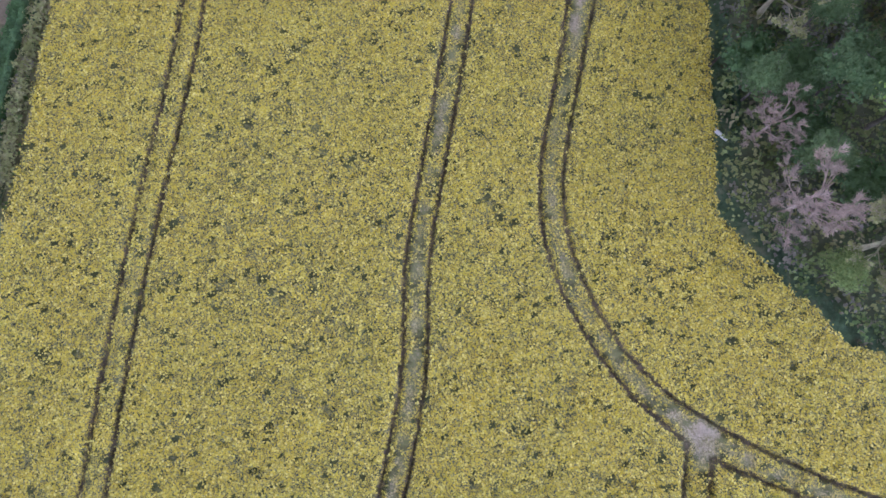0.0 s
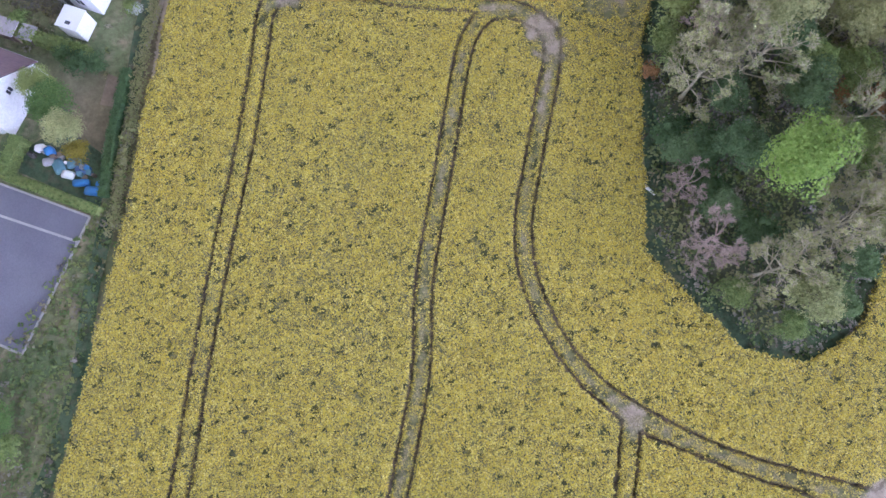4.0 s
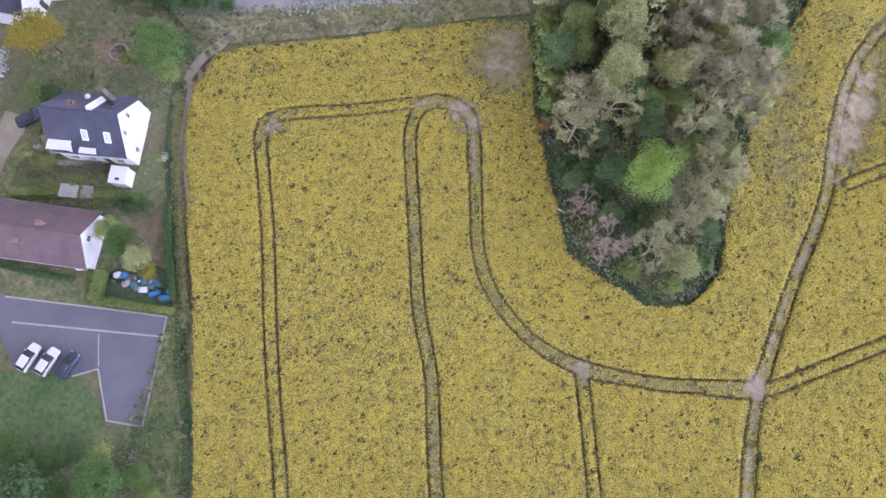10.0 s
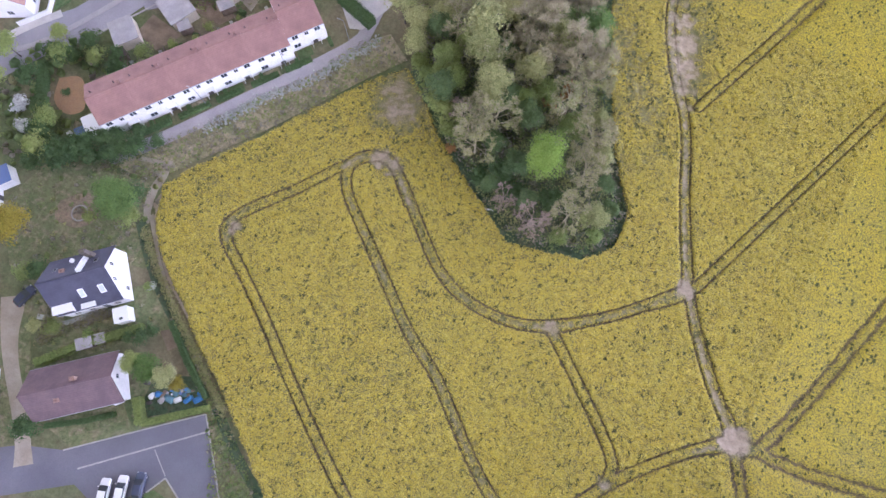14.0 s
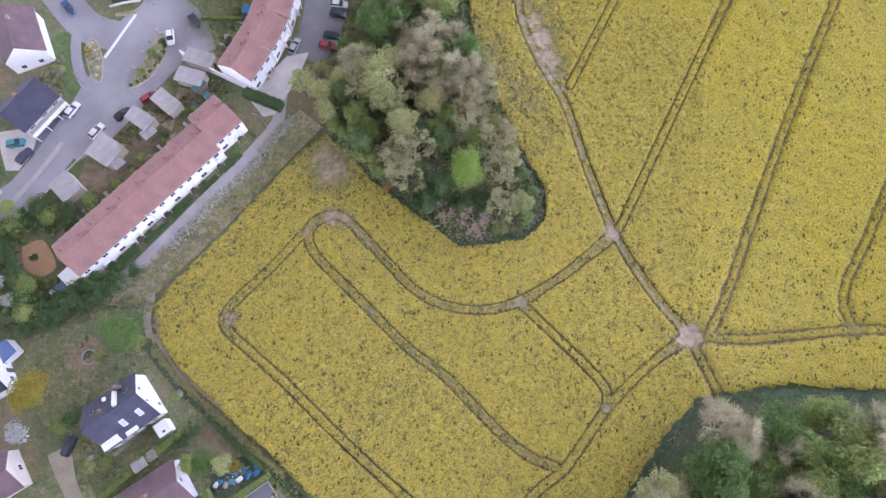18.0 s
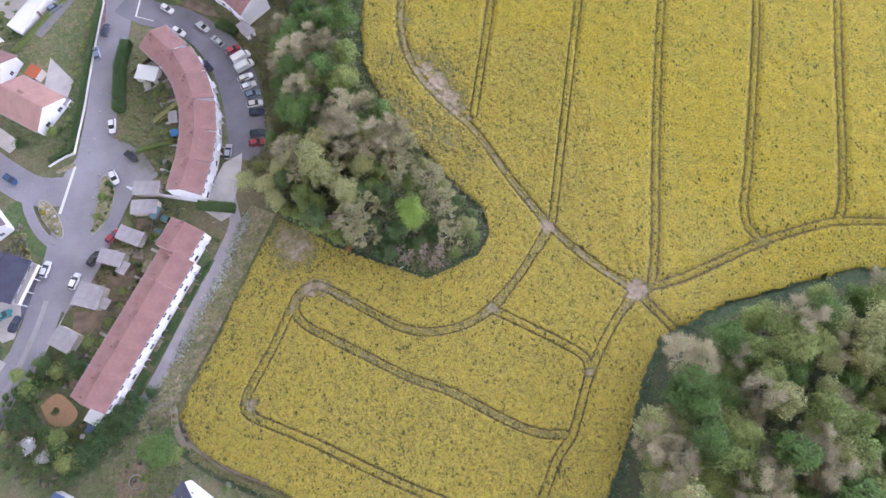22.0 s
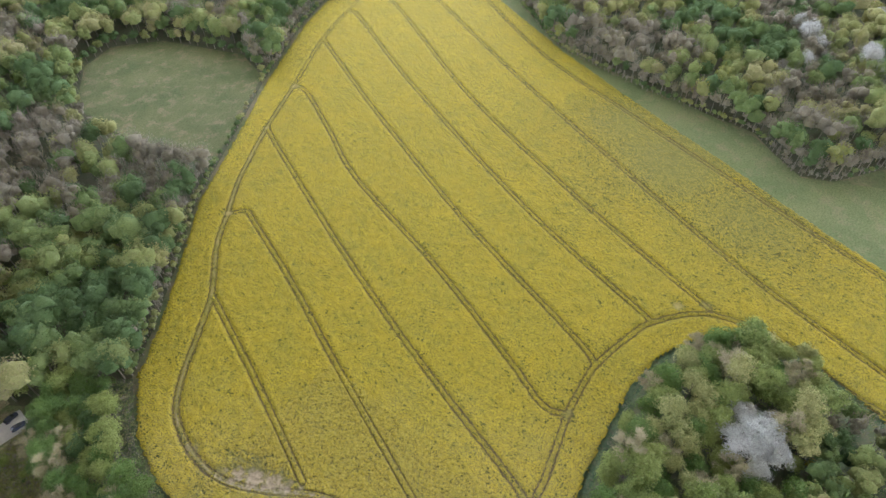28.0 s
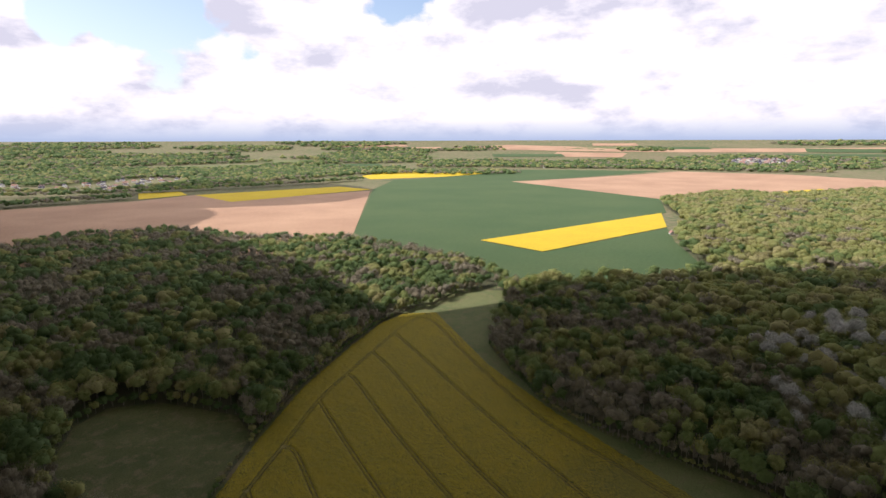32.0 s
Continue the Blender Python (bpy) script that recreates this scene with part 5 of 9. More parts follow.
for key, x, y, s in (("shrub", -33, 21, 1.2), ("shrub", -30.4, 18.6, 1.3), ("green_b", -28.8, 20.6, 0.6), ("shrub", -27, 16.2, 1.3), ("shrub", -24.4, 14.2, 1.2), ("green_b", -25.8, 18, 0.55), ("shrub", -22, 12.2, 1.0), ("shrub", -20.4, 11.4, 0.9),
                     ("shrub_rust", -19.8, 8.8, 0.7), ("shrub_rust", -4.6, 29.4, 1.5), ("shrub_rust", -7.6, 26.6, 1.2), ("shrub_ivy", -12, 6.4, 1.2), ("shrub_ivy", -9, 8.4, 1.5), ("shrub_ivy", -4.4, 6.2, 1.3), ("shrub_ivy", 1.6, 8.4, 1.4)):
    plant(key, x, y, s)
for i, (x, y) in enumerate(scatter(COPSE, 4.7, 26)):
    rim = 18 < y < 60 and x > 2.2 - 0.55 * (y - 24)
    if min(math.hypot(x - q[1], y - q[2]) for q in PLACED) > (3.0 if 16 < y < 30 else 3.4) and math.hypot(x + 2.7, y - 12.4) > 6.5:
        key = random.choice(["ivy_fine", "bare_fine", "ivy_fine", "green_fine", "ivy_fine"] if y < 16 else ["bare_fine", "bare_fine_b", "olive_fine", "ivy_fine", "ivy_fine", "green_fine", "bare_fine"] if y < 30 else ["bare_a", "bare_b", "mid", "ivy", "olive_a", "mid", "green_b"] if y < 45 else ["mid", "green_b", "mid", "ivy", "bare_b", "mid", "green_a"])
        plant(key, x, y, random.uniform(0.8, 1.15) * (0.78 if rim else 0.65 if y < 16 else 1.0))

# ---- roads, paths and open ground of the village ----
def tiles(name, a, b, course=0.33, rough=0.85):
    """Roof covering: courses across the slope, each tile a little different, moss and stains."""
    k = Nodes(name)
    v = k.obj()
    w = k.n.new("ShaderNodeTexWave")
    w.wave_type, w.bands_direction, w.wave_profile = "BANDS", "Y", "SAW"
    k.put(w.inputs["Vector"], v)
    w.inputs["Scale"].default_value = 0.314 / course
    cell = k.voronoi(k.scaled(v, (3.0, 3.4, 3.4)), 1.0, "Color")
    c = k.mix(k.ramp(k.noise(v, 0.35, 5, 0.6), [(0.35, 0.0), (0.65, 1.0)]), a, b)
    c = k.mix(0.22, c, k.ramp(cell, [(0.1, 0.5), (0.9, 1.0)]), "MULTIPLY")
    c = k.mix(0.35, c, k.ramp(w.outputs["Fac"], [(0.0, 0.55), (0.25, 1.0)]), "MULTIPLY")
    k.bump(w.outputs["Fac"], 0.5, 0.04)
    return k.done(c, rough, 0, 0.25)


def glass_mat():
    k = Nodes("window_glass")
    return k.done(k.mix(k.rnd(), (0.03, 0.035, 0.045), (0.07, 0.08, 0.09)), 0.08, 0, 0.5)


M.update(
    tile_pink=tiles("pink_clay_tiles", (0.305, 0.175, 0.155), (0.245, 0.14, 0.125)),
    tile_salmon=tiles("salmon_clay_tiles", (0.42, 0.255, 0.21), (0.36, 0.215, 0.18)),
    tile_brown=tiles("brown_tiles", (0.17, 0.115, 0.12), (0.12, 0.085, 0.095)),
    slate=tiles("dark_slate", (0.065, 0.065, 0.095), (0.045, 0.045, 0.07), 0.25, 0.6),
    felt=mottled("grey_roof_sheet", (0.36, 0.34, 0.35), (0.46, 0.43, 0.44), 0.6, 6.0, world=False),
    glass=glass_mat(),
    trim=plain("white_trim", (0.75, 0.75, 0.76), 0.5),
    door_dark=plain("dark_door", (0.08, 0.07, 0.065), 0.5),
    zinc=plain("zinc_gutter", (0.36, 0.37, 0.40), 0.45, 0.7),
    chimney=mottled("chimney_brick", (0.30, 0.19, 0.15), (0.36, 0.25, 0.21), 1.0, 8.0, world=False),
    kerb=mottled("kerb_stone", (0.40, 0.38, 0.37), (0.50, 0.47, 0.45), 0.6, 6.0),
    wood=mottled("weathered_wood", (0.22, 0.17, 0.13), (0.30, 0.24, 0.19), 0.8, 9.0, world=False),
    orange=mottled("orange_soil", (0.46, 0.28, 0.16), (0.40, 0.26, 0.16), 0.6, 5.0),
    tarp_blue=plain("blue_tarpaulin", (0.05, 0.18, 0.42), 0.5),
    # pale blue pane colour: the sky's reflection painted in, no blind
    sky_pane=plain("painted_sky_pane", (0.42, 0.46, 0.55), 0.4),
    sheet_blue=plain("faded_blue_sheet", (0.10, 0.15, 0.31), 0.5),
    tarp_teal=plain("teal_tarpaulin", (0.10, 0.20, 0.24), 0.6),
    metal=plain("painted_metal", (0.30, 0.31, 0.33), 0.5, 0.6),
    clay=plain("orange_awning", (0.45, 0.13, 0.06), 0.7),
    tyre=plain("tyre_rubber", (0.02, 0.02, 0.022), 0.85),
    rim=plain("wheel_rim", (0.42, 0.42, 0.44), 0.35, 0.9),
    lamp_red=plain("tail_light", (0.35, 0.02, 0.02), 0.3),
    lamp_clear=plain("head_light", (0.7, 0.7, 0.72), 0.15),
)

ROAD = [(-140, -75), (-118, -35), (-105, -11), (-99.5, -4), (-93.5, 11), (-88.5, 28), (-83.5, 42), (-80, 58), (-77.5, 75), (-74.5, 93), (-76.2, 108),
        (-81.4, 131), (-85.8, 146), (-90.4, 158), (-96, 170.5), (-106, 191.4), (-116.5, 208.5), (-126, 228.6), (-134.5, 252.4), (-147.2, 288.6), (-159.5, 320), (-172, 360)]
ribbon("road", ROAD, [8.4] * 9 + [9, 8.0, 7.0, 6.8, 6.4, 6, 5.5, 5.5, 5.5, 5.5, 5.5, 5.5], 0.05, M["asphalt"], "grey asphalt village street", "road", 0.1)
sheet("road", [(-90, 42), (-84, 50), (-76.5, 50), (-70, 45.5), (-66, 37.5), (-72.5, 33.5), (-77, 25), (-80.5, 17), (-85.5, 9), (-90, 5), (-96, 10), (-92, 28)],
      0.062, M["asphalt"], "widened asphalt forecourt of the street", "road", 0.1)
ribbon("road", [(-87, 37), (-97, 38.5), (-105, 44.5), (-114, 53), (-130, 66)], 8.0, 0.056, M["asphalt"], "grey asphalt side street", "road", 0.1)
ribbon("road", [(-90.6, 20.4), (-93.2, 23.4), (-96.4, 27.4), (-98.9, 33.2), (-99.5, 37.5), (-99, 41)], 2.4, 0.07, M["asphalt"], "narrow asphalt footway round a lawn", "pavement", 0.1)
ribbon("road", [(-73, 93), (-66, 87.5), (-57, 83.5), (-49, 75), (-44.5, 66), (-42.6, 55), (-42.6, 44), (-44.5, 38.5)], [9, 8, 8, 9.5, 10.5, 10.5, 10, 8], 0.058,
       M["asphalt_mid"], "curved asphalt street with parking bays", "road", 0.1)
ribbon("pavement", [(-136, -78), (-123, -37), (-110, -12), (-104.6, -4)], 1.7, 0.13, M["paving"], "pale concrete footway along the street", "pavement", 0.16)
ribbon("pavement", [(-107.5, -15.2), (-103, -9.8), (-96.8, 2.7), (-94.6, 9)], 1.2, 0.12, M["path_grey"], "pale pavement along the street", "pavement", 0.14)
ribbon("kerb", [(-100.6, -12), (-94.6, -3), (-89, 7), (-86.6, 11)], 0.3, 0.14, M["kerb"], "pale stone kerb of the street", "kerb", 0.16)
ribbon("path", [(-46, 39), (-48.4, 30), (-47.4, 21.6), (-50.4, 15), (-54, 9), (-60.8, -2), (-70, -16.4), (-76.6, -25)], 2.9, 0.06, M["path_grey"], "narrow asphalt path behind the terrace", "path", 0.1)
sheet("path", [(-56, 26.5), (-49, 38), (-44, 40), (-45, 34), (-48.5, 23), (-51, 22)], 0.075, M["paving"], "pale paved yard at the end of the terrace", "pavement", 0.1)
ribbon("road", [(-78, 116), (-70, 119.5), (-62, 121.5), (-54, 121.5)], [9, 7.5, 7, 5.5], 0.064, M["asphalt"], "short asphalt street stub", "road", 0.1)
ribbon("drive", [(-60.5, 125), (-55, 127.3), (-46, 126), (-34, 122.8), (-22, 122.5)], [4, 4.5, 5, 6.5, 8.5], 0.08, M["paving"], "pale concrete drive to the house", "drive", 0.1)
sheet("drive", [(-71, 141.5), (-64.8, 139), (-63.8, 125.5), (-69.6, 126.2)], 0.082, M["paving"], "pale concrete drive", "drive", 0.1)
ribbon("pavement", [(-150.5, 286), (-138, 249.5), (-129.6, 223), (-119.8, 203), (-109.8, 186.6), (-100.8, 168.6), (-95, 156), (-90.2, 142), (-85.9, 128), (-81.6, 111), (-79.2, 95), (-79.5, 84)], [2.2, 2.4, 2.4, 2.4, 2.6, 2.6, 2.6, 2.6, 2.6, 2.8, 3.2, 2.0], 0.12, M["brick_red"],
       "dark red surfaced pavement with a kerb", "pavement", 0.16)
ribbon("worn_verge", [(-139.6, 292), (-127.2, 252.5), (-118.3, 227.6), (-108.2, 209.4), (-98.0, 192.8), (-87.0, 175.5), (-80.6, 163)], [2.4, 2.6, 2.8, 2.6, 3.2, 3.6, 2.4], 0.09, M["verge"], "worn strip of tan earth between meadow and pavement", "verge", 0.05)
ribbon("pavement", [(-142.2, 290), (-129.8, 251), (-121, 226), (-111.2, 207.4), (-101.2, 190.8), (-91, 172.5), (-85.4, 160.5), (-81.2, 147), (-78, 134), (-76.9, 128)], [1.6, 2, 2.2, 2.6, 3, 3.6, 4, 3.0, 2.2, 1.6], 0.12, M["brick_red"], "dark red surfaced pavement beside the street", "pavement", 0.16)
PARKING = [(-33, -55), (-22, -66.5), (-26, -70), (-33, -67), (-34.5, -70.5), (-41, -76.5), (-46, -75.5), (-53, -81), (-62, -88), (-68, -82), (-58, -75), (-51, -72)]
sheet("car_park", PARKING, 0.05, M["asphalt_dark"], "smooth dark grey asphalt car park", "car park", 0.1)
ribbon("kerb", [(-51, -72), (-45, -66.3), (-39, -60.6), (-33, -55)], 0.25, 0.13, M["kerb"], "pale stone kerb of the car park", "kerb", 0.15)
ribbon("kerb", [(-33, -55), (-29.3, -58.8), (-25.6, -62.7), (-22, -66.5)], 0.25, 0.13, M["kerb"], "pale stone kerb of the car park", "kerb", 0.15)
ribbon("kerb", [(-22, -66.5), (-26, -70)], 0.25, 0.13, M["kerb"], "pale stone kerb of the car park", "kerb", 0.15)
ribbon("kerb", [(-26, -70), (-29.5, -68.5), (-33, -67)], 0.25, 0.13, M["kerb"], "pale stone kerb of the car park", "kerb", 0.15)
ribbon("kerb", [(-33, -67), (-34.5, -70.5)], 0.25, 0.13, M["kerb"], "pale stone kerb of the car park", "kerb", 0.15)
ribbon("parking_line", [(-47, -73.2), (-39, -65.2), (-30.8, -57)], 0.28, 0.058, M["kerb"], "pale drain line across the asphalt", "road marking", 0.02)
ribbon("parking_line", [(-37.3, -64.2), (-33.2, -66.8)], 0.18, 0.058, M["kerb"], "pale joint line in the asphalt", "road marking", 0.02)
ribbon("road_marking", [(-87.1, 43.8), (-91.2, 31.2)], 0.7, 0.075, M["line"], "broad white painted stop line", "road marking", 0.02)
ribbon("road_marking", [(-69.8, 87), (-68.2, 93)], 0.5, 0.075, M["line"], "white painted line at the junction", "road marking", 0.02)
ribbon("road_marking", [(-69.6, 87), (-64.8, 84.7)], 0.2, 0.075, M["line"], "thin white painted line", "road marking", 0.02)
for poly, why in (([(-79.1, 40.3), (-77.6, 37.1), (-77.3, 33.8), (-78.6, 28.9), (-80.9, 25.6), (-83.3, 24.1), (-82.8, 28.1), (-81.7, 32.5), (-81.0, 36.9), (-80.4, 39.6)], "grassy traffic island with clipped shrubs"),
                  ([(-96.1, 36.0), (-94.0, 35.0), (-91.6, 30.8), (-90.3, 26.6), (-90.6, 24.5), (-92.6, 25.9), (-95.0, 29.5), (-96.5, 33.2)], "grassy traffic island with stones"),
                  ([(-91.9, 43.1), (-89.8, 44.2), (-87.2, 44.7), (-86.8, 44.0), (-89.1, 43.1), (-91.5, 42.5)], "narrow planted traffic island")):
    rim = [tuple(q) for q in smooth_line(poly + poly[:1], 0.8)[:-1]]
    sheet("kerb", rim, 0.16, M["kerb"], "pale kerb round a traffic island", "kerb", 0.16)
    mx, my = sum(q[0] for q in rim) / len(rim), sum(q[1] for q in rim) / len(rim)
    sheet("traffic_island", [(mx + (x - mx) * 0.93, my + (y - my) * 0.93) for x, y in rim], 0.2, M["verge"], why, "traffic island", 0.05)
sheet("yard", [(-80, -64), (-76, -57), (-71.8, -52.5), (-67.3, -54.5), (-68.2, -59.6), (-64.6, -64.1), (-58, -72.5), (-63, -79), (-70, -80)], 0.045, M["rough_lawn"],
      "rough garden ground beside the drive", "garden", 0.08)
ribbon("drive", [(-75.6, -55.2), (-74, -57.6), (-71.8, -61), (-68.4, -64.8), (-64.6, -68.2), (-61, -71.4), (-57.6, -74.8), (-55.4, -77.4)], [4.6, 4.2, 3.2, 2.7, 2.6, 2.6, 2.7, 3.4], 0.075, M["gravel"], "worn tan gravel drive between the houses", "drive", 0.1)
ribbon("path", [(-62.8, -30.2), (-60.9, -32.2), (-58.2, -34.8), (-55.6, -37.2), (-52.6, -39.6), (-49.4, -42)], [0.9, 0.7, 0.6, 0.6, 0.55, 0.4], 0.1, M["gravel"], "thin pale trodden path along the crop", "path", 0.05)
ribbon("path", [(-66, -19.5), (-65.4, -23), (-65.4, -26), (-64.2, -29.5), (-62.6, -32)], [1.0, 1.7, 1.7, 1.5, 0.9], 0.05, M["gravel"],
       "worn pale dirt path along the crop", "path", 0.08)
ribbon("path", [(-66, -20.5), (-70, -21.5), (-74, -23.5), (-79, -26)], 0.9, 0.05, M["gravel"], "worn dirt path to the terrace", "path", 0.08)
sheet("verge", [(-82, -30), (-67, -24), (-63.5, -20), (-54, -6), (-48, 4), (-42, 14), (-37, 21.5), (-43, 25), (-47, 20.5), (-53.6, 7.5), (-61, -3.2), (-71, -18.3)], 0.03,
      M["verge"], "rough dry grass bank between path and crop", "verge", 0.06)
sheet("verge", [(-35, 24), (-40, 30), (-44, 36), (-37, 40), (-36.4, 55), (-37, 66), (-42, 75), (-44, 80), (-31, 76), (-24, 92), (-22, 110), (-21, 122), (-30, 118),
                (-46, 120), (-50, 108), (-38, 98), (-28, 80), (-26, 62), (-31, 46), (-33, 34)], 0.03, M["verge"], "rough sloping grass bank beside the street", "verge", 0.06)
sheet("lawn", [(-42.4, -78.6), (-38.6, -74.6), (-33.6, -69.6), (-27.4, -69.6), (-23.6, -74.4), (-26, -84), (-33, -88)], 0.035, M["fresh"], "dark green lawn below the car park", "lawn", 0.06)
EDGE = [(-10, 4.1), (-2, -0.9), (5, 0.9), (11.4, 2.9), (14.8, 7.2), (13.8, 14), (7.2, 23.2), (-0.8, 37.8), (-6.8, 50), (-9.8, 61), (-8.8, 73)]
# dark green of its own, deepened by tree shade taken into the colour
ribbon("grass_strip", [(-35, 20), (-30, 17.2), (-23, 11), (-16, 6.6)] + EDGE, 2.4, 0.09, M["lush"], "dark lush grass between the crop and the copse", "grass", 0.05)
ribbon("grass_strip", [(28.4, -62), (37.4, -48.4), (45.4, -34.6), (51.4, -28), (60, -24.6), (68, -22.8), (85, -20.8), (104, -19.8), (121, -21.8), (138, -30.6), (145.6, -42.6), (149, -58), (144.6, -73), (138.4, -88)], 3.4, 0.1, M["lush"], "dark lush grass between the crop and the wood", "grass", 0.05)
ribbon("grass_strip", [(-64, -32), (-61.4, -34.4), (-57.2, -38), (-52, -41.6), (-47, -44.4), (-43.4, -46.4)], 1.9, 0.075, M["lush"], "dark overgrown strip beside the crop", "grass", 0.05)
ribbon("path", [(-69.5, -56), (-67.5, -55.3), (-65.2, -55), (-63.4, -53.6), (-61.4, -51), (-59.6, -48.9)], 0.9, 0.07, M["rubble"], "curved grey garden path", "path", 0.05)
sheet("garden_bed", [tuple(q) for q in smooth_line([(-79.6, -36.4), (-76.4, -32.8), (-72.6, -33), (-71.4, -36.4), (-74, -39.4), (-78.4, -39.6), (-79.6, -36.4)], 0.9)[:-1]], 0.062, M["dry"], "bare brown ground round a stone ring", "garden", 0.06)
sheet("garden_bed", [(-48.4, -47.2), (-47.0, -45.9), (-44.0, -47.8), (-45.2, -49.4)], 0.07, M["earth"], "dug vegetable bed", "garden", 0.06)
sheet("garden_bed", [(-43.9, -58.8), (-41.6, -60.4), (-33.6, -53.6), (-38.6, -50.8), (-44.6, -54)], 0.062, M["lush"], "dark uncut grass under the garden clutter", "garden", 0.06)
sheet("garden_bed", [(-54.0, -67.4), (-46.6, -60.6), (-44.2, -62.4), (-51.4, -69.8)], 0.062, M["rough_lawn"], "dry brown garden plot by the car park", "garden", 0.06)
ribbon("grass_strip", [(-32, -53.2), (-25, -57.8), (-17, -62), (-10, -67.4), (-4, -73)], 1.7, 0.06, M["lush"], "dark lush grass along the crop", "grass", 0.05)
ribbon("grass_strip", [(-50, -43.4), (-47.2, -45), (-42.6, -47.2), (-39.2, -49.2), (-35, -51.4), (-32.6, -53)], 0.6, 0.07, M["lawn"], "narrow mown grass strip beside the crop", "grass", 0.05)
sheet("verge", [(-45, -44.5), (-30.5, -53), (-20.5, -60), (-6, -70), (2, -84), (-6, -90), (-22, -70), (-32, -56)], 0.025, M["lawn"], "strip of rough grass along the crop", "verge", 0.05)
sheet("meadow", [(-141, 292), (-128.6, 252), (-119.6, 226), (-109.6, 207), (-99.4, 190), (-88.8, 171.4), (-83.4, 162.4), (-72, 164.5), (-57, 160), (-45, 160), (-64, 188), (-83, 219), (-104, 258), (-103, 300), (-113, 336), (-134, 306)], 0.05, M["meadow"],
      "rough green meadow beside the street", "meadow", 0.06)
ribbon("verge", [(-138, 286), (-127.4, 250), (-118, 225), (-107.8, 206), (-97.6, 189), (-87.4, 170)], [2, 2, 3, 4, 4, 2], 0.075, M["verge"], "worn dry grass along the pavement", "verge", 0.06)
sheet("garden_ground", [(-84, 161), (-80, 150), (-77.6, 137), (-76, 127.4), (-64, 124), (-50, 121), (-24, 114), (-21, 128), (-22, 146), (-30, 156), (-57, 159.5), (-72, 163.5)], 0.028, M["lawn"],
      "rough garden ground round the detached houses", "garden", 0.05)
sheet("garden_ground", [(-133, 214), (-119, 191.5), (-104, 170.5), (-97.5, 158), (-92.4, 146), (-88.2, 132), (-83.2, 112), (-80.8, 103), (-92, 95), (-104, 84), (-112, 70), (-140, 80), (-160, 140), (-150, 205)], 0.026, M["lawn"],
      "patchwork of gardens behind the white houses", "garden", 0.05)
for poly, key, why in (([(-99.9, 148.4), (-92.8, 150.4), (-89.4, 139.5), (-98, 139.7)], "paving", "pale concrete drive beside a white house"),
                       ([(-96.4, 123.4), (-87.4, 129.4), (-85.6, 123), (-93, 117.3)], "asphalt", "grey asphalt parking place by a house"),
                       ([(-119.5, 177.2), (-108.1, 178), (-107.6, 174.6), (-118.6, 173.8)], "gravel", "gravel strip between garden walls"),
                       ([(-104.8, 109), (-96.4, 102.6), (-92, 97.6), (-102.4, 90.6), (-110, 96.5)], "paving", "white paved terrace of the long house"),
                       ([(-92, 97), (-86.6, 100.6), (-84.6, 98), (-95.8, 84.6), (-99.6, 88)], "asphalt", "grey asphalt drive beside the outbuilding"),
                       ([(-93.4, 77.8), (-87.2, 69.4), (-89.3, 63.5), (-95, 69)], "paving", "pale patio beside the bungalow"),
                       ([(-114, 60), (-104, 50.6), (-101, 53), (-111, 63)], "paving", "concrete drive of the bungalow"),
                       ([(-72, 26.4), (-66.9, 26), (-68, 20.9), (-72.5, 21.2)], "earth", "bare garden plot behind the terrace"),
                       ([(-77.4, 19.7), (-70.8, 18.1), (-70.8, 15.4), (-78.6, 18)], "gravel", "gravelled yard behind the terrace"),
                       ([(-82.3, 13.1), (-72.5, 13.2), (-74.7, 9.6), (-80.8, 9.8)], "earth", "bare earth garden behind the terrace"),
                       ([(-88, 5), (-80, 4), (-82.5, -1.5), (-88.5, 0)], "earth", "small kitchen garden behind the terrace"),
                       ([(-110.2, 9.1), (-105, 0.5), (-102.2, 1), (-100.5, 5.3), (-100.7, 8.9), (-104.7, 10.8)], "paving", "pale concrete forecourt of the slate-roofed house"),
                       ([(-110.5, 9), (-104.8, -0.8), (-106.4, -4.7), (-112.6, 8)], "fresh", "green lawn strip beside a white wall"),
                       # shaded pavement before the house, its shade painted as a dark sheet
                       ([(-94, 19), (-92.6, 17), (-95.4, 11.4), (-98.9, 6), (-100.4, 5.4), (-100.6, 9), (-103.4, 10.6), (-100, 12)], "asphalt_dark", "forecourt with painted shade beside the slate-roofed house"),
                       ([(-103.7, 36.2), (-100.8, 36.8), (-100.3, 33), (-97.8, 26.9), (-92.4, 20.6), (-95.4, 20.2), (-100, 23.4), (-103.4, 28.1), (-108.2, 29.9)], "fresh", "bright green lawn along the footway")):
    sheet("plot", poly, 0.048, M[key], why, "garden plot", 0.06)
sheet("meadow", [(397, 296), (375, 318), (400, 322), (470, 345), (505, 288), (420, 218), (352, 163), (312, 126), (287, 104), (280, 62), (266, -4), (248, -30), (262, -60), (290, -110),
                 (195, -112), (207, -76), (218, -45), (236, -3), (256, 48), (283, 112), (321, 185)], 0.04, M["meadow"], "green grass strip between crop and wood", "meadow", 0.06)
sheet("garden_ground", [(-86, -29), (-76, -25.5), (-67, -25.4), (-64.6, -28.4), (-60.6, -34), (-56, -38.8), (-60.4, -40), (-67, -46.4), (-72, -52), (-80, -51), (-89, -42)], 0.04, M["rough_lawn"], "dry brown and green garden ground", "garden", 0.06)
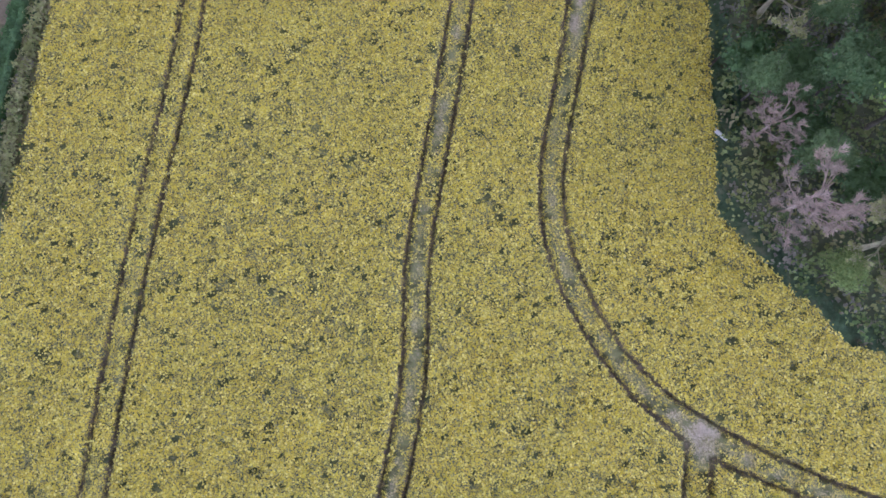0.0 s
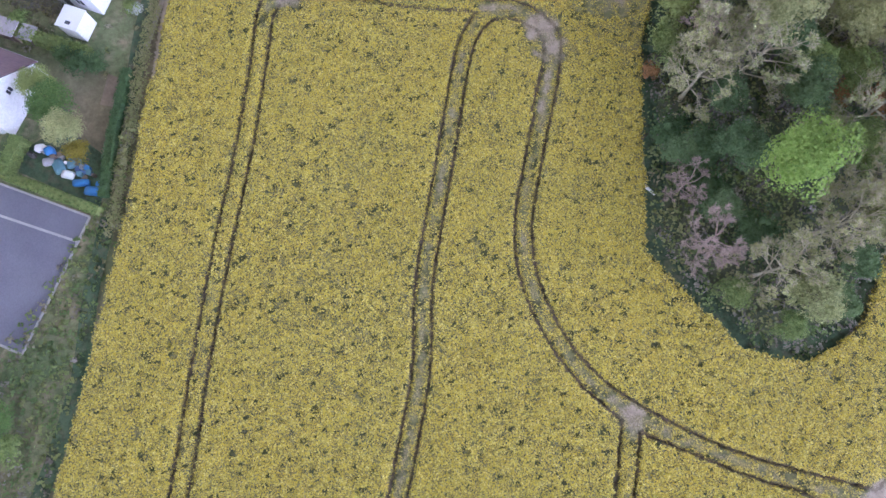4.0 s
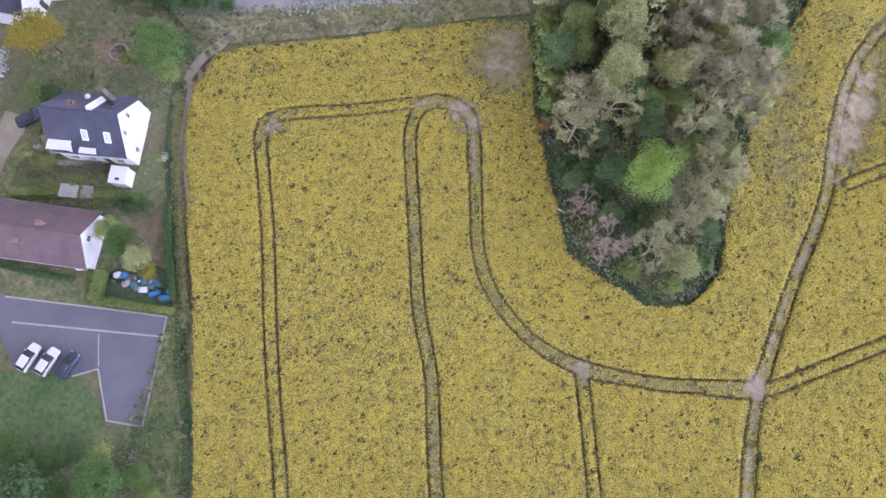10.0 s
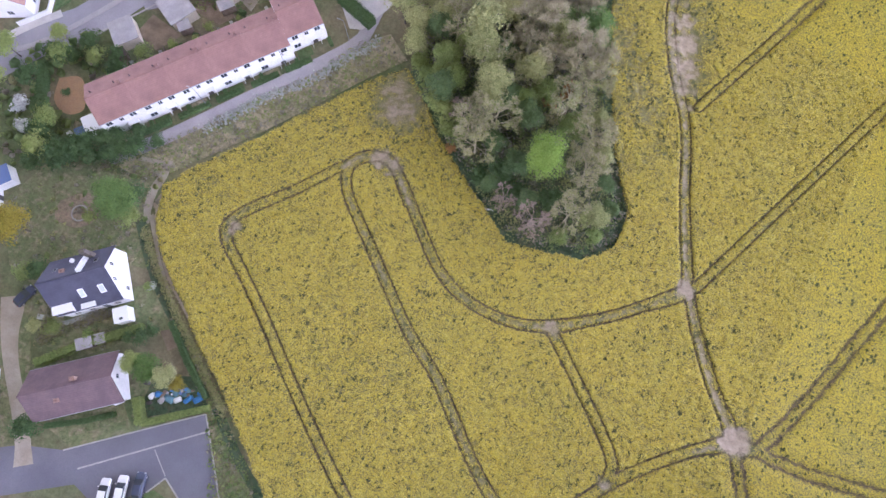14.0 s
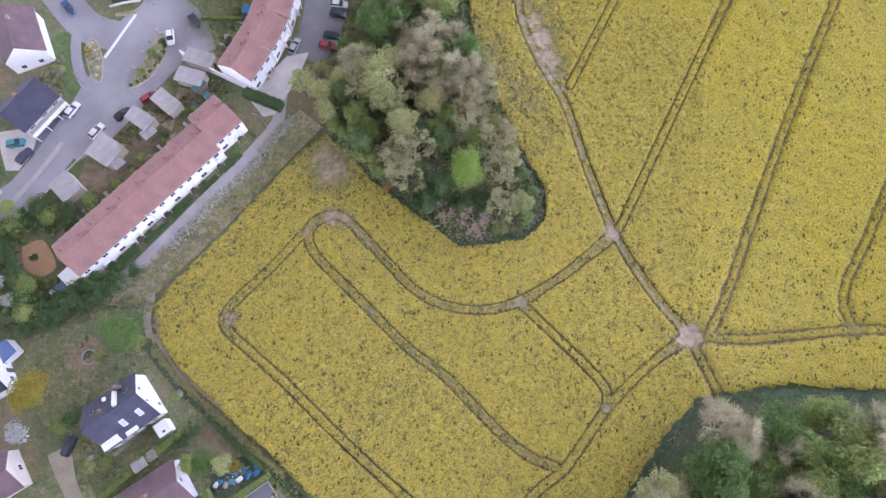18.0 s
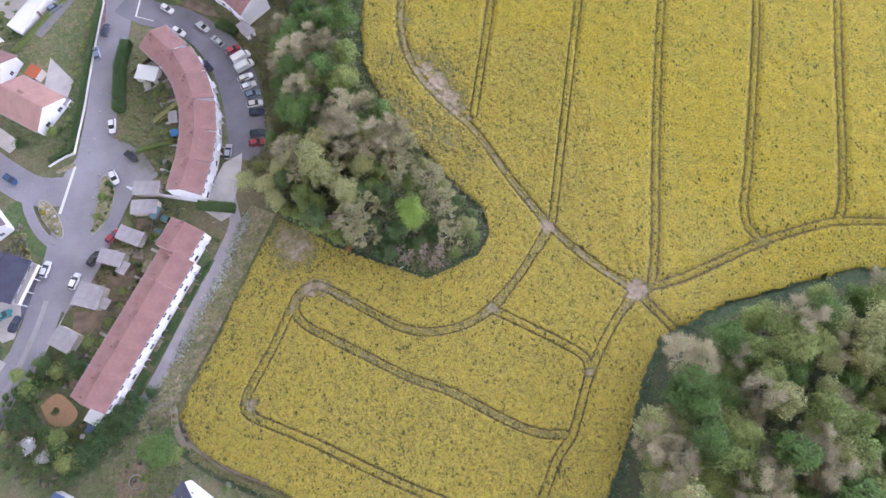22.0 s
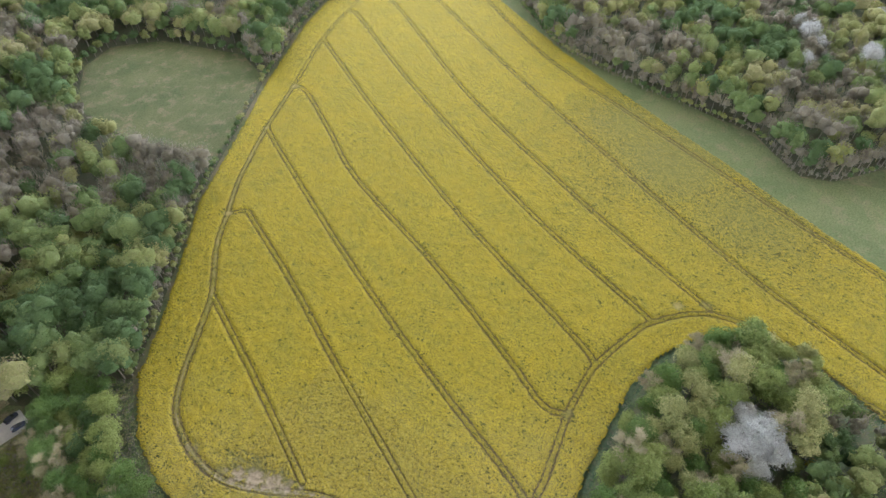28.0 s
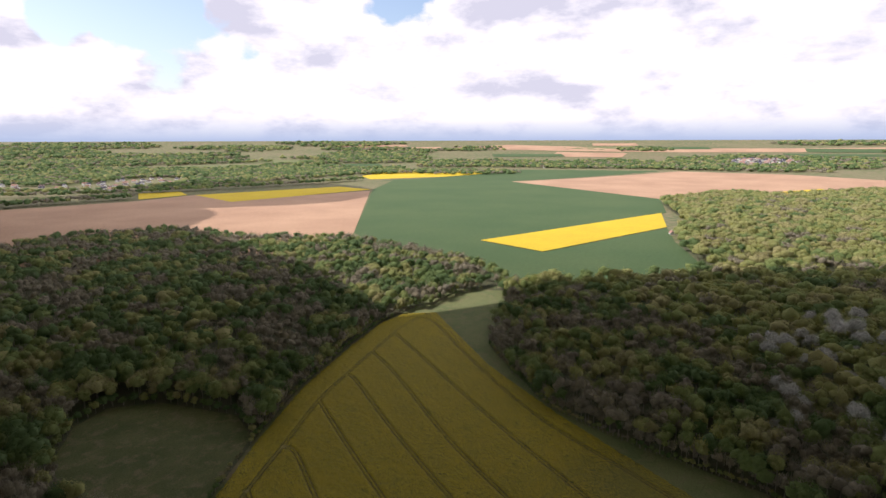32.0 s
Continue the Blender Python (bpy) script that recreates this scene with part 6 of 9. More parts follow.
sheet("garden_bed", [tuple(q) for q in smooth_line([(-95.9, -16), (-92.4, -13.8), (-89.5, -15.8), (-87.4, -19.3), (-89.9, -21.6), (-93.8, -20.3), (-95.9, -16)], 0.7)[:-1]], 0.06, M["orange"], "patch of bare orange soil", "garden", 0.1)
for poly in ([(-73.5, 80), (-62.1, 67.3), (-59.2, 51.7), (-63.6, 35), (-69.8, 39.6), (-75.4, 47.6)], [(-98, 52), (-86.5, 50), (-84, 66), (-80.5, 84), (-80.5, 103), (-90, 96), (-104, 84), (-112, 70)],
             [(-86, 4), (-60, 27), (-66, 26), (-80, 15)], [(-70, -54), (-54, -40), (-47, -46), (-62, -62)], [(-60, -70), (-43, -53), (-36, -58), (-50, -71)]):
    sheet("lawn", poly, 0.035, M["lawn"], "small back gardens with lawn", "lawn", 0.06)

# ---- houses ----
hut_spots = []


def opening(parent, m, w, h, name="window", bars=1):
    """A window or door set in a wall: a proud frame round a recessed pane. m: x along the wall, y outwards, z up; origin at its foot."""
    bm = bmesh.new()
    t = 0.08
    for x0, z0, x1, z1 in ((-w / 2, 0, -w / 2 + t, h), (w / 2 - t, 0, w / 2, h), (-w / 2 + t, 0, w / 2 - t, t), (-w / 2 + t, h - t, w / 2 - t, h)):
        box(bm, x0, 0.004, z0, x1, 0.07, z1, m)
    for i in range(bars):
        x = -w / 2 + w * (i + 1) / (bars + 1)
        box(bm, x - 0.03, 0.006, t, x + 0.03, 0.06, h - t, m)
    ob = part(name, bm, M["trim"], parent)
    bm = bmesh.new()
    box(bm, -w / 2 + 0.05, 0.002, 0.05, w / 2 - 0.05, 0.03, h - 0.05, m)
    part("pane", bm, M["glass"], ob, "dark window glass")
    if name == "window":
        bm = bmesh.new()
        box(bm, -w / 2 - 0.08, 0.003, -0.08, w / 2 + 0.08, 0.13, -0.002, m)
        part("sill", bm, M["trim"], ob)
    return ob


def house_door(parent, m, w=0.95, h=2.1, material="door_dark"):
    bm = bmesh.new()
    box(bm, -w / 2, 0.004, 0, w / 2, 0.06, h, m)
    ob = part("door", bm, M[material], parent, "plain entrance door")
    bm = bmesh.new()
    box(bm, w / 2 - 0.16, 0.06, 1.0, w / 2 - 0.08, 0.10, 1.12, m)
    part("handle", bm, M["zinc"], ob, "metal handle")
    return ob


def wall_spot(L, W, side, u, z):
    """A matrix at u along that wall and z up, with y pointing out."""
    if side == "S":
        return pose(u, -W / 2, z, 0, 0, 180)
    if side == "N":
        return pose(u, W / 2, z, 0, 0, 0)
    if side == "E":
        return pose(L / 2, u, z, 0, 0, -90)
    return pose(-L / 2, u, z, 0, 0, 90)


def house(L, W, eave, ridge, roof, walls, label, windows=(), doors=(), chimneys=(), skylights=(), over=0.35, over_x=0.25, name="house", group=""):
    """A gabled house about the origin, its ridge along x."""
    top = tagged(new(name), label, "house", group)
    bm = bmesh.new()
    prof = [(-W / 2, 0), (W / 2, 0), (W / 2, eave), (0, ridge), (-W / 2, eave)]
    a = [bm.verts.new((-L / 2, y, z)) for y, z in prof]
    b = [bm.verts.new((L / 2, y, z)) for y, z in prof]
    bm.faces.new(a[::-1])
    bm.faces.new(b)
    for i in range(5):
        bm.faces.new((a[i], a[(i + 1) % 5], b[(i + 1) % 5], b[i]))
    bmesh.ops.recalc_face_normals(bm, faces=bm.faces[:])
    part("wall", bm, M[walls], top)
    pitch = math.atan2(ridge - eave, W / 2)
    run = (W / 2 + over) / math.cos(pitch)
    for s in (-1, 1):
        bm = bmesh.new()
        m = pose(0, 0, ridge + 0.02, 0, 0, 0 if s > 0 else 180) @ pose(0, 0, 0, -math.degrees(pitch))
        box(bm, -L / 2 - over_x, 0.0, 0.0, L / 2 + over_x, run, 0.16, m)
        slope = part("roof", bm, M[roof], top)
        bm = bmesh.new()
        g = m @ pose(0, run, 0.02)
        box(bm, -L / 2 - over_x, 0.005, -0.05, L / 2 + over_x, 0.13, 0.08, g)
        part("gutter", bm, M["zinc"], slope, "zinc gutter")
        for sx, sy, sw, sh, ss in skylights:
            if ss == s:
                bm = bmesh.new()
                box(bm, sx - sw / 2, sy, 0.161, sx + sw / 2, sy + sh, 0.23, m)
                sk = part("skylight", bm, M["zinc"], slope, "roof window frame")
                bm = bmesh.new()
                box(bm, sx - sw / 2 + 0.07, sy + 0.07, 0.232, sx + sw / 2 - 0.07, sy + sh - 0.07, 0.245, m)
                bm.faces.ensure_lookup_table()
                part("skylight_pane", bm, M["glass"], top, "glass of the roof window")
    bm = bmesh.new()
    box(bm, -L / 2 - over_x, -0.16, ridge + 0.14, L / 2 + over_x, 0.16, ridge + 0.27)
    part("ridge", bm, M[roof], top)
    for side, u, z, w, h in windows:
        opening(top, wall_spot(L, W, side, u, z), w, h, bars=1 if w < 1.6 else 2)
    for side, u in doors:
        house_door(top, wall_spot(L, W, side, u, 0.05))
    for cx, cy, h in chimneys:
        bm = bmesh.new()
        zc = ridge - abs(cy) * math.tan(pitch)
        box(bm, cx - 0.4, cy - 0.3, zc - 0.3, cx + 0.4, cy + 0.3, zc + h)
        box(bm, cx - 0.47, cy - 0.37, zc + h, cx + 0.47, cy + 0.37, zc + h + 0.1)
        ch = part("chimney", bm, M["chimney"], top, "brick chimney stack")
        bm = bmesh.new()
        bmesh.ops.create_cone(bm, cap_ends=True, segments=10, radius1=0.15, radius2=0.12, depth=0.45, matrix=pose(cx, cy, zc + h + 0.32))
        part("chimney_pot", bm, M["tile_pink"], ch, "clay chimney pot")
    return top


def row_house():
    """One dwelling of a terrace: white front with porch, two storeys of windows, gently pitched tile roof."""
    L, W = 7.7, 8.6
    wins = [("S", -2.5, 0.9, 1.5, 1.2), ("S", 0.0, 3.5, 0.9, 1.1), ("S", -2.4, 3.5, 1.3, 1.2), ("S", 2.3, 3.5, 1.3, 1.2), ("N", -2.2, 3.5, 1.2, 1.2), ("N", 2.2, 3.5, 1.2, 1.2),
            ("N", -2.2, 0.9, 1.5, 1.2)]
    top = house(L, W, 5.3, 7.4, "tile_pink", "render_w", "white rendered terraced house with a pink tile roof", wins, [("S", 1.2), ("N", 1.8)], over=0.3, over_x=-0.004,
                name="terraced_house", group="terraced houses")
    bm = bmesh.new()
    box(bm, 0.3, -W / 2 - 0.9, 2.35, 2.3, -W / 2 - 0.004, 2.47)
    porch = part("porch_roof", bm, M["trim"], top, "thin white porch canopy")
    for x in (0.34, 2.18):
        bm = bmesh.new()
        box(bm, x, -W / 2 - 0.85, 0.0, x + 0.08, -W / 2 - 0.006, 2.346)
        part("porch_cheek", bm, M["render_w"], porch, "white side wall of the porch")
    bm = bmesh.new()
    box(bm, -L / 2 + 0.1, -W / 2 - 0.36, 5.06, L / 2 - 0.1, -W / 2 - 0.25, 5.17)
    part("gutter", bm, M["zinc"], top, "zinc gutter along the eave")
    for x, w in ((-2.4, 1.5), (2.3, 1.5)):
        bm = bmesh.new()
        box(bm, x - w / 2, -W / 2 - 0.12, 4.72, x + w / 2, -W / 2 - 0.08, 4.9)
        part("shutter_box", bm, M["felt"], top, "grey roller shutter box")
    for x in (-2.6, 2.0):
        bm = bmesh.new()
        y, z = 1.4, 7.4 - 1.4 * 2.1 / 4.3
        bmesh.ops.create_cone(bm, cap_ends=True, segments=8, radius1=0.13, radius2=0.13, depth=0.5, matrix=pose(x, y, z + 0.35))
        part("vent", bm, M["tile_brown"], top, "dark roof vent pipe")
    bm = bmesh.new()
    box(bm, 2.6, 0.2, 7.0, 3.2, 0.8, 8.0)
    part("chimney", bm, M["tile_pink"], top, "low rendered chimney")
    return top


ROW = row_house()
row_used = []


def row_at(x, y, turn, label=""):
    m = pose(x, y, 0, 0, 0, turn)
    if row_used:
        ob = copy_thing(ROW, m)
    else:
        ob = ROW
        ob.matrix_basis = m
    row_used.append(ob)
    if label:
        ob["label"] = label
    return ob


# straight terrace along the path
a, b = np.array((-82.2, -18.3)), np.array((-55.8, 19.8))
d = (b - a) / np.linalg.norm(b - a)
turn = math.degrees(math.atan2(d[1], d[0]))
for i in range(6):
    c = a + d * (3.85 + 7.7 * i) + (np.array((-d[1], d[0])) * 1.6 if i == 5 else 0)
    row_at(c[0], c[1], turn)
# curved terrace round the crescent, front on its outer side
arc = smooth_line([(-57.8, 29.2), (-53.9, 42), (-53.2, 54), (-56.2, 65.5), (-62.8, 75.2)], 0.5)
step = [0.0]
for p, q in zip(arc, arc[1:]):
    step.append(step[-1] + float(np.linalg.norm(q - p)))
for i in range(6):
    s = step[-1] * (i + 0.5) / 6
    k = min(int(np.searchsorted(step, s)), len(arc) - 2)
    tx, ty = arc[k + 1] - arc[k - 1]
    row_at(arc[k][0], arc[k][1], math.degrees(math.atan2(ty, tx)), "white rendered house of a curved terrace, pink tile roof").scale = (1.10, 1, 1)
# terrace north of the junction, front towards the street
for i, (x, y, t) in enumerate(((-56.3, 99.8, 153), (-49.4, 95.4, 143), (-43.2, 90.2, 136), (-38.2, 84.2, 126))):
    row_at(x, y, t, "white rendered terraced house with an orange-pink tile roof").scale = (1.10, 1, 1)

M["tile_orange"] = tiles("orange_clay_tiles", (0.34, 0.185, 0.15), (0.28, 0.15, 0.125))


def stand(ob, x, y, turn):
    ob.matrix_basis = pose(x, y, 0, 0, 0, turn)
    return ob


h = stand(house(17.0, 8.4, 4.7, 8.6, "tile_orange", "render_w", "white detached house with an orange tile roof",
                [("S", -6, 0.9, 1.3, 1.3), ("S", -2.5, 0.9, 1.3, 1.3), ("S", 3.5, 0.9, 1.6, 1.3), ("S", 6.8, 0.9, 1.2, 1.3), ("E", 0, 4.4, 1.1, 1.2), ("E", -2, 1, 1.2, 1.2), ("W", 0, 4.4, 1.1, 1.2)],
                [("S", 0.6)], [(7.6, 0.3, 1.1)], [(-5.5, 2.4, 0.8, 1.1, -1), (-1.2, 2.4, 0.8, 1.1, -1), (3.6, 2.4, 0.8, 1.1, -1)]), -39, 131.2, -11)
h = stand(house(9.5, 8.5, 5.0, 8.4, "slate", "render_w", "white house with a dark slate roof above a drive",
                [("E", -2, 3.6, 1.0, 1.2), ("E", 2, 3.6, 1.0, 1.2), ("E", -2.2, 0.9, 1.2, 1.2), ("S", -2, 1, 1.2, 1.2), ("S", 2, 1, 1.2, 1.2)], [("E", 1.6)], [(2, 0.4, 0.8)]), -68.8, 147.4, -73)
h = stand(house(11.2, 9.2, 4.4, 8.8, "slate", "render_w", "white house with steep dark slate roof and white gables",
                [("E", -1.5, 5.0, 0.7, 1.3), ("E", 1.2, 5.4, 0.7, 1.3), ("E", -2.5, 1.0, 0.8, 1.2), ("S", 3.5, 1, 1.2, 1.2), ("S", -3.6, 1, 1.3, 1.2), ("S", -1, 1, 1.0, 1.2), ("N", 2, 1, 1.2, 1.2), ("N", -3, 1, 1.2, 1.2)],
                [("S", 1.4)], [(-1.9, 1.6, 0.5)], [(3.6, 2.4, 0.7, 1.0, 1), (-3.6, 2.6, 0.7, 1.0, 1)]), -63.1, -45.7, 45)
for u, w, hgt in ((-3.9, 3.2, 1.5), (0.2, 2.2, 0.9)):
    bm = bmesh.new()
    m = pose(u, -4.0, 4.0)
    box(bm, -w / 2, -0.9, 0, w / 2, 1.2, hgt, m)
    dorm = part("dormer", bm, M["render_w"], h, "white dormer with a flat top")
    bm = bmesh.new()
    box(bm, -w / 2 - 0.15, -1.1, hgt + 0.004, w / 2 + 0.15, 1.5, hgt + 0.14, m)
    part("dormer_roof", bm, M["trim"], dorm)
    bm = bmesh.new()
    box(bm, -w / 2 + 0.3, -0.95, 0.5, w / 2 - 0.3, -0.9, hgt - 0.25, m)
    part("dormer_window", bm, M["glass"], dorm, "dark dormer window")
slope = pose(1.5, 0, 8.84, -43.7)
bm = bmesh.new()
box(bm, -0.35, 0.2, 0.05, 0.35, 4.6, 0.75, slope)
part("roof_parapet", bm, M["trim"], h, "raised white party wall across the roof slope")
bm = bmesh.new()
box(bm, 2.0, 3.3, 4.6, 2.9, 4.1, 9.0)
part("chimney", bm, M["bark"], h, "tall dark brick chimney")
bm = bmesh.new()
bmesh.ops.create_uvsphere(bm, u_segments=12, v_segments=7, radius=0.45, matrix=pose(-0.4, 3.2, 7.0) @ Matrix.Diagonal((1, 1, 0.6, 1)))
part("satellite_dish", bm, M["trim"], h, "white satellite dish", smooth=True)
for u, v in ((0.2, 5.4), (3.6, 5.5)):
    roof_side = pose(u, 0, 8.84, 43.7)
    bm = bmesh.new()
    box(bm, -0.5, -v + 0.9, 0.06, 0.5, -v + 2.6, 0.16, roof_side)
    frame_part = part("roof_window", bm, M["trim"], h, "white framed roof window")
    # pane carries a painted sky reflection instead of dark glass
    bm = bmesh.new()
    box(bm, -0.38, -v + 1.05, 0.164, 0.38, -v + 2.45, 0.18, roof_side)
    part("pane", bm, M["sky_pane"], frame_part, "roof window pane painted pale as sky reflection")
annex = tagged(new("garden_annex"), "small white annex with a flat pale roof", "shed")
bm = bmesh.new()
box(bm, -1.25, -1.3, 0, 1.25, 1.3, 2.3)
part("wall", bm, M["render_w"], annex)
bm = bmesh.new()
box(bm, -1.35, -1.4, 2.304, 1.35, 1.4, 2.44)
part("roof", bm, M["trim"], annex)
bm = bmesh.new()
box(bm, -0.3, -0.9, 2.444, 0.3, -0.5, 2.5)
part("roof_window", bm, M["glass"], annex, "small dark roof hatch")
stand(annex, -55.2, -47.9, 45)
h = stand(house(15.0, 8.0, 2.8, 6.0, "tile_brown", "render_w", "low white house with a brown tile roof",
                [("E", 0, 3.2, 0.9, 0.9), ("S", -5, 0.9, 1.4, 1.2), ("S", -1.5, 0.9, 1.4, 1.2), ("S", 5, 0.9, 1.4, 1.2), ("N", -4, 0.9, 1.2, 1.2), ("N", 3, 0.9, 1.2, 1.2)], [("S", 1.8)],
                [(1.5, 0.9, 1.0), (-2.2, -1.9, 0.4)]), -54.2, -61.5, 42.5)
h = stand(house(13.5, 11, 3.2, 6.6, "tile_salmon", "render_w", "white bungalow with a salmon tile roof",
                [("E", -2.5, 1, 1.5, 1.3), ("E", 2.5, 1, 1.5, 1.3), ("S", -3, 1, 1.4, 1.2), ("S", 3, 1, 1.4, 1.2), ("N", 0, 1, 1.4, 1.2)], [("N", 3)], [(-1, 1, 0.9)]), -96.8, 62.4, -38)
h = stand(house(10.6, 8.4, 3.9, 6.9, "slate", "render_w", "white house with a dark slate roof and balcony front",
                [("S", -3.6, 0.5, 1.8, 1.5), ("S", 3.4, 0.5, 1.8, 1.5), ("S", -3.4, 2.62, 1.5, 1.0), ("S", 0.2, 2.62, 1.5, 1.0), ("S", 3.6, 2.62, 1.5, 1.0), ("E", 0, 1, 1.4, 1.2)], [("S", 0.2)], [(0, 1, 0.8)]), -102.2, 15.6, 63.4)
bm = bmesh.new()
box(bm, -5.2, -6.1, 2.3, 5.2, -4.204, 2.5)
balcony = part("balcony", bm, M["paving"], h, "pale concrete balcony along the front")
bm = bmesh.new()
for x0, y0, x1, y1 in ((-5.2, -6.1, 5.2, -6.0), (-5.2, -6.0, -5.1, -4.21), (5.1, -6.0, 5.2, -4.21)):
    box(bm, x0, y0, 2.504, x1, y1, 3.4)
part("railing", bm, M["render_w"], balcony, "solid white balcony rail")
for x in (-5.0, -1.7, 1.7, 5.0):
    bm = bmesh.new()
    box(bm, x - 0.12, -6.05, 0.0, x + 0.12, -5.81, 2.296)
    part("column", bm, M["render_w"], balcony, "white column")
for x, y, t, L, W, roof in ((-109.6, 153.2, -68.6, 12.5, 11.6, "slate"), (-101.0, 127.9, -79, 11.6, 11.8, "slate"), (-93.4, 107.2, -46, 11.5, 9.5, "slate"), (-120.6, 170.6, -59, 12, 11, "tile_pink")):
    h = stand(house(L, W, 4.7, 9.3, roof, "render_w", "white two-storey house with a steep " + ("dark slate roof" if roof == "slate" else "pink tile roof"),
                    [("E", -3.2, 0.9, 1.3, 1.3), ("E", 3.0, 0.9, 1.3, 1.3), ("E", -1.8, 3.6, 1.1, 1.2), ("E", 1.8, 3.6, 1.1, 1.2), ("E", 0, 6.3, 0.8, 0.9), ("N", -3, 0.9, 1.4, 1.3), ("N", 2.8, 0.9, 1.4, 1.3),
                     ("S", -2, 0.9, 1.2, 1.2), ("S", 2, 0.9, 1.2, 1.2), ("W", 0, 1, 1.4, 1.3)], [("N", 0.2)], [(1.2, 0.5, 0.7)], [(-1.6, 2.0, 0.8, 1.1, 1), (2.4, 2.0, 0.8, 1.1, 1), (0.6, 2.2, 0.8, 1.1, -1)]), x, y, t)
    for u in (-2.6, 2.6):
        bm = bmesh.new()
        m = pose(u, W / 2 - 1.9, 4.6)
        a = [bm.verts.new(m @ Vector(q)) for q in ((-0.8, 1.3, 0), (0.8, 1.3, 0), (0.8, 1.3, 1.3), (0, 1.3, 2.0), (-0.8, 1.3, 1.3))]
        b = [bm.verts.new(m @ Vector(q)) for q in ((-0.8, -1.4, 0), (0.8, -1.4, 0), (0.8, -1.4, 1.3), (0, -1.4, 2.0), (-0.8, -1.4, 1.3))]
        bm.faces.new(a), bm.faces.new(b[::-1])
        for q in range(5):
            bm.faces.new((a[q], a[(q + 1) % 5], b[(q + 1) % 5], b[q]))
        bmesh.ops.recalc_face_normals(bm, faces=bm.faces[:])
        dorm = part("dormer", bm, M["render_w"], h, "white gabled dormer")
        bm = bmesh.new()
        box(bm, -0.4, 1.3, 0.25, 0.4, 1.34, 1.15, m)
        part("dormer_window", bm, M["glass"], dorm, "dark dormer window")
wing = stand(house(7, 6.0, 2.8, 5.0, "slate", "render_w", "low white wing of a house with a slate roof", [("E", 0, 0.9, 1.2, 1.2)], [("N", 0)]), -114.6, 144.4, -24)
for x, y, r in ((-98.6, 152.6, 2.6),):
    bm = bmesh.new()
    bmesh.ops.create_cone(bm, cap_ends=True, segments=24, radius1=r, radius2=r, depth=1.0, matrix=pose(0, 0, 0.5))
    inner = bmesh.ops.inset_region(bm, faces=[f for f in bm.faces if f.normal.z > 0.9], thickness=0.25)
    for f in bm.faces:
        if f.normal.z > 0.9 and f.calc_area() > 3:
            for v in f.verts:
                v.co.z -= 0.7
    tagged(part("round_terrace", bm, M["render_w"]), "round white-walled terrace beside a house", "terrace").matrix_basis = pose(x, y, 0.04)
h = stand(house(14, 10, 4.2, 7.8, "tile_pink", "render_w", "white house with a pinkish tile roof beyond the meadow", [("S", -3, 1, 1.4, 1.3), ("S", 3, 1, 1.4, 1.3), ("W", 0, 1, 1.4, 1.3)], [("S", 0)], [(2, 0.6, 0.8)]),
          -127, 324, 20)
h = stand(house(12, 9, 4.2, 7.4, "slate", "render_w", "white house with a slate roof beside the upper street", [("S", -3, 1, 1.4, 1.3), ("S", 3, 1, 1.4, 1.3), ("E", 0, 1, 1.4, 1.3)], [("E", 0)], [(2, 0.6, 0.8)]), -152, 262, -70)
for x, y, t, w, d in ((-104.6, 155.2, -68.6, 13, 9), (-95.6, 127.0, -79, 11, 10), (-113.4, 172.4, -59, 11, 8)):
    m = pose(x, y, 0, 0, 0, t)
    sheet("forecourt", [tuple((m @ Vector(q))[:2]) for q in ((-w / 2, -d / 2, 0), (w / 2, -d / 2, 0), (w / 2, d / 2, 0), (-w / 2, d / 2, 0))], 0.052, M["paving"], "white paved forecourt of a house", "forecourt", 0.06)
for poly, key in (([(-101.6, 143.6), (-91.8, 145.6), (-91.2, 143.6), (-100.8, 141.4)], "fresh"), ([(-103.6, 164.8), (-96.6, 161.6), (-97.6, 159.6), (-104.4, 162.4)], "fresh"), ([(-97.6, 136.6), (-89.6, 137.2), (-89.2, 134.2), (-97, 133.8)], "fresh"),
                  ([(-112, 170.6), (-104.6, 172.6), (-105.4, 170), (-110, 168)], "gravel"), ([(-120, 184), (-113.6, 182.4), (-117.6, 188.6), (-122, 192)], "fresh")):
    sheet("plot", poly, 0.062, M[key], "green lawn plot between garden walls" if key == "fresh" else "gravel plot between garden walls", "garden plot", 0.06)
for x, y, t, w, d, roof, why in ((-110.6, 139.4, -68, 5, 3.2, "sheet_blue", "small pool shelter with a blue cover"), (-103.4, 115.4, -46, 4.4, 3.2, "trim", "white garden pavilion with a flat roof"), (-116.8, 160.6, -68, 4, 3, "felt", "grey garden store behind a house"), (-108.6, 84.6, 50, 4.6, 3.4, "trim", "white garden shelter with a flat roof"), (-106.4, 104.6, 40, 3.4, 2.6, "felt", "grey shed at the terrace")):
    hut_spots.append((x, y, t, w, d, roof, why))
sheet("drive", [(-146, 306), (-143.6, 297), (-136, 311), (-138, 320)], 0.05, M["paving"], "pale concrete drive of the upper house", "drive", 0.1)
h = stand(house(8, 6.5, 2.8, 4.4, "slate", "render_w", "low white wing with a slate roof", [("E", 0, 0.9, 1.4, 1.2), ("S", 0, 0.9, 1.4, 1.2)], [("S", 2)]), -99.8, 105.8, -36)
h = stand(house(11, 8, 4.6, 7.4, "slate", "render_w", "white house with a dark slate roof at the field lane",
                [("E", -2, 1, 1.2, 1.2), ("E", 2, 1, 1.2, 1.2), ("N", 0, 1, 1.4, 1.2)], [("E", 0)], [(1, 0.6, 0.7)]), -93.5, -45, 40)
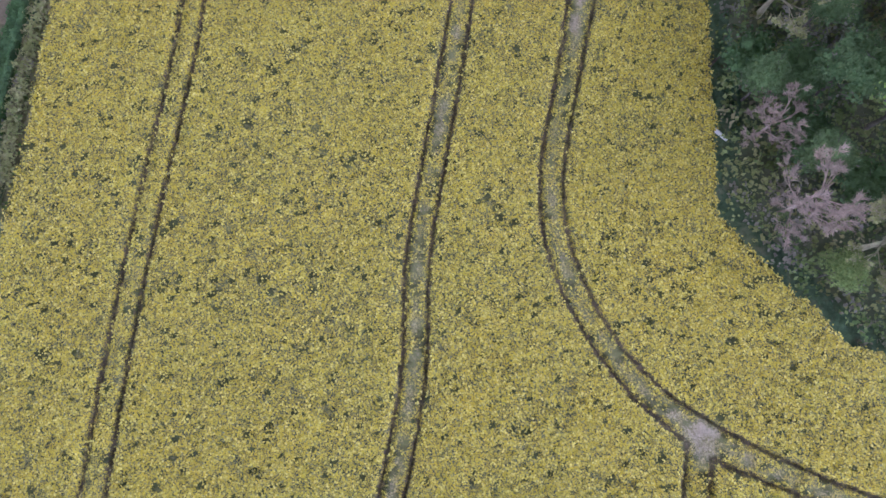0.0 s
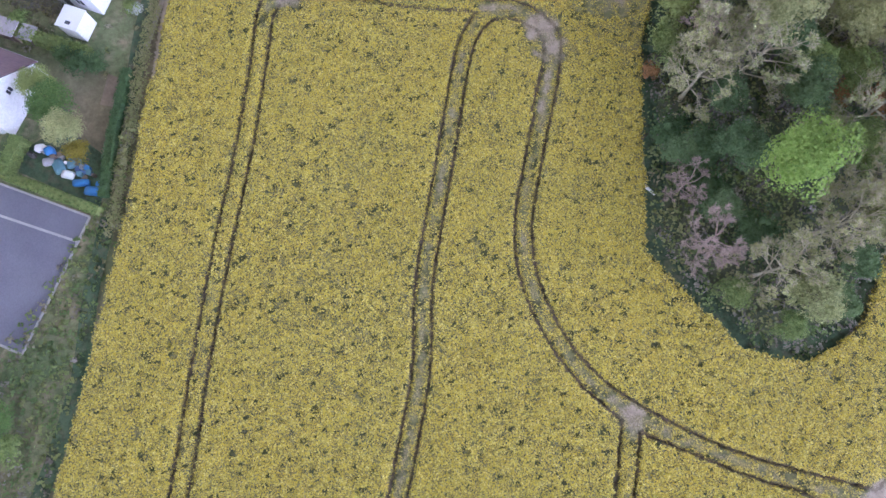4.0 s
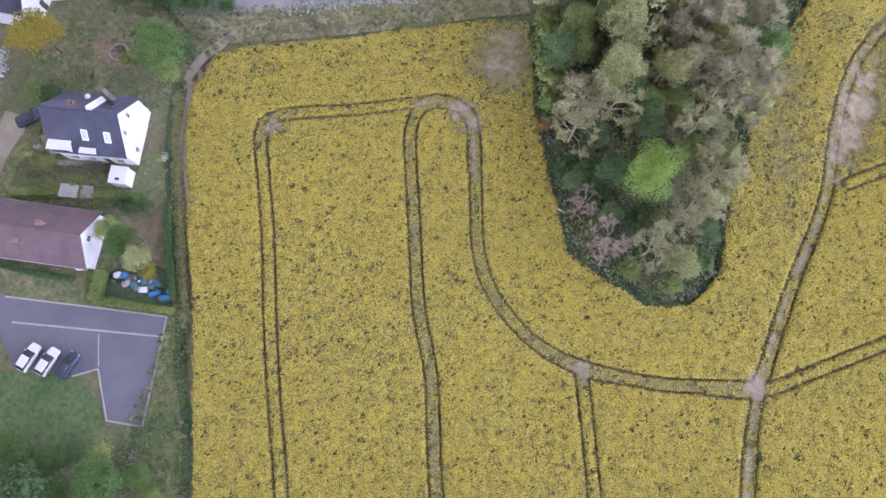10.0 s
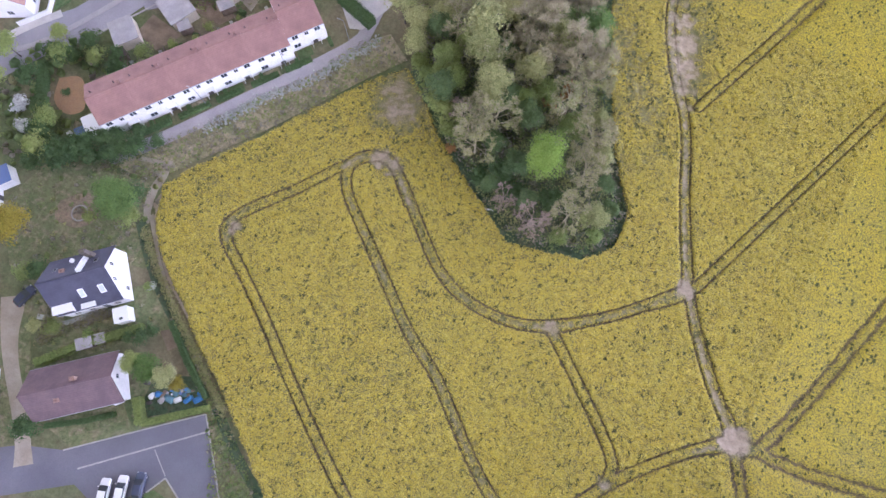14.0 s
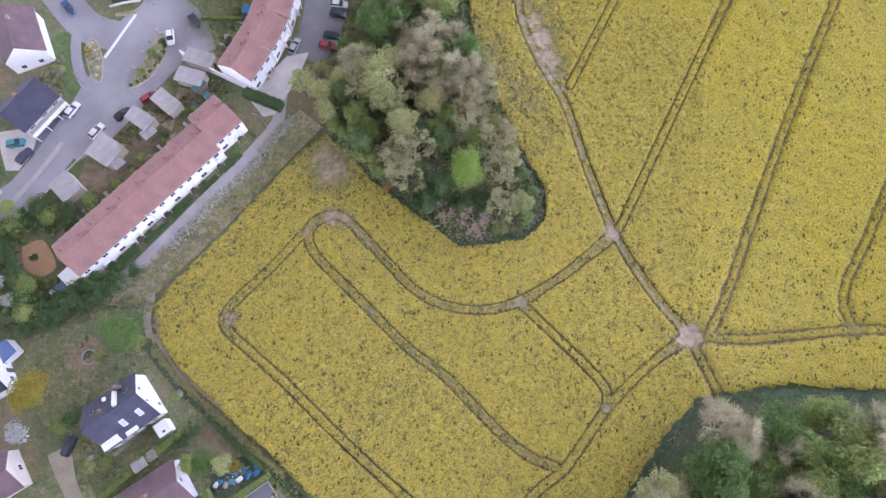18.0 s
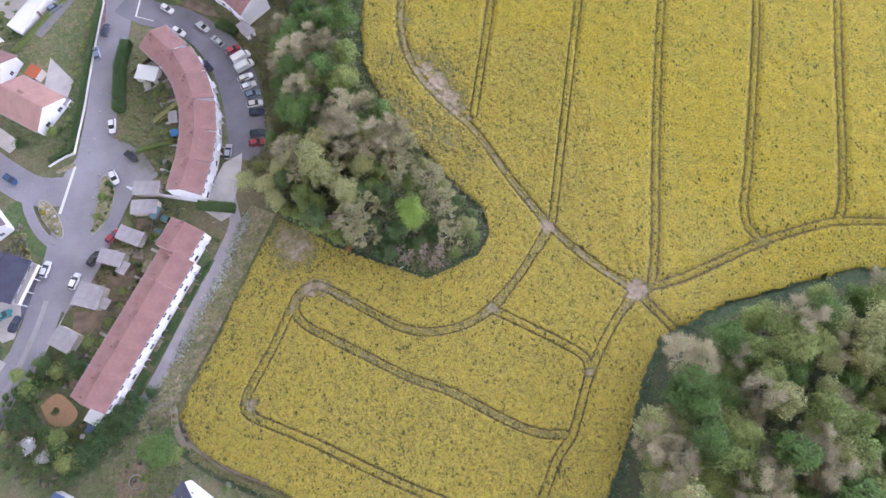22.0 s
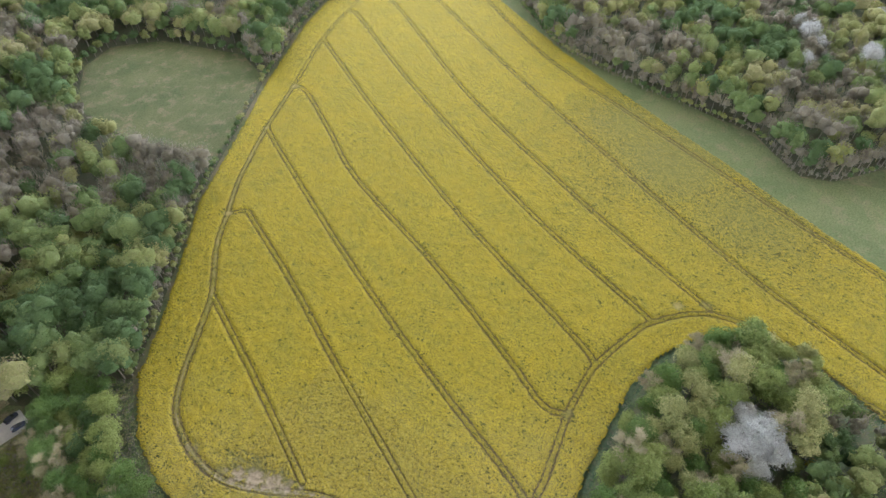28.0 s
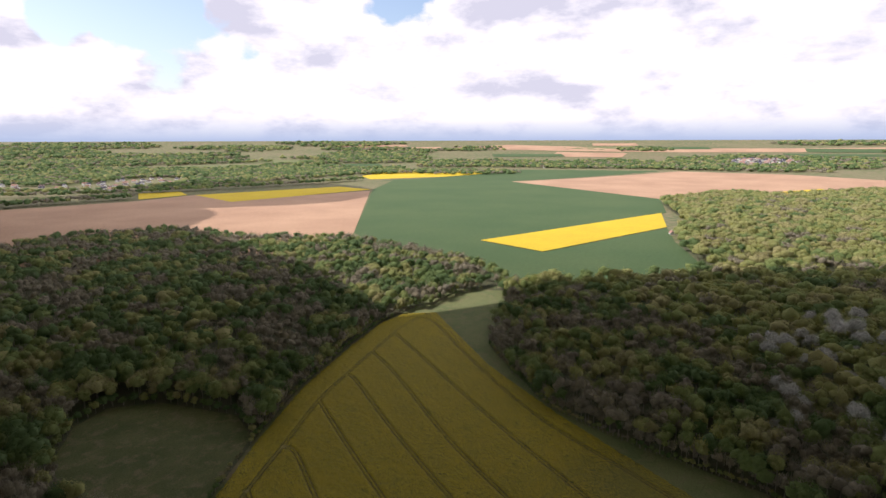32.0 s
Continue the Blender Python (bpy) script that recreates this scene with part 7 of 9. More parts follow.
h = stand(house(11, 7.5, 3.6, 6.4, "tile_salmon", "render_w", "white house with a salmon tile roof beside the drive", [("N", -3, 1, 1.2, 1.2), ("N", 3, 1, 1.2, 1.2), ("E", 0, 1, 1.4, 1.2)], [("N", 0)], [(2, 0.6, 0.7)]), -69.4, -73.2, -57)
h = stand(house(12, 8.5, 4.4, 7.6, "tile_salmon", "render_w", "white house with a salmon tile roof behind a white wall", [("N", -3, 1, 1.2, 1.2), ("N", 3, 1, 1.2, 1.2), ("E", 0, 1, 1.4, 1.2)], [("N", 0)], [(2, 0.6, 0.7)]), -115.2, -4.2, -60)
h = stand(house(9, 7.5, 3.2, 5.8, "tile_brown", "render_c", "cream house with a brown tile roof", [("E", 0, 1, 1.2, 1.2), ("N", 0, 1, 1.4, 1.2)], [("N", 2.4)], [(1, 0.6, 0.7)]), -84.5, -62, 40)
h = stand(house(12, 9, 4.4, 8.0, "tile_brown", "render_w", "white gabled house with a brown-red tile roof in a garden", [("E", -2, 1, 1.2, 1.2), ("E", 2, 1, 1.2, 1.2), ("S", 0, 1, 1.4, 1.2)], [("S", 2.4)], [(-2, 0.6, 0.8)]), -109.2, 31.6, -58)
h = stand(house(10, 8.5, 3.2, 6.2, "tile_pink", "render_w", "white house with a pink tile roof in a garden", [("E", 0, 1, 1.2, 1.2), ("S", 0, 1, 1.4, 1.2)], [("S", 2.4)], [(1, 0.6, 0.7)]), -107, 76, -30)


def garage(w, d, h, label):
    """A small garage: rendered walls, up-and-over door, slightly tilted grey sheet roof."""
    top = tagged(new("garage"), label, "garage", "garages behind the terrace")
    bm = bmesh.new()
    box(bm, -w / 2, -d / 2, 0, w / 2, d / 2, h)
    part("wall", bm, M["render_c"], top)
    bm = bmesh.new()
    box(bm, -w / 2 - 0.2, -d / 2 - 0.2, h + 0.03, w / 2 + 0.2, d / 2 + 0.2, h + 0.16, pose(0, 0, 0, 1.5))
    part("roof", bm, M["felt"], top, "grey sheet roof")
    bm = bmesh.new()
    box(bm, -w / 2 - 0.05, -1.25, 0.05, -w / 2 - 0.004, 1.25, 2.1)
    part("garage_door", bm, M["trim"], top, "pale up-and-over door")
    return top


for i, (x, y, w, d, t) in enumerate(((-83, 7.9, 6.2, 5.5, -24), (-89, -1.7, 5.4, 4.6, -36), (-77.4, 16.5, 6.0, 3.3, -25), (-72.7, 21.4, 6.2, 3.4, -31), (-68.9, 28.4, 6.2, 3.4, -8), (-68.1, 33.4, 6.3, 3.4, -10))):
    stand(garage(w, d, 2.5, "small rendered garage with a grey sheet roof"), x, y, t)


def wall_run(pts, height, thick, material, label, name="garden_wall", z=0.0):
    """A wall along a line of points, with a coping, and posts at the corners."""
    top = tagged(new(name), label, "wall")
    for (x0, y0), (x1, y1) in zip(pts, pts[1:]):
        ln, t = math.hypot(x1 - x0, y1 - y0), math.degrees(math.atan2(y1 - y0, x1 - x0))
        m = pose(x0, y0, z, 0, 0, t)
        bm = bmesh.new()
        box(bm, 0, -thick / 2, 0, ln, thick / 2, height, m)
        panel = part("panel", bm, M[material], top)
        bm = bmesh.new()
        box(bm, 0.0, -thick / 2 - 0.02, height + 0.002, ln, thick / 2 + 0.02, height + 0.06, m)
        part("coping", bm, M["trim"], panel)
    for x, y in pts:
        bm = bmesh.new()
        s = thick * 0.6
        box(bm, x - s, y - s, z, x + s, y + s, height + z + 0.14)
        part("post", bm, M["trim"], top)
    return top


wall_run([(-79.6, 103), (-78.3, 93), (-80.4, 83), (-82.4, 72), (-84.4, 60), (-87.2, 47.4), (-89, 46.9), (-91, 46.1), (-93.6, 44.8)], 0.55, 0.22, "render_w", "white rendered boundary wall along the street")
wall_run([(-73, 34.6), (-65, 31.2), (-53.5, 27.4)], 2.2, 0.25, "render_w", "white garden wall at the end of the terrace")
wall_run([(-60.4, 128.2), (-56, 130.6), (-49.5, 129.6)], 1.2, 0.3, "render_w", "white retaining wall of the drive")
wall_run([(-55, 124.2), (-50, 124.5), (-44, 123.2)], 0.5, 0.25, "render_w", "low white kerb wall of the drive")
wall_run([(-64.6, 125.4), (-70, 126)], 1.1, 0.25, "render_w", "white gate wall of the drive")
wall_run([(-26.5, 147), (-23, 140.5), (-21.3, 132)], 1.0, 0.25, "render_c", "pale curved garden wall")
for pts in ([(-103, 156), (-94.5, 153)], [(-101, 149), (-92.5, 146.5)], [(-98.5, 163), (-104, 166)], [(-94, 133), (-88, 131)], [(-93, 126), (-87, 124)], [(-95, 119), (-86, 116.5)],
            [(-84.6, 118), (-82, 110)]):
    wall_run(pts, 1.1, 0.2, "render_w", "low white garden wall between plots")
wall_run([(-112.7, 7.6), (-106.7, -5.1), (-110.2, -10.5)], 1.1, 0.25, "render_w", "white garden wall beside a lawn strip")
wall_run([(-146.6, 307), (-143.8, 296.8), (-137, 312), (-125, 314.6)], 1.1, 0.25, "render_w", "white garden wall of the upper house")
wall_run([(-151, 283), (-140, 251), (-131.4, 223.5), (-121.6, 203), (-111.0, 180.6), (-102, 169), (-94.8, 158.6), (-91.3, 147.6), (-87.8, 132.8), (-84.5, 119.3)], 0.6, 0.25, "render_w", "low white wall along the upper street")
for a, b in (((-119.5, 175.6), (-108.4, 176.3)), ((-112.8, 168.7), (-105.7, 172.6)), ((-108.1, 161.7), (-100.6, 163.7)), ((-96.6, 131.5), (-89.6, 132.5)), ((-99.4, 149.4), (-93.4, 151.2)), ((-97.6, 139), (-91.4, 139.2)),
             ((-96.6, 116.8), (-88.6, 122.6)), ((-124, 183), (-113.4, 184)), ((-131, 199), (-121.6, 196.5))):
    wall_run([a, b], 1.0, 0.3, "render_w", "low white wall between garden plots")
bm = bmesh.new()
box(bm, -8, -1.5, 0, 8, 1.5, 0.12)
tagged(part("terrace_paving", bm, M["paving"]), "pale paved terrace beside the house", "pavement", kind="structure").matrix_basis = pose(-97, 99, 0.03, 0, 0, -45)

# ---- cars ----
PAINT = dict(white=(0.72, 0.72, 0.73), black=(0.02, 0.022, 0.028), blue=(0.03, 0.07, 0.17), slate=(0.20, 0.25, 0.34), teal=(0.05, 0.26, 0.30), navy=(0.02, 0.03, 0.075),
             silver=(0.42, 0.44, 0.47), red=(0.33, 0.03, 0.045), van=(0.75, 0.75, 0.75))
WORDS = dict(white="white hatchback parked at the kerb", black="black hatchback parked on the asphalt", blue="blue hatchback on the street", slate="slate-blue estate car parked at the kerb",
             teal="turquoise small car parked by a hedge", navy="dark blue car parked in a bay", silver="silver-grey car parked at the kerb", red="red hatchback parked in a bay",
             van="white panel van parked in a bay")


def loft(bm, rings):
    """Skin a row of rings of points, and cap both ends."""
    made = [[bm.verts.new(p) for p in r] for r in rings]
    for a, b in zip(made, made[1:]):
        for i in range(len(a)):
            j = (i + 1) % len(a)
            bm.faces.new((a[i], a[j], b[j], b[i]))
    bm.faces.new(made[0][::-1])
    bm.faces.new(made[-1])
    bmesh.ops.recalc_face_normals(bm, faces=bm.faces[:])


def car_ring(x, w, z0, z1, r=0.12):
    h = w / 2
    return [(x, -h + r, z0), (x, h - r, z0), (x, h, z0 + r), (x, h, z1 - r), (x, h - r, z1), (x, -h + r, z1), (x, -h, z1 - r), (x, -h, z0 + r)]


def build_car(colour):
    van = colour == "van"
    k = Nodes("car_paint_" + colour)
    k.bsdf.inputs["Coat Weight"].default_value = 0.6
    k.bsdf.inputs["Coat Roughness"].default_value = 0.08
    g = k.noise(k.obj(), 3.0, 4)
    paint = k.done(k.mix(0.15, PAINT[colour], k.ramp(g, [(0.3, 0.6), (0.7, 1.0)]), "MULTIPLY"), 0.35, 0.0, 0.5)
    top = tagged(new("van" if van else "car"), WORDS[colour], "van" if van else "car", "parked cars")
    L, W = (5.2, 1.95) if van else (4.2, 1.76)
    bm = bmesh.new()
    if van:
        loft(bm, [car_ring(-L / 2, W * 0.96, 0.35, 2.1), car_ring(-L / 2 + 0.1, W, 0.28, 2.2), car_ring(L * 0.2, W, 0.26, 2.2), car_ring(L * 0.32, W, 0.26, 1.3), car_ring(L * 0.47, W * 0.96, 0.28, 1.05), car_ring(L / 2, W * 0.86, 0.4, 0.85)])
    else:
        loft(bm, [car_ring(-L / 2, W * 0.84, 0.42, 0.80), car_ring(-L / 2 + 0.14, W * 0.96, 0.3, 0.93), car_ring(-L * 0.25, W, 0.26, 0.97), car_ring(L * 0.15, W, 0.26, 0.95), car_ring(L * 0.36, W * 0.98, 0.28, 0.86),
                  car_ring(L * 0.46, W * 0.9, 0.32, 0.74), car_ring(L / 2, W * 0.72, 0.42, 0.64)])
    part("body", bm, paint, top, smooth=False)
    bm = bmesh.new()
    if van:
        loft(bm, [car_ring(L * 0.19, W * 0.88, 1.35, 2.1, 0.1), car_ring(L * 0.335, W * 0.85, 1.24, 1.32, 0.03)])
    else:
        loft(bm, [car_ring(-L * 0.47, W * 0.80, 0.90, 0.99, 0.04), car_ring(-L * 0.36, W * 0.80, 0.90, 1.40, 0.1), car_ring(L * 0.05, W * 0.80, 0.9, 1.43, 0.1), car_ring(L * 0.235, W * 0.84, 0.88, 0.95, 0.03)])
    part("glasshouse", bm, M["glass"], top, "dark glass of the cabin")
    if not van:
        bm = bmesh.new()
        loft(bm, [car_ring(-L * 0.35, W * 0.72, 1.39, 1.445, 0.02), car_ring(-L * 0.1, W * 0.75, 1.40, 1.475, 0.02), car_ring(L * 0.045, W * 0.72, 1.40, 1.455, 0.02)])
        part("roof", bm, paint, top)
    for sx in (-1, 1):
        for sy in (-1, 1):
            bm = bmesh.new()
            x, y = sx * L * 0.305, sy * (W / 2 - 0.1)
            bmesh.ops.create_cone(bm, cap_ends=True, segments=14, radius1=0.32, radius2=0.32, depth=0.2, matrix=pose(x, y, 0.32, 90))
            wheel = part("wheel", bm, M["tyre"], top, "black tyre")
            bm = bmesh.new()
            bmesh.ops.create_cone(bm, cap_ends=True, segments=10, radius1=0.2, radius2=0.2, depth=0.03, matrix=pose(x, y + sy * 0.105, 0.32, 90))
            part("rim", bm, M["rim"], wheel, "metal wheel rim")
    for sy in (-1, 1):
        bm = bmesh.new()
        box(bm, L / 2 - 0.2, sy * W * 0.34 - 0.14, 0.58, L / 2 - 0.02, sy * W * 0.34 + 0.14, 0.72)
        part("headlight", bm, M["lamp_clear"], top, "clear headlight")
        bm = bmesh.new()
        box(bm, -L / 2 - 0.01, sy * W * 0.37 - 0.1, 0.66, -L / 2 + 0.1, sy * W * 0.37 + 0.1, 0.84)
        part("tail_light", bm, M["lamp_red"], top, "red tail light")
        bm = bmesh.new()
        box(bm, L * 0.16, sy * (W / 2 + 0.09) - 0.08, 0.92, L * 0.2, sy * (W / 2 + 0.09) + 0.08, 1.04)
        part("mirror", bm, paint, top)
    return top


CARS = [
    (-77.0, 53.5, -91, "white"), (-72.4, 43.7, -47, "black"), (-77.0, 38.6, -70, "white"), (-103.2, 42.7, -42, "blue"), (-80.6, 76.5, 101, "slate"), (-73.9, 71, 80, "teal"),
    (-51.0, 67.4, 122, "navy"), (-47.6, 74.6, 127, "silver"), (-43.6, 71.2, 24, "red"), (-41.6, 68.4, 24, "van"), (-40.9, 65.4, 24, "van"), (-41.0, 61.9, 19, "white"),
    (-40.4, 59.2, 18, "white"), (-39.6, 56.5, 9, "slate"), (-39.2, 53.5, 2, "white"),
]
CARS += [
    (-38.8, 50.9, -2, "navy"), (-39.2, 44.8, -1, "navy"), (-39.8, 42.0, 0, "red"), (-47.4, 40.7, 79, "silver"), (-94.3, 16.9, 68, "white"), (-87.3, 12.6, 65, "white"), (-82.6, 17.6, 50, "black"),
    (-77.8, 22.6, 44, "red"), (-109.0, 181.6, 125, "silver"), (-87.6, 136.2, 114, "slate"), (-82.6, 118.0, 113, "slate"), (-80.6, 112.4, 113, "navy"),
]
CARS += [
    (-60.7, 87.6, -43, "white"), (-51.2, 80.0, -51, "silver"), (-55.0, 119.9, -4, "silver"), (-24.9, 125.2, 9, "navy"), (-24.7, 120.6, -5, "navy"), (-68.2, 135.2, 103, "white"),
    (-91.8, 93.6, 36, "slate"), (-58.0, 79.6, -42, "white"), (-78.0, 83.6, 74, "navy"), (-40.6, -73.6, 113, "white"), (-38.3, -71.8, 113, "white"), (-36.0, -69.9, 113, "navy"),
    (-73.4, -54.0, 80, "navy"), (-109.2, 48.0, -41, "blue"), (-104.4, 7.1, 20, "teal"), (-101.6, 4.4, 65, "navy"),
]
CARS += [
    (-151.3, 288.4, 108, "black"), (-149.8, 283.6, 108, "slate"), (-147.2, 276.8, 108, "navy"), (-137, 262.6, 110, "white"), (-135, 256.4, 110, "slate"), (-130.2, 223.4, 116, "navy"), (-127.2, 214.6, 118, "black"), (-122.6, 221.4, 116, "white"),
]
car_first = {}
for x, y, t, colour in CARS:
    m = pose(x, y, 0.06, 0, 0, t)
    if colour in car_first:
        copy_thing(car_first[colour], m)
    else:
        car_first[colour] = build_car(colour)
        car_first[colour].matrix_basis = m

# ---- far villages and barns ----
def far_house(w, d, eave, ridge, roof, label, name="house"):
    """A plain gabled house: walls and a thick roof."""
    top = tagged(new(name), label, "house" if name == "house" else "barn", "far village" if name == "house" else "")
    bm = bmesh.new()
    box(bm, -w / 2, -d / 2, -1.0, w / 2, d / 2, eave)
    for s in (-1, 1):
        a, b, c = (bm.verts.new(q) for q in ((s * w / 2, -d / 2, eave), (s * w / 2, d / 2, eave), (s * w / 2, 0, ridge - 0.15)))
        bm.faces.new((a, b, c) if s > 0 else (b, a, c))
    part("wall", bm, M["render_w"], top)
    bm = bmesh.new()
    e = 0.5
    pts = [(-d / 2 - e, eave - 0.25), (0, ridge), (d / 2 + e, eave - 0.25), (d / 2 + e, eave - 0.5), (0, ridge - 0.3), (-d / 2 - e, eave - 0.5)]
    rings = [[bm.verts.new((x, y, z)) for y, z in pts] for x in (-w / 2 - e, w / 2 + e)]
    for i in range(6):
        bm.faces.new((rings[0][i], rings[0][(i + 1) % 6], rings[1][(i + 1) % 6], rings[1][i]))
    for ring in rings:
        bm.faces.new(ring)
    bmesh.ops.recalc_face_normals(bm, faces=bm.faces[:])
    part("roof", bm, M[roof], top)
    bm = bmesh.new()
    box(bm, w * 0.25, -0.5, ridge - 1.2, w * 0.25 + 0.8, 0.5, ridge + 1.0)
    part("chimney", bm, M["render_w"], top)
    return top


FAR_KINDS = [far_house(13, 9, 5.5, 9, "slate", "distant white house with a dark slate roof"),
             far_house(12, 9, 5, 8.5, "tile_brown", "distant white house with a brown tiled roof"),
             far_house(15, 9.5, 5.5, 9.2, "tile_salmon", "distant white house with a pale clay roof")]
rs = random.Random(41)
spots = [(q, 0.0) for q in scatter(HAMLET, 74, 81)] + [(q, 0.0) for q in scatter([(3309, 678), (3299, 519), (3432, 352), (3665, 446), (3648, 724)], 40, 82)]
for i, ((x, y), _) in enumerate(spots):
    m = pose(x, y, terrain(x, y), 0, 0, rs.uniform(0, 180))
    ob = FAR_KINDS[i % 3]
    if i < 3:
        ob.matrix_basis = m
    else:
        ob = copy_thing(ob, m)
    ob.scale = (1.5, 1.5, 1.35) if x > 3000 else (1.25, 1.25, 1.2)
for x, y, t, w, label, roof in ((2728, 1440, 20, 40, "long white barn beside a far wood", "slate"), (2820, 1240, 10, 26, "distant white farm shed", "slate")):
    far_house(w, 16, 8, 12, roof, label, "barn").matrix_basis = pose(x, y, terrain(x, y), 0, 0, t)
far_house(12, 8, 3.5, 7, "tile_salmon", "small far building with a red roof beside the corn").matrix_basis = pose(996, 262, 0, 0, 0, 30)
far_house(10, 7, 4, 7.5, "tile_brown", "white gabled house among sunlit trees").matrix_basis = pose(510, 255, 0, 0, 0, -40)

# ---- hedges, garden trees and small things ----
def hedge(pts, width, height, label, material="leaf_ivy"):
    """A clipped hedge: a dark core under a skin of leaf clusters."""
    top = tagged(new("hedge"), label, "hedge")
    rs = np.random.RandomState(int(abs(pts[0][0] * 7 + pts[0][1] * 3)) % 9999)
    P, N = [], []
    for (x0, y0), (x1, y1) in zip(pts, pts[1:]):
        ln = math.hypot(x1 - x0, y1 - y0)
        d = np.array(((x1 - x0) / ln, (y1 - y0) / ln, 0))
        s = np.array((-d[1], d[0], 0))
        m = pose(x0, y0, 0, 0, 0, math.degrees(math.atan2(d[1], d[0])))
        bm = bmesh.new()
        box(bm, 0, -width * 0.42, 0, ln, width * 0.42, height * 0.92, m)
        part("core", bm, M[material], top)
        n = int(ln * (width + 2 * height) * 26)
        u = rs.rand(n) * ln
        v = rs.uniform(-1, 1, n) * (width / 2 + height)
        onto = np.abs(v) < width / 2
        y = np.where(onto, v, np.sign(v) * width / 2)
        z = np.where(onto, height, height - (np.abs(v) - width / 2))
        P.append(np.array((x0, y0, 0)) + u[:, None] * d + y[:, None] * s + np.stack([0 * z, 0 * z, z + rs.normal(size=n) * 0.08], 1))
        N.append(np.where(onto[:, None], np.array((0, 0, 1.0)), np.sign(v)[:, None] * s + (0, 0, 0.3)))
    link("foliage", fast_mesh("foliage", *cards(rs, np.concatenate(P), np.concatenate(N), 0.25)), M[material], top)
    return top


hedge([(-72, 78.5), (-74.2, 71), (-75, 57.5)], 2.6, 2.4, "tall dark clipped hedge beside the street")
hedge([(-63.8, -62.4), (-58.5, -55.6), (-51.1, -48)], 1.4, 1.8, "clipped green hedge between gardens", "leaf_green")
hedge([(-41.5, -61.7), (-44.7, -58.3)], 1.4, 1.8, "clipped green hedge end", "leaf_green")
hedge([(-41.6, -61.6), (-36.8, -57.2), (-32.8, -53.6)], 1.1, 1.2, "low green hedge along the car park", "leaf_green")
hedge([(-47.4, -44.8), (-40.6, -49.2), (-34.2, -52.6)], 1.0, 1.2, "dark unclipped hedge between garden and crop")
hedge([(-99.7, -14.9), (-94.2, -22.9), (-87.5, -30.2)], 1.6, 2.0, "tall dark hedge between two gardens")
hedge([(-56, -70.2), (-50.6, -66.2), (-46.6, -62.6)], 0.9, 1.0, "low dark hedge beside the car park")
hedge([(-80.5, 102), (-79.3, 93), (-81.4, 83), (-83.4, 72), (-85.4, 60), (-88.0, 48.4), (-93.4, 46.2)], 1.1, 1.3, "narrow dark clipped hedge behind the white wall")
hedge([(-103, 81), (-93.6, 91.6), (-83, 101.4)], 0.8, 1.2, "clipped yellow-green hedge along the drive", "leaf_green")
hedge([(-56, 27), (-47, 24.6)], 2.4, 2.2, "dark hedge at the end of the terrace")
for a, b in (((-74.2, -18.2), (-70.6, -12.8)), ((-69.6, -11.3), (-66, -5.9)), ((-65.2, -4.7), (-62.2, -0.3)), ((-61, 1.4), (-57.8, 6.2)), ((-57, 7.4), (-53.8, 12.2))):
    hedge([a, b], 1.0, 0.9, "dark unkempt front garden hedge of the terrace")
hedge([(-66, 52.6), (-59, 57.5)], 1.4, 1.3, "brown garden hedge behind the terrace", "leaf_olive")
hedge([(-50.5, 96.5), (-44, 90.5), (-41.5, 84)], 1.0, 1.2, "front garden hedge of the terrace")
hedge([(-71, 45), (-61.5, 46)], 0.8, 1.2, "garden hedge behind the terrace", "leaf_green")

undergrowth([(-86, -30), (-74, -19), (-66, -20), (-60, -30), (-57, -40), (-62, -46), (-76, -47)], 50, "rough grass tufts and weeds in the garden", 93, 0.3, 0.1, 0.5, (0.15, 0.5), (0.3, 0.9), 0.5, leaves=12)
undergrowth([(-108, 20), (-98, 16), (-99, 25), (-101.5, 31), (-103, 26)], 70, "low plants and brown beds in the garden", 94, 0.3, 0.2, 0.6, (0.2, 0.8), (0.4, 1.1), 0.5, leaves=12)
# the slope behind and the plots before the terrace north of the junction
hedge([(-54.5, 113.2), (-46.5, 107.6), (-39.2, 99.6), (-33.4, 92), (-30.6, 86)], 3.0, 1.6, "dark unkempt hedge along the back of the terrace")
hedge([(-52.2, 118.4), (-43.2, 112.6), (-36.4, 105)], 1.0, 0.7, "low green hedge on the slope", "leaf_green")
hedge([(-47.0, 80.6), (-42.0, 76.6)], 3.0, 1.5, "square dark hedge in a front garden")
hedge([(-61.2, 93.4), (-56.4, 89.8)], 1.8, 1.2, "clipped green bush hedge in a front garden", "leaf_green")
sheet("rough_ground", [(-51, 122.2), (-40.2, 118.6), (-39.6, 112.8), (-50.2, 117.4)], 0.07, M["rubble"], "pale weedy rubble beside the drive", "ground", 0.1)
sheet("rough_ground", [(-31.8, 109.4), (-23.8, 106.4), (-24.6, 99.4), (-31.2, 102.6)], 0.07, M["rubble"], "pale patch of dry weeds on the slope", "ground", 0.1)
sheet("rough_ground", [(-41.0, 73.4), (-33.6, 73.8), (-29.8, 62.6), (-30.4, 50), (-31.6, 40), (-36.4, 40.6), (-35.6, 56.4), (-36.6, 66)], 0.05, M["verge"], "rough tan grass between the parking bays and the trees", "verge", 0.08)
sheet("rough_ground", [(-71.4, 110.6), (-67.2, 116), (-64.4, 109.8), (-66.2, 101), (-69.4, 101)], 0.05, M["rubble"], "pale grass on the corner of the street", "ground", 0.08)
sheet("bare_yard", [(-28.2, 140.2), (-24.2, 139.2), (-22.8, 131.2), (-28, 131.4)], 0.07, M["verge"], "bare ground beside the house", "garden", 0.1)
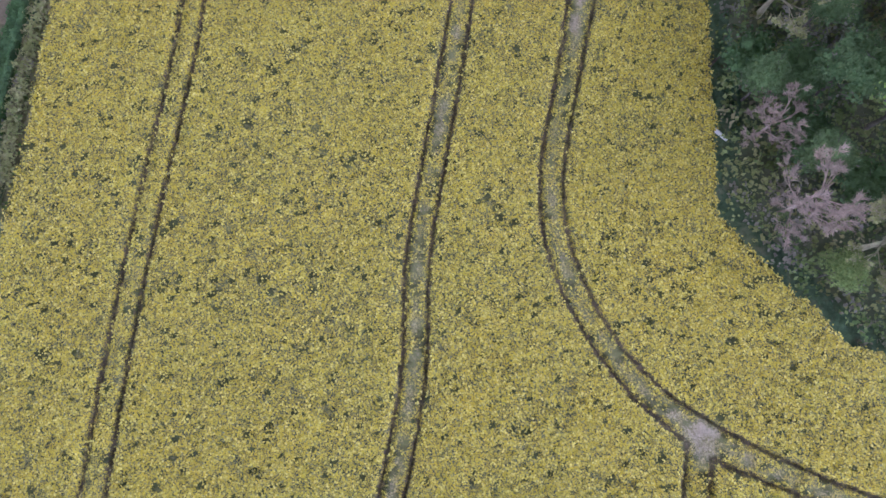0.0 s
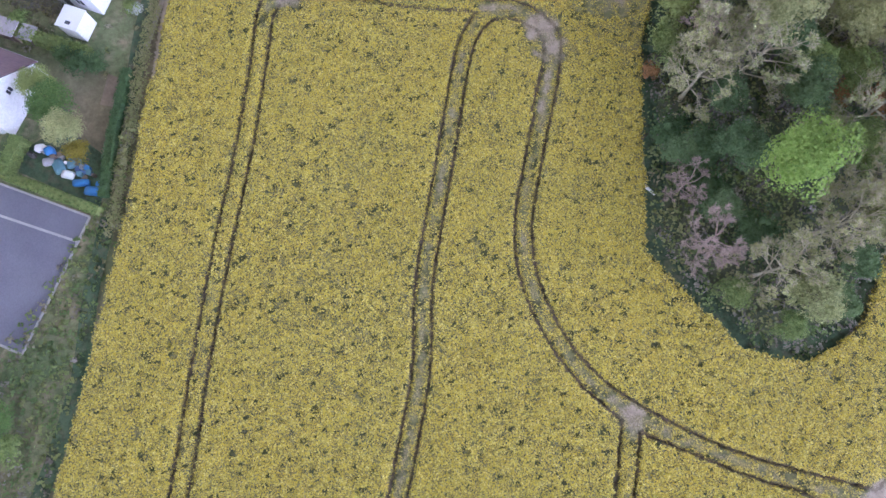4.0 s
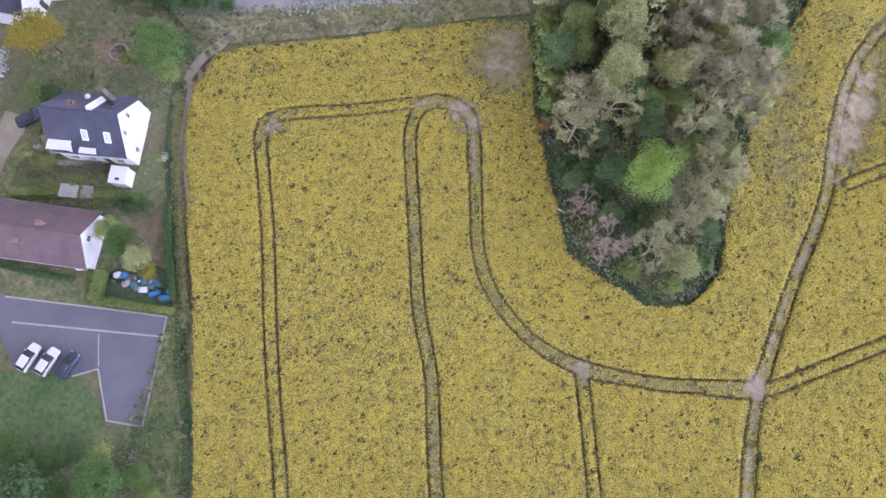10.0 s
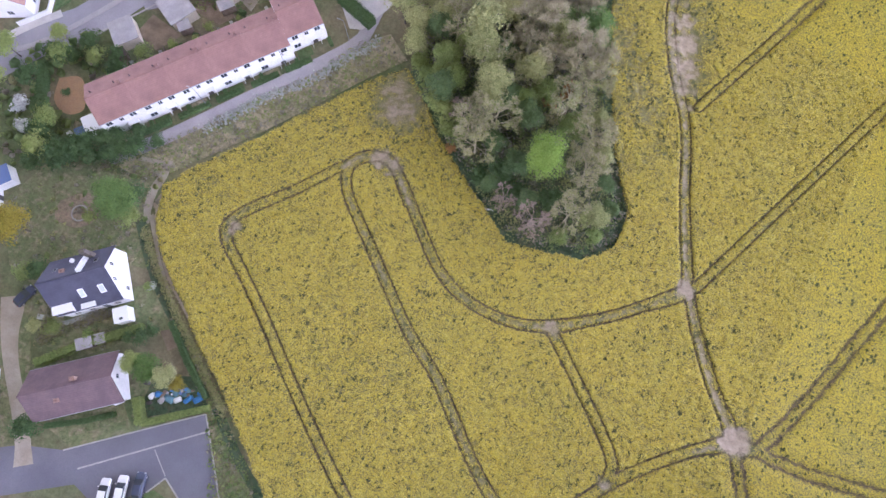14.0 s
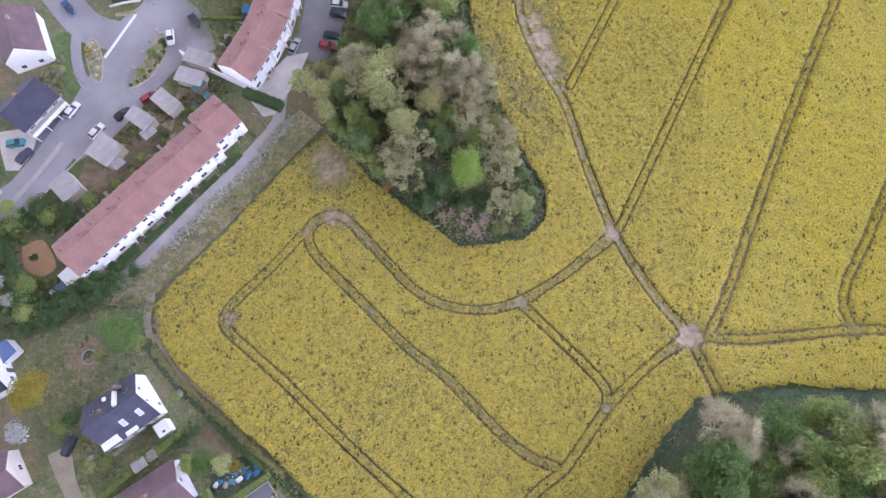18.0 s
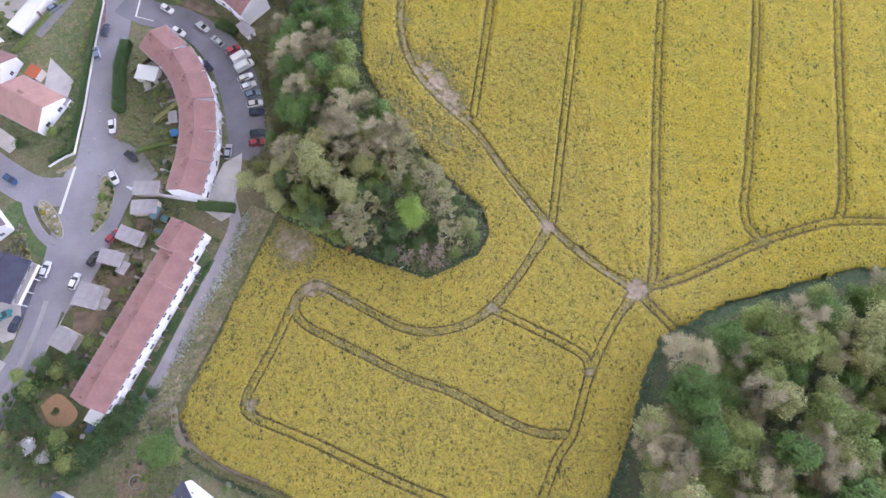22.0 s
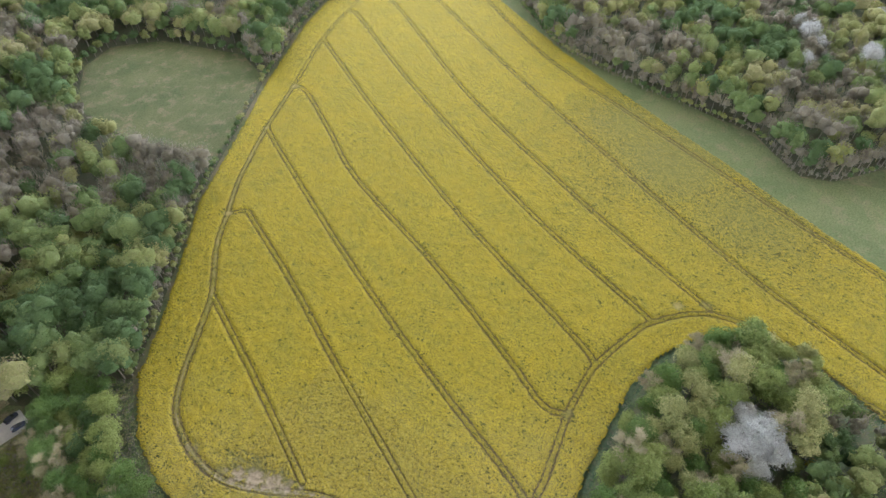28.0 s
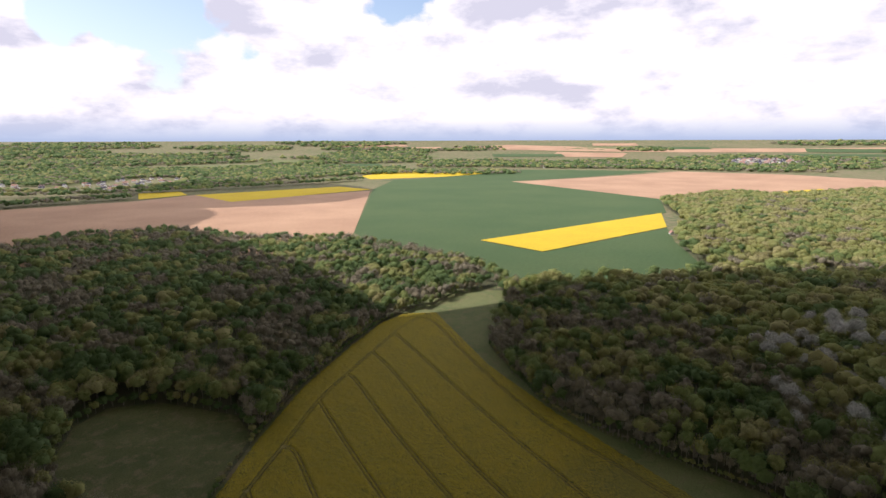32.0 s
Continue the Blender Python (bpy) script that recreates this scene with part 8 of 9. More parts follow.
sheet("bare_yard", [(-57.6, 158), (-48.2, 155.6), (-52.3, 147.4), (-57.7, 149.2)], 0.05, M["verge"], "tan grass plot behind the house", "garden", 0.08)
sheet("front_garden", [(-57.5, 93), (-48.2, 86.4), (-46.6, 82.6), (-50, 84), (-58.4, 89.6)], 0.06, M["earth"], "brown garden bed in front of the terrace", "garden", 0.1)
ribbon("footpath", [(-38.4, 108.6), (-34.6, 103), (-29.6, 96.4)], [0.8, 1.2, 0.8], 0.06, M["verge"], "worn tan footpath on the slope", "path", 0.05)
undergrowth([(-52, 117), (-40, 111), (-31, 98), (-26, 99), (-24, 112), (-36, 119)], 170, "rough grass and brambles on the slope", 95, 0.32, 0.1, 0.6, (0.15, 0.6), (0.4, 1.1), 0.4, leaves=12)
undergrowth([(-41, 73), (-33.6, 73), (-30, 62), (-30.4, 42), (-35, 42), (-36, 60)], 90, "tufts of dry grass by the parking bays", 96, 0.3, 0.3, 0.64, (0.12, 0.4), (0.3, 0.8), 0.5, leaves=12)
for key, x, y, s in (("garden", -67.4, -30.6, 1.1), ("mid", -67.2, -30.2, 0.72), ("shrub_ivy", -66.4, -28.6, 1.2), ("shrub", -69.4, -30, 1.1), ("shrub", -65.4, -32.4, 1.1), ("shrub", -71.5, -36, 0.7), ("yellow", -80.7, -44.0, 1.5), ("shrub_ivy", -83.6, -29.4, 1.5), ("shrub_ivy", -81, -27.4, 1.4), ("shrub_ivy", -90.4, -27, 1.3), ("shrub_ivy", -87.4, -32.4, 1.2), ("shrub_ivy", -94, -22.6, 1.1), ("olive_b", -66.8, -56.8, 0.4), ("shrub", -75.4, -50.0, 0.9), ("shrub_ivy", -98.4, -12.4, 1.2), ("shrub_ivy", -87.6, -6.6, 1.0), ("shrub_ivy", -94.8, -10.6, 1.0), ("yellow", -82.5, -46.5, 1.1), ("shrub_white", -83, -52.5, 1.6),
                     ("shrub_ivy", -75.5, -24.6, 1.3), ("shrub_ivy", -72.5, -20.6, 1.3), ("shrub_ivy", -78.5, -26, 1.2), ("shrub_ivy", -69.5, -17.5, 0.9), ("shrub_ivy", -74.5, -22.5, 1.2),
                     ("shrub_ivy", -73.4, -48.8, 1.1), ("garden", -45.4, -52.6, 0.72), ("green_fine", -47.8, -53.4, 0.6), ("olive_fine", -41.4, -52.4, 0.62), ("yellow", -39.4, -52.8, 0.6), ("shrub_ivy", -50.4, -49.4, 0.8), ("shrub_ivy", -52.2, -50.4, 0.7), ("shrub_ivy", -49.2, -47.4, 0.7),
                     ("shrub", -54.4, -41.6, 0.5), ("shrub_white", -54.1, -41.2, 0.55), ("shrub", -58.4, -53.6, 0.6), ("shrub", -65, -55.5, 0.8), ("shrub_ivy", -57.8, -71.6, 1.25), ("shrub_ivy", -82.6, -26.6, 1.3), ("shrub_ivy", -80.6, -24.4, 1.3), ("shrub_ivy", -78.2, -22.4, 1.2), ("shrub_ivy", -76.6, -20.2, 1.1), ("shrub_ivy", -85, -27.6, 1.2), ("shrub_ivy", -92, -17.8, 0.5), ("shrub_ivy", -74, -17.4, 0.9)):
    plant(key, x, y, s)
for key, x, y, s in (("garden", -18.5, -74.6, 0.62), ("garden", -22, -79.5, 0.75), ("garden", -16.4, -69.6, 0.5), ("garden", -25.6, -77, 0.62), ("garden", -30, -80.5, 0.7), ("garden", -13, -76, 0.6),
                     ("garden", -28, -88, 0.8), ("shrub", -13.2, -70, 0.8), ("garden", -19, -86, 0.8), ("olive_b", -9, -80, 0.6), ("shrub", -22.6, -72, 0.9), ("garden", -36, -86, 0.7),
                     ("garden", -41, -84, 0.6), ("garden", -9.6, -88, 0.7)):
    plant(key, x, y, s)
for key, x, y, s in (("olive_a", -41.6, 28.6, 0.75), ("olive_a", -38.6, 33.5, 0.5), ("olive_b", -37.2, 27.2, 0.85), ("olive_a", -35.6, 22.6, 0.7), ("mid", -34.4, 40, 0.6), ("olive_a", -33.6, 30.6, 0.7),
                     ("mid", -29.5, 66.5, 0.8), ("bare_b", -28, 72, 0.8), ("bare_a", -27, 84, 0.85), ("mid", -26.6, 100, 0.7), ("bare_a", -24.5, 107, 0.8), ("mid", -18.5, 116, 0.8),
                     ("mid", -31, 55, 0.7), ("bare_b", -30.6, 60.6, 0.75), ("shrub", -33, 49, 0.8), ("green_b", -17.6, 128.5, 0.8), ("shrub", -35, 98, 0.9), ("shrub", -30, 103, 0.8)):
    plant(key, x, y, s)
for key, x, y, s in (("shrub_ivy", -93.4, -6.8, 1.2), ("shrub", -97, -12, 1.1), ("shrub_ivy", -99.6, -18.8, 1.3), ("shrub", -90.6, -8.6, 1.0), ("shrub_ivy", -85.6, -9, 1.1), ("shrub", -82.8, -3.6, 0.9),
                     ("shrub_white", -97.2, -24.6, 1.2), ("shrub_white", -93.6, -27.6, 1.2), ("shrub", -88, -29.6, 1.3), ("green_b", -103.6, -22, 0.6), ("shrub", -91, -24, 1.2), ("shrub_ivy", -84.6, -28.6, 1.2),
                     ("shrub", -79, 0.5, 0.5), ("shrub", -75.6, 8, 0.5), ("shrub_ivy", -71.6, 14, 0.5), ("shrub_white", -67, 63, 0.9), ("shrub", -64.5, 60.5, 0.6), ("shrub_ivy", -62.6, 38.6, 0.6),
                     ("shrub", -79.6, 33, 0.7), ("shrub", -81, 28, 0.6), ("shrub_ivy", -78.4, 37, 0.5), ("yellow", -94.5, 31.5, 0.35), ("shrub", -92, 54, 0.8), ("shrub_ivy", -100, 52, 0.9)):
    plant(key, x, y, s)
for key, x, y, s in (("yellow", -77.4, 148, 0.5), ("shrub_ivy", -75.6, 143, 0.9), ("shrub", -76, 153, 0.9), ("shrub_ivy", -70, 158, 1.1), ("shrub", -63, 158, 1.0), ("yellow", -56, 150, 0.6),
                     ("shrub_ivy", -60, 143, 0.9), ("shrub", -58, 136, 0.8), ("shrub_white", -52, 136, 0.5), ("shrub", -50, 143, 0.7), ("shrub_ivy", -75.4, 136, 0.7), ("shrub", -99, 170, 0.8),
                     ("yellow", -110, 178, 0.5), ("shrub", -66, 104, 0.8), ("shrub_ivy", -64, 99, 0.7), ("shrub", -68, 110, 0.7), ("shrub_ivy", -60, 95.5, 0.6), ("shrub", -44, 97, 0.9), ("shrub", -40, 105, 1.0),
                     ("shrub_ivy", -50, 115, 0.8), ("shrub", -32, 112, 0.9), ("shrub", -45, 112, 0.8)):
    plant(key, x, y, s)


def ring_of(name, x, y, r, tube_r, z, material, label, category):
    bm = bmesh.new()
    rows = []
    for i in range(36):
        a = 2 * math.pi * i / 36
        rows.append([bm.verts.new(((r + tube_r * math.cos(b)) * math.cos(a), (r + tube_r * math.cos(b)) * math.sin(a), z + tube_r * math.sin(b))) for b in (0, 1.05, 2.09, 3.14, 4.19, 5.24)])
    for i in range(36):
        for j in range(6):
            bm.faces.new((rows[i][j], rows[(i + 1) % 36][j], rows[(i + 1) % 36][(j + 1) % 6], rows[i][(j + 1) % 6]))
    ob = tagged(part(name, bm, material, smooth=True), label, category)
    ob.matrix_basis = pose(x, y, 0)
    return ob


def garden_fence(m, y0, y1, label):
    """A board fence along the local y axis: posts and panels."""
    top = tagged(new("garden_fence"), label, "fence", "garden fences")
    n = max(2, round((y1 - y0) / 1.8))
    for i in range(n + 1):
        y = y0 + (y1 - y0) * i / n
        bm = bmesh.new()
        box(bm, -0.06, y - 0.06, 0, 0.06, y + 0.06, 1.35, m)
        part("post", bm, M["wood"], top)
        if i < n:
            bm = bmesh.new()
            box(bm, -0.025, y + 0.07, 0.08, 0.025, y + (y1 - y0) / n - 0.07, 1.22, m)
            part("panel", bm, M["wood"], top)
    return top


rnd = random.Random(5)
for i, ob in enumerate(row_used[:12]):
    m = ob.matrix_basis.copy()
    m = Matrix.LocRotScale(m.translation, m.to_quaternion(), None)
    deep = 9.6 if i < 6 else 10.4
    spot = lambda x, y: tuple((m @ Vector((x, y, 0)))[:2])
    garden_fence(m @ pose(3.75 if i < 6 else 3.4, 0, 0), 4.6, deep, "weathered board fence between the back gardens")
    patch = lambda x0, y0, x1, y1: [spot(x0, y0), spot(x1, y0), spot(x1, y1), spot(x0, y1)]
    x = rnd.uniform(-2.4, 0.6)
    sheet("patio", patch(x, 4.4, x + 2.6, 6.2 + rnd.random()), 0.075, M["paving" if i % 2 else "gravel"], "small paved patio behind a terraced house", "patio", 0.08)
    ribbon("garden_path", [spot(2.6, 4.6), spot(2.5 + 0.3 * rnd.random(), 7), spot(2.7, deep)], 0.7, 0.07, M["paving"], "narrow paved garden path", "path", 0.06)
    sheet("garden_bed", patch(-3.4, deep - 2.6, -0.6 + rnd.random(), deep - 0.3), 0.066, M[("earth", "verge", "fresh")[i % 3]], ("dug earth bed in a back garden", "dry grass plot in a back garden", "small green lawn in a back garden")[i % 3], "garden", 0.06)
    for key, n in (("shrub", 2), ("shrub_ivy", 1), ("shrub_white", i % 2)):
        for _ in range(n):
            px, py = spot(rnd.uniform(-3.2, 3.0), rnd.uniform(6.4, deep))
            plant(key, px, py, rnd.uniform(0.25, 0.5))
    if i < 6:
        hedge([spot(3.8, -4.7), spot(3.8, -6.6)], 0.7, 0.9, "short dark hedge between the front gardens")
        sheet("front_garden", patch(-3.3, -6.5, -0.2, -4.5), 0.085, M["fresh" if i % 2 else "verge"], "small front garden of the terrace", "garden", 0.06)
ring_of("stone_ring", -74.8, -36.6, 1.5, 0.16, 0.12, M["kerb"], "ring of pale stones on bare garden ground", "garden edging")


def hut(x, y, turn, w, d, h, walls, roof, label, name="shed"):
    top = tagged(new(name), label, "shed")
    bm = bmesh.new()
    box(bm, -w / 2, -d / 2, 0, w / 2, d / 2, h)
    part("wall", bm, M[walls], top)
    bm = bmesh.new()
    box(bm, -w / 2 - 0.15, -d / 2 - 0.15, h + 0.02, w / 2 + 0.15, d / 2 + 0.15, h + 0.12, pose(0, 0, 0, 3))
    part("roof", bm, M[roof], top)
    bm = bmesh.new()
    box(bm, -0.4, -d / 2 - 0.05, 0.03, 0.4, -d / 2 - 0.004, min(1.9, h - 0.2))
    part("door", bm, M["wood"], top, "plank door")
    return stand(top, x, y, turn)


for x, y, t, w, d, roof, why in hut_spots:
    hut(x, y, t, w, d, 2.3, "render_w", roof, why)
hut(-97.3, 93, 51, 15, 3.6, 2.5, "render_w", "trim", "long low white outbuilding with a flat pale roof", "outbuilding")
hut(-39.3, 76.3, 34, 2.6, 4.6, 2.3, "render_w", "felt", "small shed with a pale grey roof beside the terrace")
hut(-55.9, 92.8, -32, 7.5, 2.2, 2.4, "render_w", "felt", "long low porch with a grey roof before the terrace", "porch")
hut(-82.4, -20.6, 55, 3.4, 3.2, 2.3, "render_w", "trim", "white lean-to at the end of the terrace")
hut(-83.3, -23.2, 55, 2.2, 2.0, 1.9, "wood", "sheet_blue", "shed with a blue roof sheet")
hut(-91, -38.2, -35, 3.4, 4.2, 2.3, "render_w", "sheet_blue", "garden shed with a faded blue roof")
hut(-58.2, -55.2, 45, 2.6, 1.8, 1.8, "wood", "felt", "small garden shed with a grey roof")
hut(-56.4, -53.2, 45, 1.6, 1.6, 1.6, "wood", "felt", "small wooden shed by the hedge")
hut(-66.6, 67, -20, 5.5, 4.0, 2.2, "render_w", "trim", "white veranda behind the curved terrace")
hut(-60.6, 52.6, 0, 2.0, 3.2, 2.0, "wood", "felt", "grey lean-to behind the terrace")
hut(-60.6, 48.2, 0, 1.6, 1.6, 1.6, "metal", "tarp_blue", "small shed with a blue cover")
hut(-66.4, 26.6, -30, 1.8, 3.0, 2.2, "wood", "tarp_teal", "dark green garden shed")
hut(-75, 13.6, 55, 3.0, 2.2, 2.0, "wood", "felt", "wooden garden shed behind the terrace")
hut(-79.6, 5.4, 55, 2.4, 2.0, 2.0, "wood", "felt", "grey garden shed behind the terrace")
hut(-87.2, -6.2, 55, 2.4, 2.0, 2.0, "wood", "tile_brown", "brown-roofed wooden garden shed")
hut(-96.4, 72.6, -38, 3.4, 3.0, 2.4, "render_c", "clay", "patio shelter with an orange awning")
hut(-66.3, 21.6, -30, 1.6, 1.1, 1.3, "door_dark", "tarp_teal", "dark green bin store behind the terrace")
hut(-64.5, 24.9, -30, 1.6, 1.1, 1.3, "door_dark", "tarp_teal", "dark green bin store behind the terrace")
hut(-88.6, 62.5, -38, 2.2, 2.0, 1.9, "render_w", "felt", "small pale garden store shed")

CLUTTER = [(-42.8, -57.0, 1.1, 0.8, 0.9, "trim", "white plastic crate"), (-42.0, -56.2, 0.9, 0.9, 1.0, "tarp_blue", "blue plastic barrel box"), (-41.0, -56.8, 1.3, 0.9, 0.6, "felt", "grey storage box"),
           (-40.0, -56.0, 1.8, 1.2, 0.5, "tarp_teal", "teal covered stack"), (-38.6, -55.4, 1.4, 0.9, 0.5, "trim", "white board stack"), (-37.0, -54.4, 1.8, 0.8, 0.6, "tarp_blue", "blue tarpaulin heap"),
           (-35.4, -53.4, 2.0, 1.0, 0.7, "tarp_blue", "dark blue tarpaulin heap"), (-39.6, -54.4, 1.5, 1.1, 0.5, "tarp_teal", "faded teal sheet heap"), (-42.6, -58.2, 0.8, 0.6, 0.8, "door_dark", "dark water butt"),
           (-47.4, -60.6, 1.7, 1.0, 0.7, "trim", "white garden table"), (-60.8, -62.6, 1.4, 1.2, 0.8, "tarp_blue", "bright blue cover"), (-84.6, -26.2, 2.2, 1.0, 0.6, "tarp_blue", "blue heap of sheets"),
           (-86.2, -24.6, 1.0, 0.8, 0.8, "trim", "white drum"), (-45, -55.6, 1.0, 0.8, 0.7, "door_dark", "dark garden box")]
for x, y, w, d, hh, mat_key, label in CLUTTER:
    bm = bmesh.new()
    box(bm, -w / 2, -d / 2, 0, w / 2, d / 2, hh)
    bmesh.ops.bevel(bm, geom=bm.edges[:], offset=0.12, segments=2, affect="EDGES")
    bmesh.ops.subdivide_edges(bm, edges=[e for e in bm.edges if e.calc_length() > 0.4], cuts=2, use_grid_fill=True)
    for v in bm.verts:
        v.co += 0.06 * noise.noise_vector(v.co * 2.3 + Vector((x, y, 0)))
    lo = min(v.co.z for v in bm.verts)
    ob = tagged(part("garden_box", bm, M[mat_key], smooth=True), label + " standing in the garden", "garden clutter")
    ob.matrix_basis = pose(x, y, 0.03 - lo, 0, 0, random.uniform(0, 90))

rnd = random.Random(23)
for i in range(30):
    u, v = rnd.random(), rnd.random()
    x, y = -43.6 + 7.6 * u + 0.8 * v, -57.6 + 4.6 * u + 2.0 * v
    key, what = rnd.choice((("tarp_blue", "blue plastic tub"), ("trim", "white plastic can"), ("sheet_blue", "faded blue crate"), ("tarp_teal", "teal bucket"), ("door_dark", "dark flower pot"), ("wood", "stack of old boards"), ("felt", "grey garden sack")))
    bm = bmesh.new()
    w, d, hh = rnd.uniform(0.3, 0.8), rnd.uniform(0.3, 0.6), rnd.uniform(0.25, 0.7)
    if "tub" in what or "bucket" in what or "pot" in what or "can" in what:
        bmesh.ops.create_cone(bm, cap_ends=True, segments=12, radius1=w * 0.42, radius2=w * 0.5, depth=hh, matrix=pose(0, 0, hh / 2))
    else:
        box(bm, -w / 2, -d / 2, 0, w / 2, d / 2, hh)
        bmesh.ops.bevel(bm, geom=bm.edges[:], offset=0.04, segments=1, affect="EDGES")
    tagged(part("garden_tub" if "tub" in what else "garden_clutter", bm, M[key]), what + " among the garden clutter", "garden clutter").matrix_basis = pose(x, y, 0.065, 0, 0, rnd.uniform(0, 90))

# the blue-green sheeting on the bank round the orange-roofed house
bm = bmesh.new()
prism(bm, ccw([(-57.2, 134.6), (-50.8, 142.2), (-46.4, 146.2), (-45.2, 144.6), (-49.2, 140.4), (-55, 133.6)]), 0, 0.5)
bmesh.ops.triangulate(bm, faces=[f for f in bm.faces if len(f.verts) > 4])
tagged(part("bank_cover", bm, M["tarp_teal"]), "strip of blue-green sheeting beside the house", "sheeting")
bm = bmesh.new()
outline = [(-46, 146.5), (-45, 150.5), (-40, 152.4), (-34.6, 152.3), (-29, 149.4), (-26.6, 146.4), (-30, 144.6), (-38, 147.4)]
prism(bm, ccw(outline), 0, 0.5)
bmesh.ops.triangulate(bm, faces=[f for f in bm.faces if len(f.verts) > 4])
tagged(part("bank_cover", bm, M["tarp_teal"]), "blue-green sheeting over the bank behind the house", "sheeting")


def pole(x, y, h, label="tall thin street lamp on a metal post"):
    top = tagged(new("street_lamp"), label, "street lamp", "street lamps")
    bm = bmesh.new()
    bmesh.ops.create_cone(bm, cap_ends=True, segments=8, radius1=0.09, radius2=0.05, depth=h, matrix=pose(0, 0, h / 2))
    part("post", bm, M["metal"], top)
    bm = bmesh.new()
    box(bm, -0.04, 0, h - 0.08, 0.04, 1.2, h)
    arm = part("arm", bm, M["metal"], top)
    bm = bmesh.new()
    box(bm, -0.12, 0.9, h - 0.16, 0.12, 1.5, h - 0.082)
    part("lamp_head", bm, M["felt"], arm, "flat lamp head")
    top.matrix_basis = pose(x, y, 0, 0, 0, random.uniform(0, 360))


for x, y in ((-66.6, -6.4), (-57.2, 8.2), (-49.6, 19.6), (-75.6, 60), (-84.5, 110), (-96, 146), (-46, 70), (-92.5, 23)):
    pole(x, y, 6.5)

# rough growth: banks, gardens and edges
ROUGH = [
    ([(-82, -30), (-67, -24), (-63.5, -20), (-54, -6), (-48, 4), (-42, 14), (-38, 20), (-43, 25), (-47, 20.5), (-53, 8), (-60, -3), (-70, -18)], 330, "tufts of rough grass and weeds on the bank", (0.15, 0.6), (0.2, 0.6), 0.16, 0.45, 0.5),
    ([(-35, 24), (-40, 30), (-44, 36), (-37, 40), (-36.4, 55), (-37, 66), (-42, 75), (-31, 76), (-24, 92), (-22, 110), (-21, 120), (-30, 117), (-46, 119), (-50, 108), (-38, 98), (-28, 80), (-26, 62), (-31, 46), (-33, 34)], 560,
     "brambles and rough grass on the slope beside the street", (0.2, 0.8), (0.4, 1.0), 0.25, 0.62, 0.35),
    ([(-90, -40), (-78, -28), (-66, -22), (-64, -28), (-58, -36), (-50, -42), (-46, -46), (-62, -62), (-72, -56), (-80, -50)], 90, "long uneven grass and weeds in the garden", (0.1, 0.4), (0.25, 0.6), 0.14, 0.5, 0.6),
    ([(-45, -44.5), (-30.5, -53), (-20.5, -60), (-6, -70), (2, -84), (-6, -90), (-22, -70), (-32, -56)], 420, "tufts of grass along the crop", (0.1, 0.5), (0.25, 0.7), 0.1, 0.4, 0.2),
    ([(-104, -30), (-90, -36), (-84, -28), (-84, -12), (-96, -4), (-106, -14)], 120, "tangled garden shrubs and weeds", (0.3, 1.4), (0.4, 1.3), 0.02, 0.35, 0.2),
    ([(-73.5, 79), (-62.5, 67), (-60, 52), (-64, 36), (-69.8, 40), (-75, 48)], 240, "weeds and small shrubs in the back gardens", (0.15, 0.7), (0.25, 0.8), 0.05, 0.45, 0.3),
    ([(-98, 53), (-87.5, 51), (-85.5, 66), (-81.8, 84), (-82, 100), (-90, 94), (-100, 84), (-108, 74)], 110, "uneven garden grass with low shrubs", (0.1, 0.5), (0.25, 0.8), 0.1, 0.5, 0.3),
    ([(-83, 160), (-79.6, 150), (-77.4, 138), (-75.4, 140), (-76, 152), (-66, 156), (-60, 154), (-58, 146), (-50, 140), (-49, 146), (-44, 154), (-58, 159), (-72, 163)], 330, "garden shrubs and flower beds round the house", (0.3, 1.5), (0.4, 1.1), 0.02, 0.6, 0.15),
    ([(-60, 135), (-56, 133), (-50, 133), (-50, 141), (-56, 142)], 70, "grey-green low plants on the bank", (0.2, 0.7), (0.5, 1.0), 0.05, 0.3, 0.2),
    ([(-86, 5), (-60, 27), (-64, 30), (-80, 18)], 170, "weeds and vegetable rows behind the terrace", (0.1, 0.6), (0.2, 0.6), 0.05, 0.45, 0.35),
    ([(-140, 80), (-112, 72), (-104, 84), (-92, 95), (-82, 104), (-90, 140), (-104, 168), (-132, 212), (-150, 205), (-158, 140)], 700, "hedges, beds and lawn edges between the houses", (0.15, 1.1), (0.4, 1.3), 0.05, 0.5, 0.25),
]
taken = [ccw([(-95.5, -12), (-87.6, -13.6), (-88, -21.7), (-94.8, -22)]), ccw([(-94, 78.5), (-86.6, 70), (-88.7, 62.5), (-96, 68.5)]), ccw([(-101, 76), (-96, 78), (-88, 68), (-100, 54), (-112, 64)]), ccw([(-110, 145), (-104, 147), (-103, 160), (-116, 162)]), ccw([(-108, 121), (-94, 119), (-94, 135), (-107, 136)]), ccw([(-101, 110), (-93, 98), (-85, 104), (-94, 116)]), ccw([(-128, 166), (-116, 162), (-113, 176), (-124, 180)]),
         ccw([(-105, 98), (-98, 92), (-84, 97), (-98, 106)]), ccw([(-70, -45), (-61, -53), (-54, -44), (-62, -37)]), ccw([(-99, 149), (-92, 151), (-89, 139), (-98, 139)])]
for i, (poly, n, why, tall, wide, lo, hi, brown) in enumerate(ROUGH):
    undergrowth(poly, n, why, 200 + i, 0.3 if tall[1] > 0.9 else 0.4, lo, hi, tall, wide, brown, taken, 10, tall[1] > 0.9)
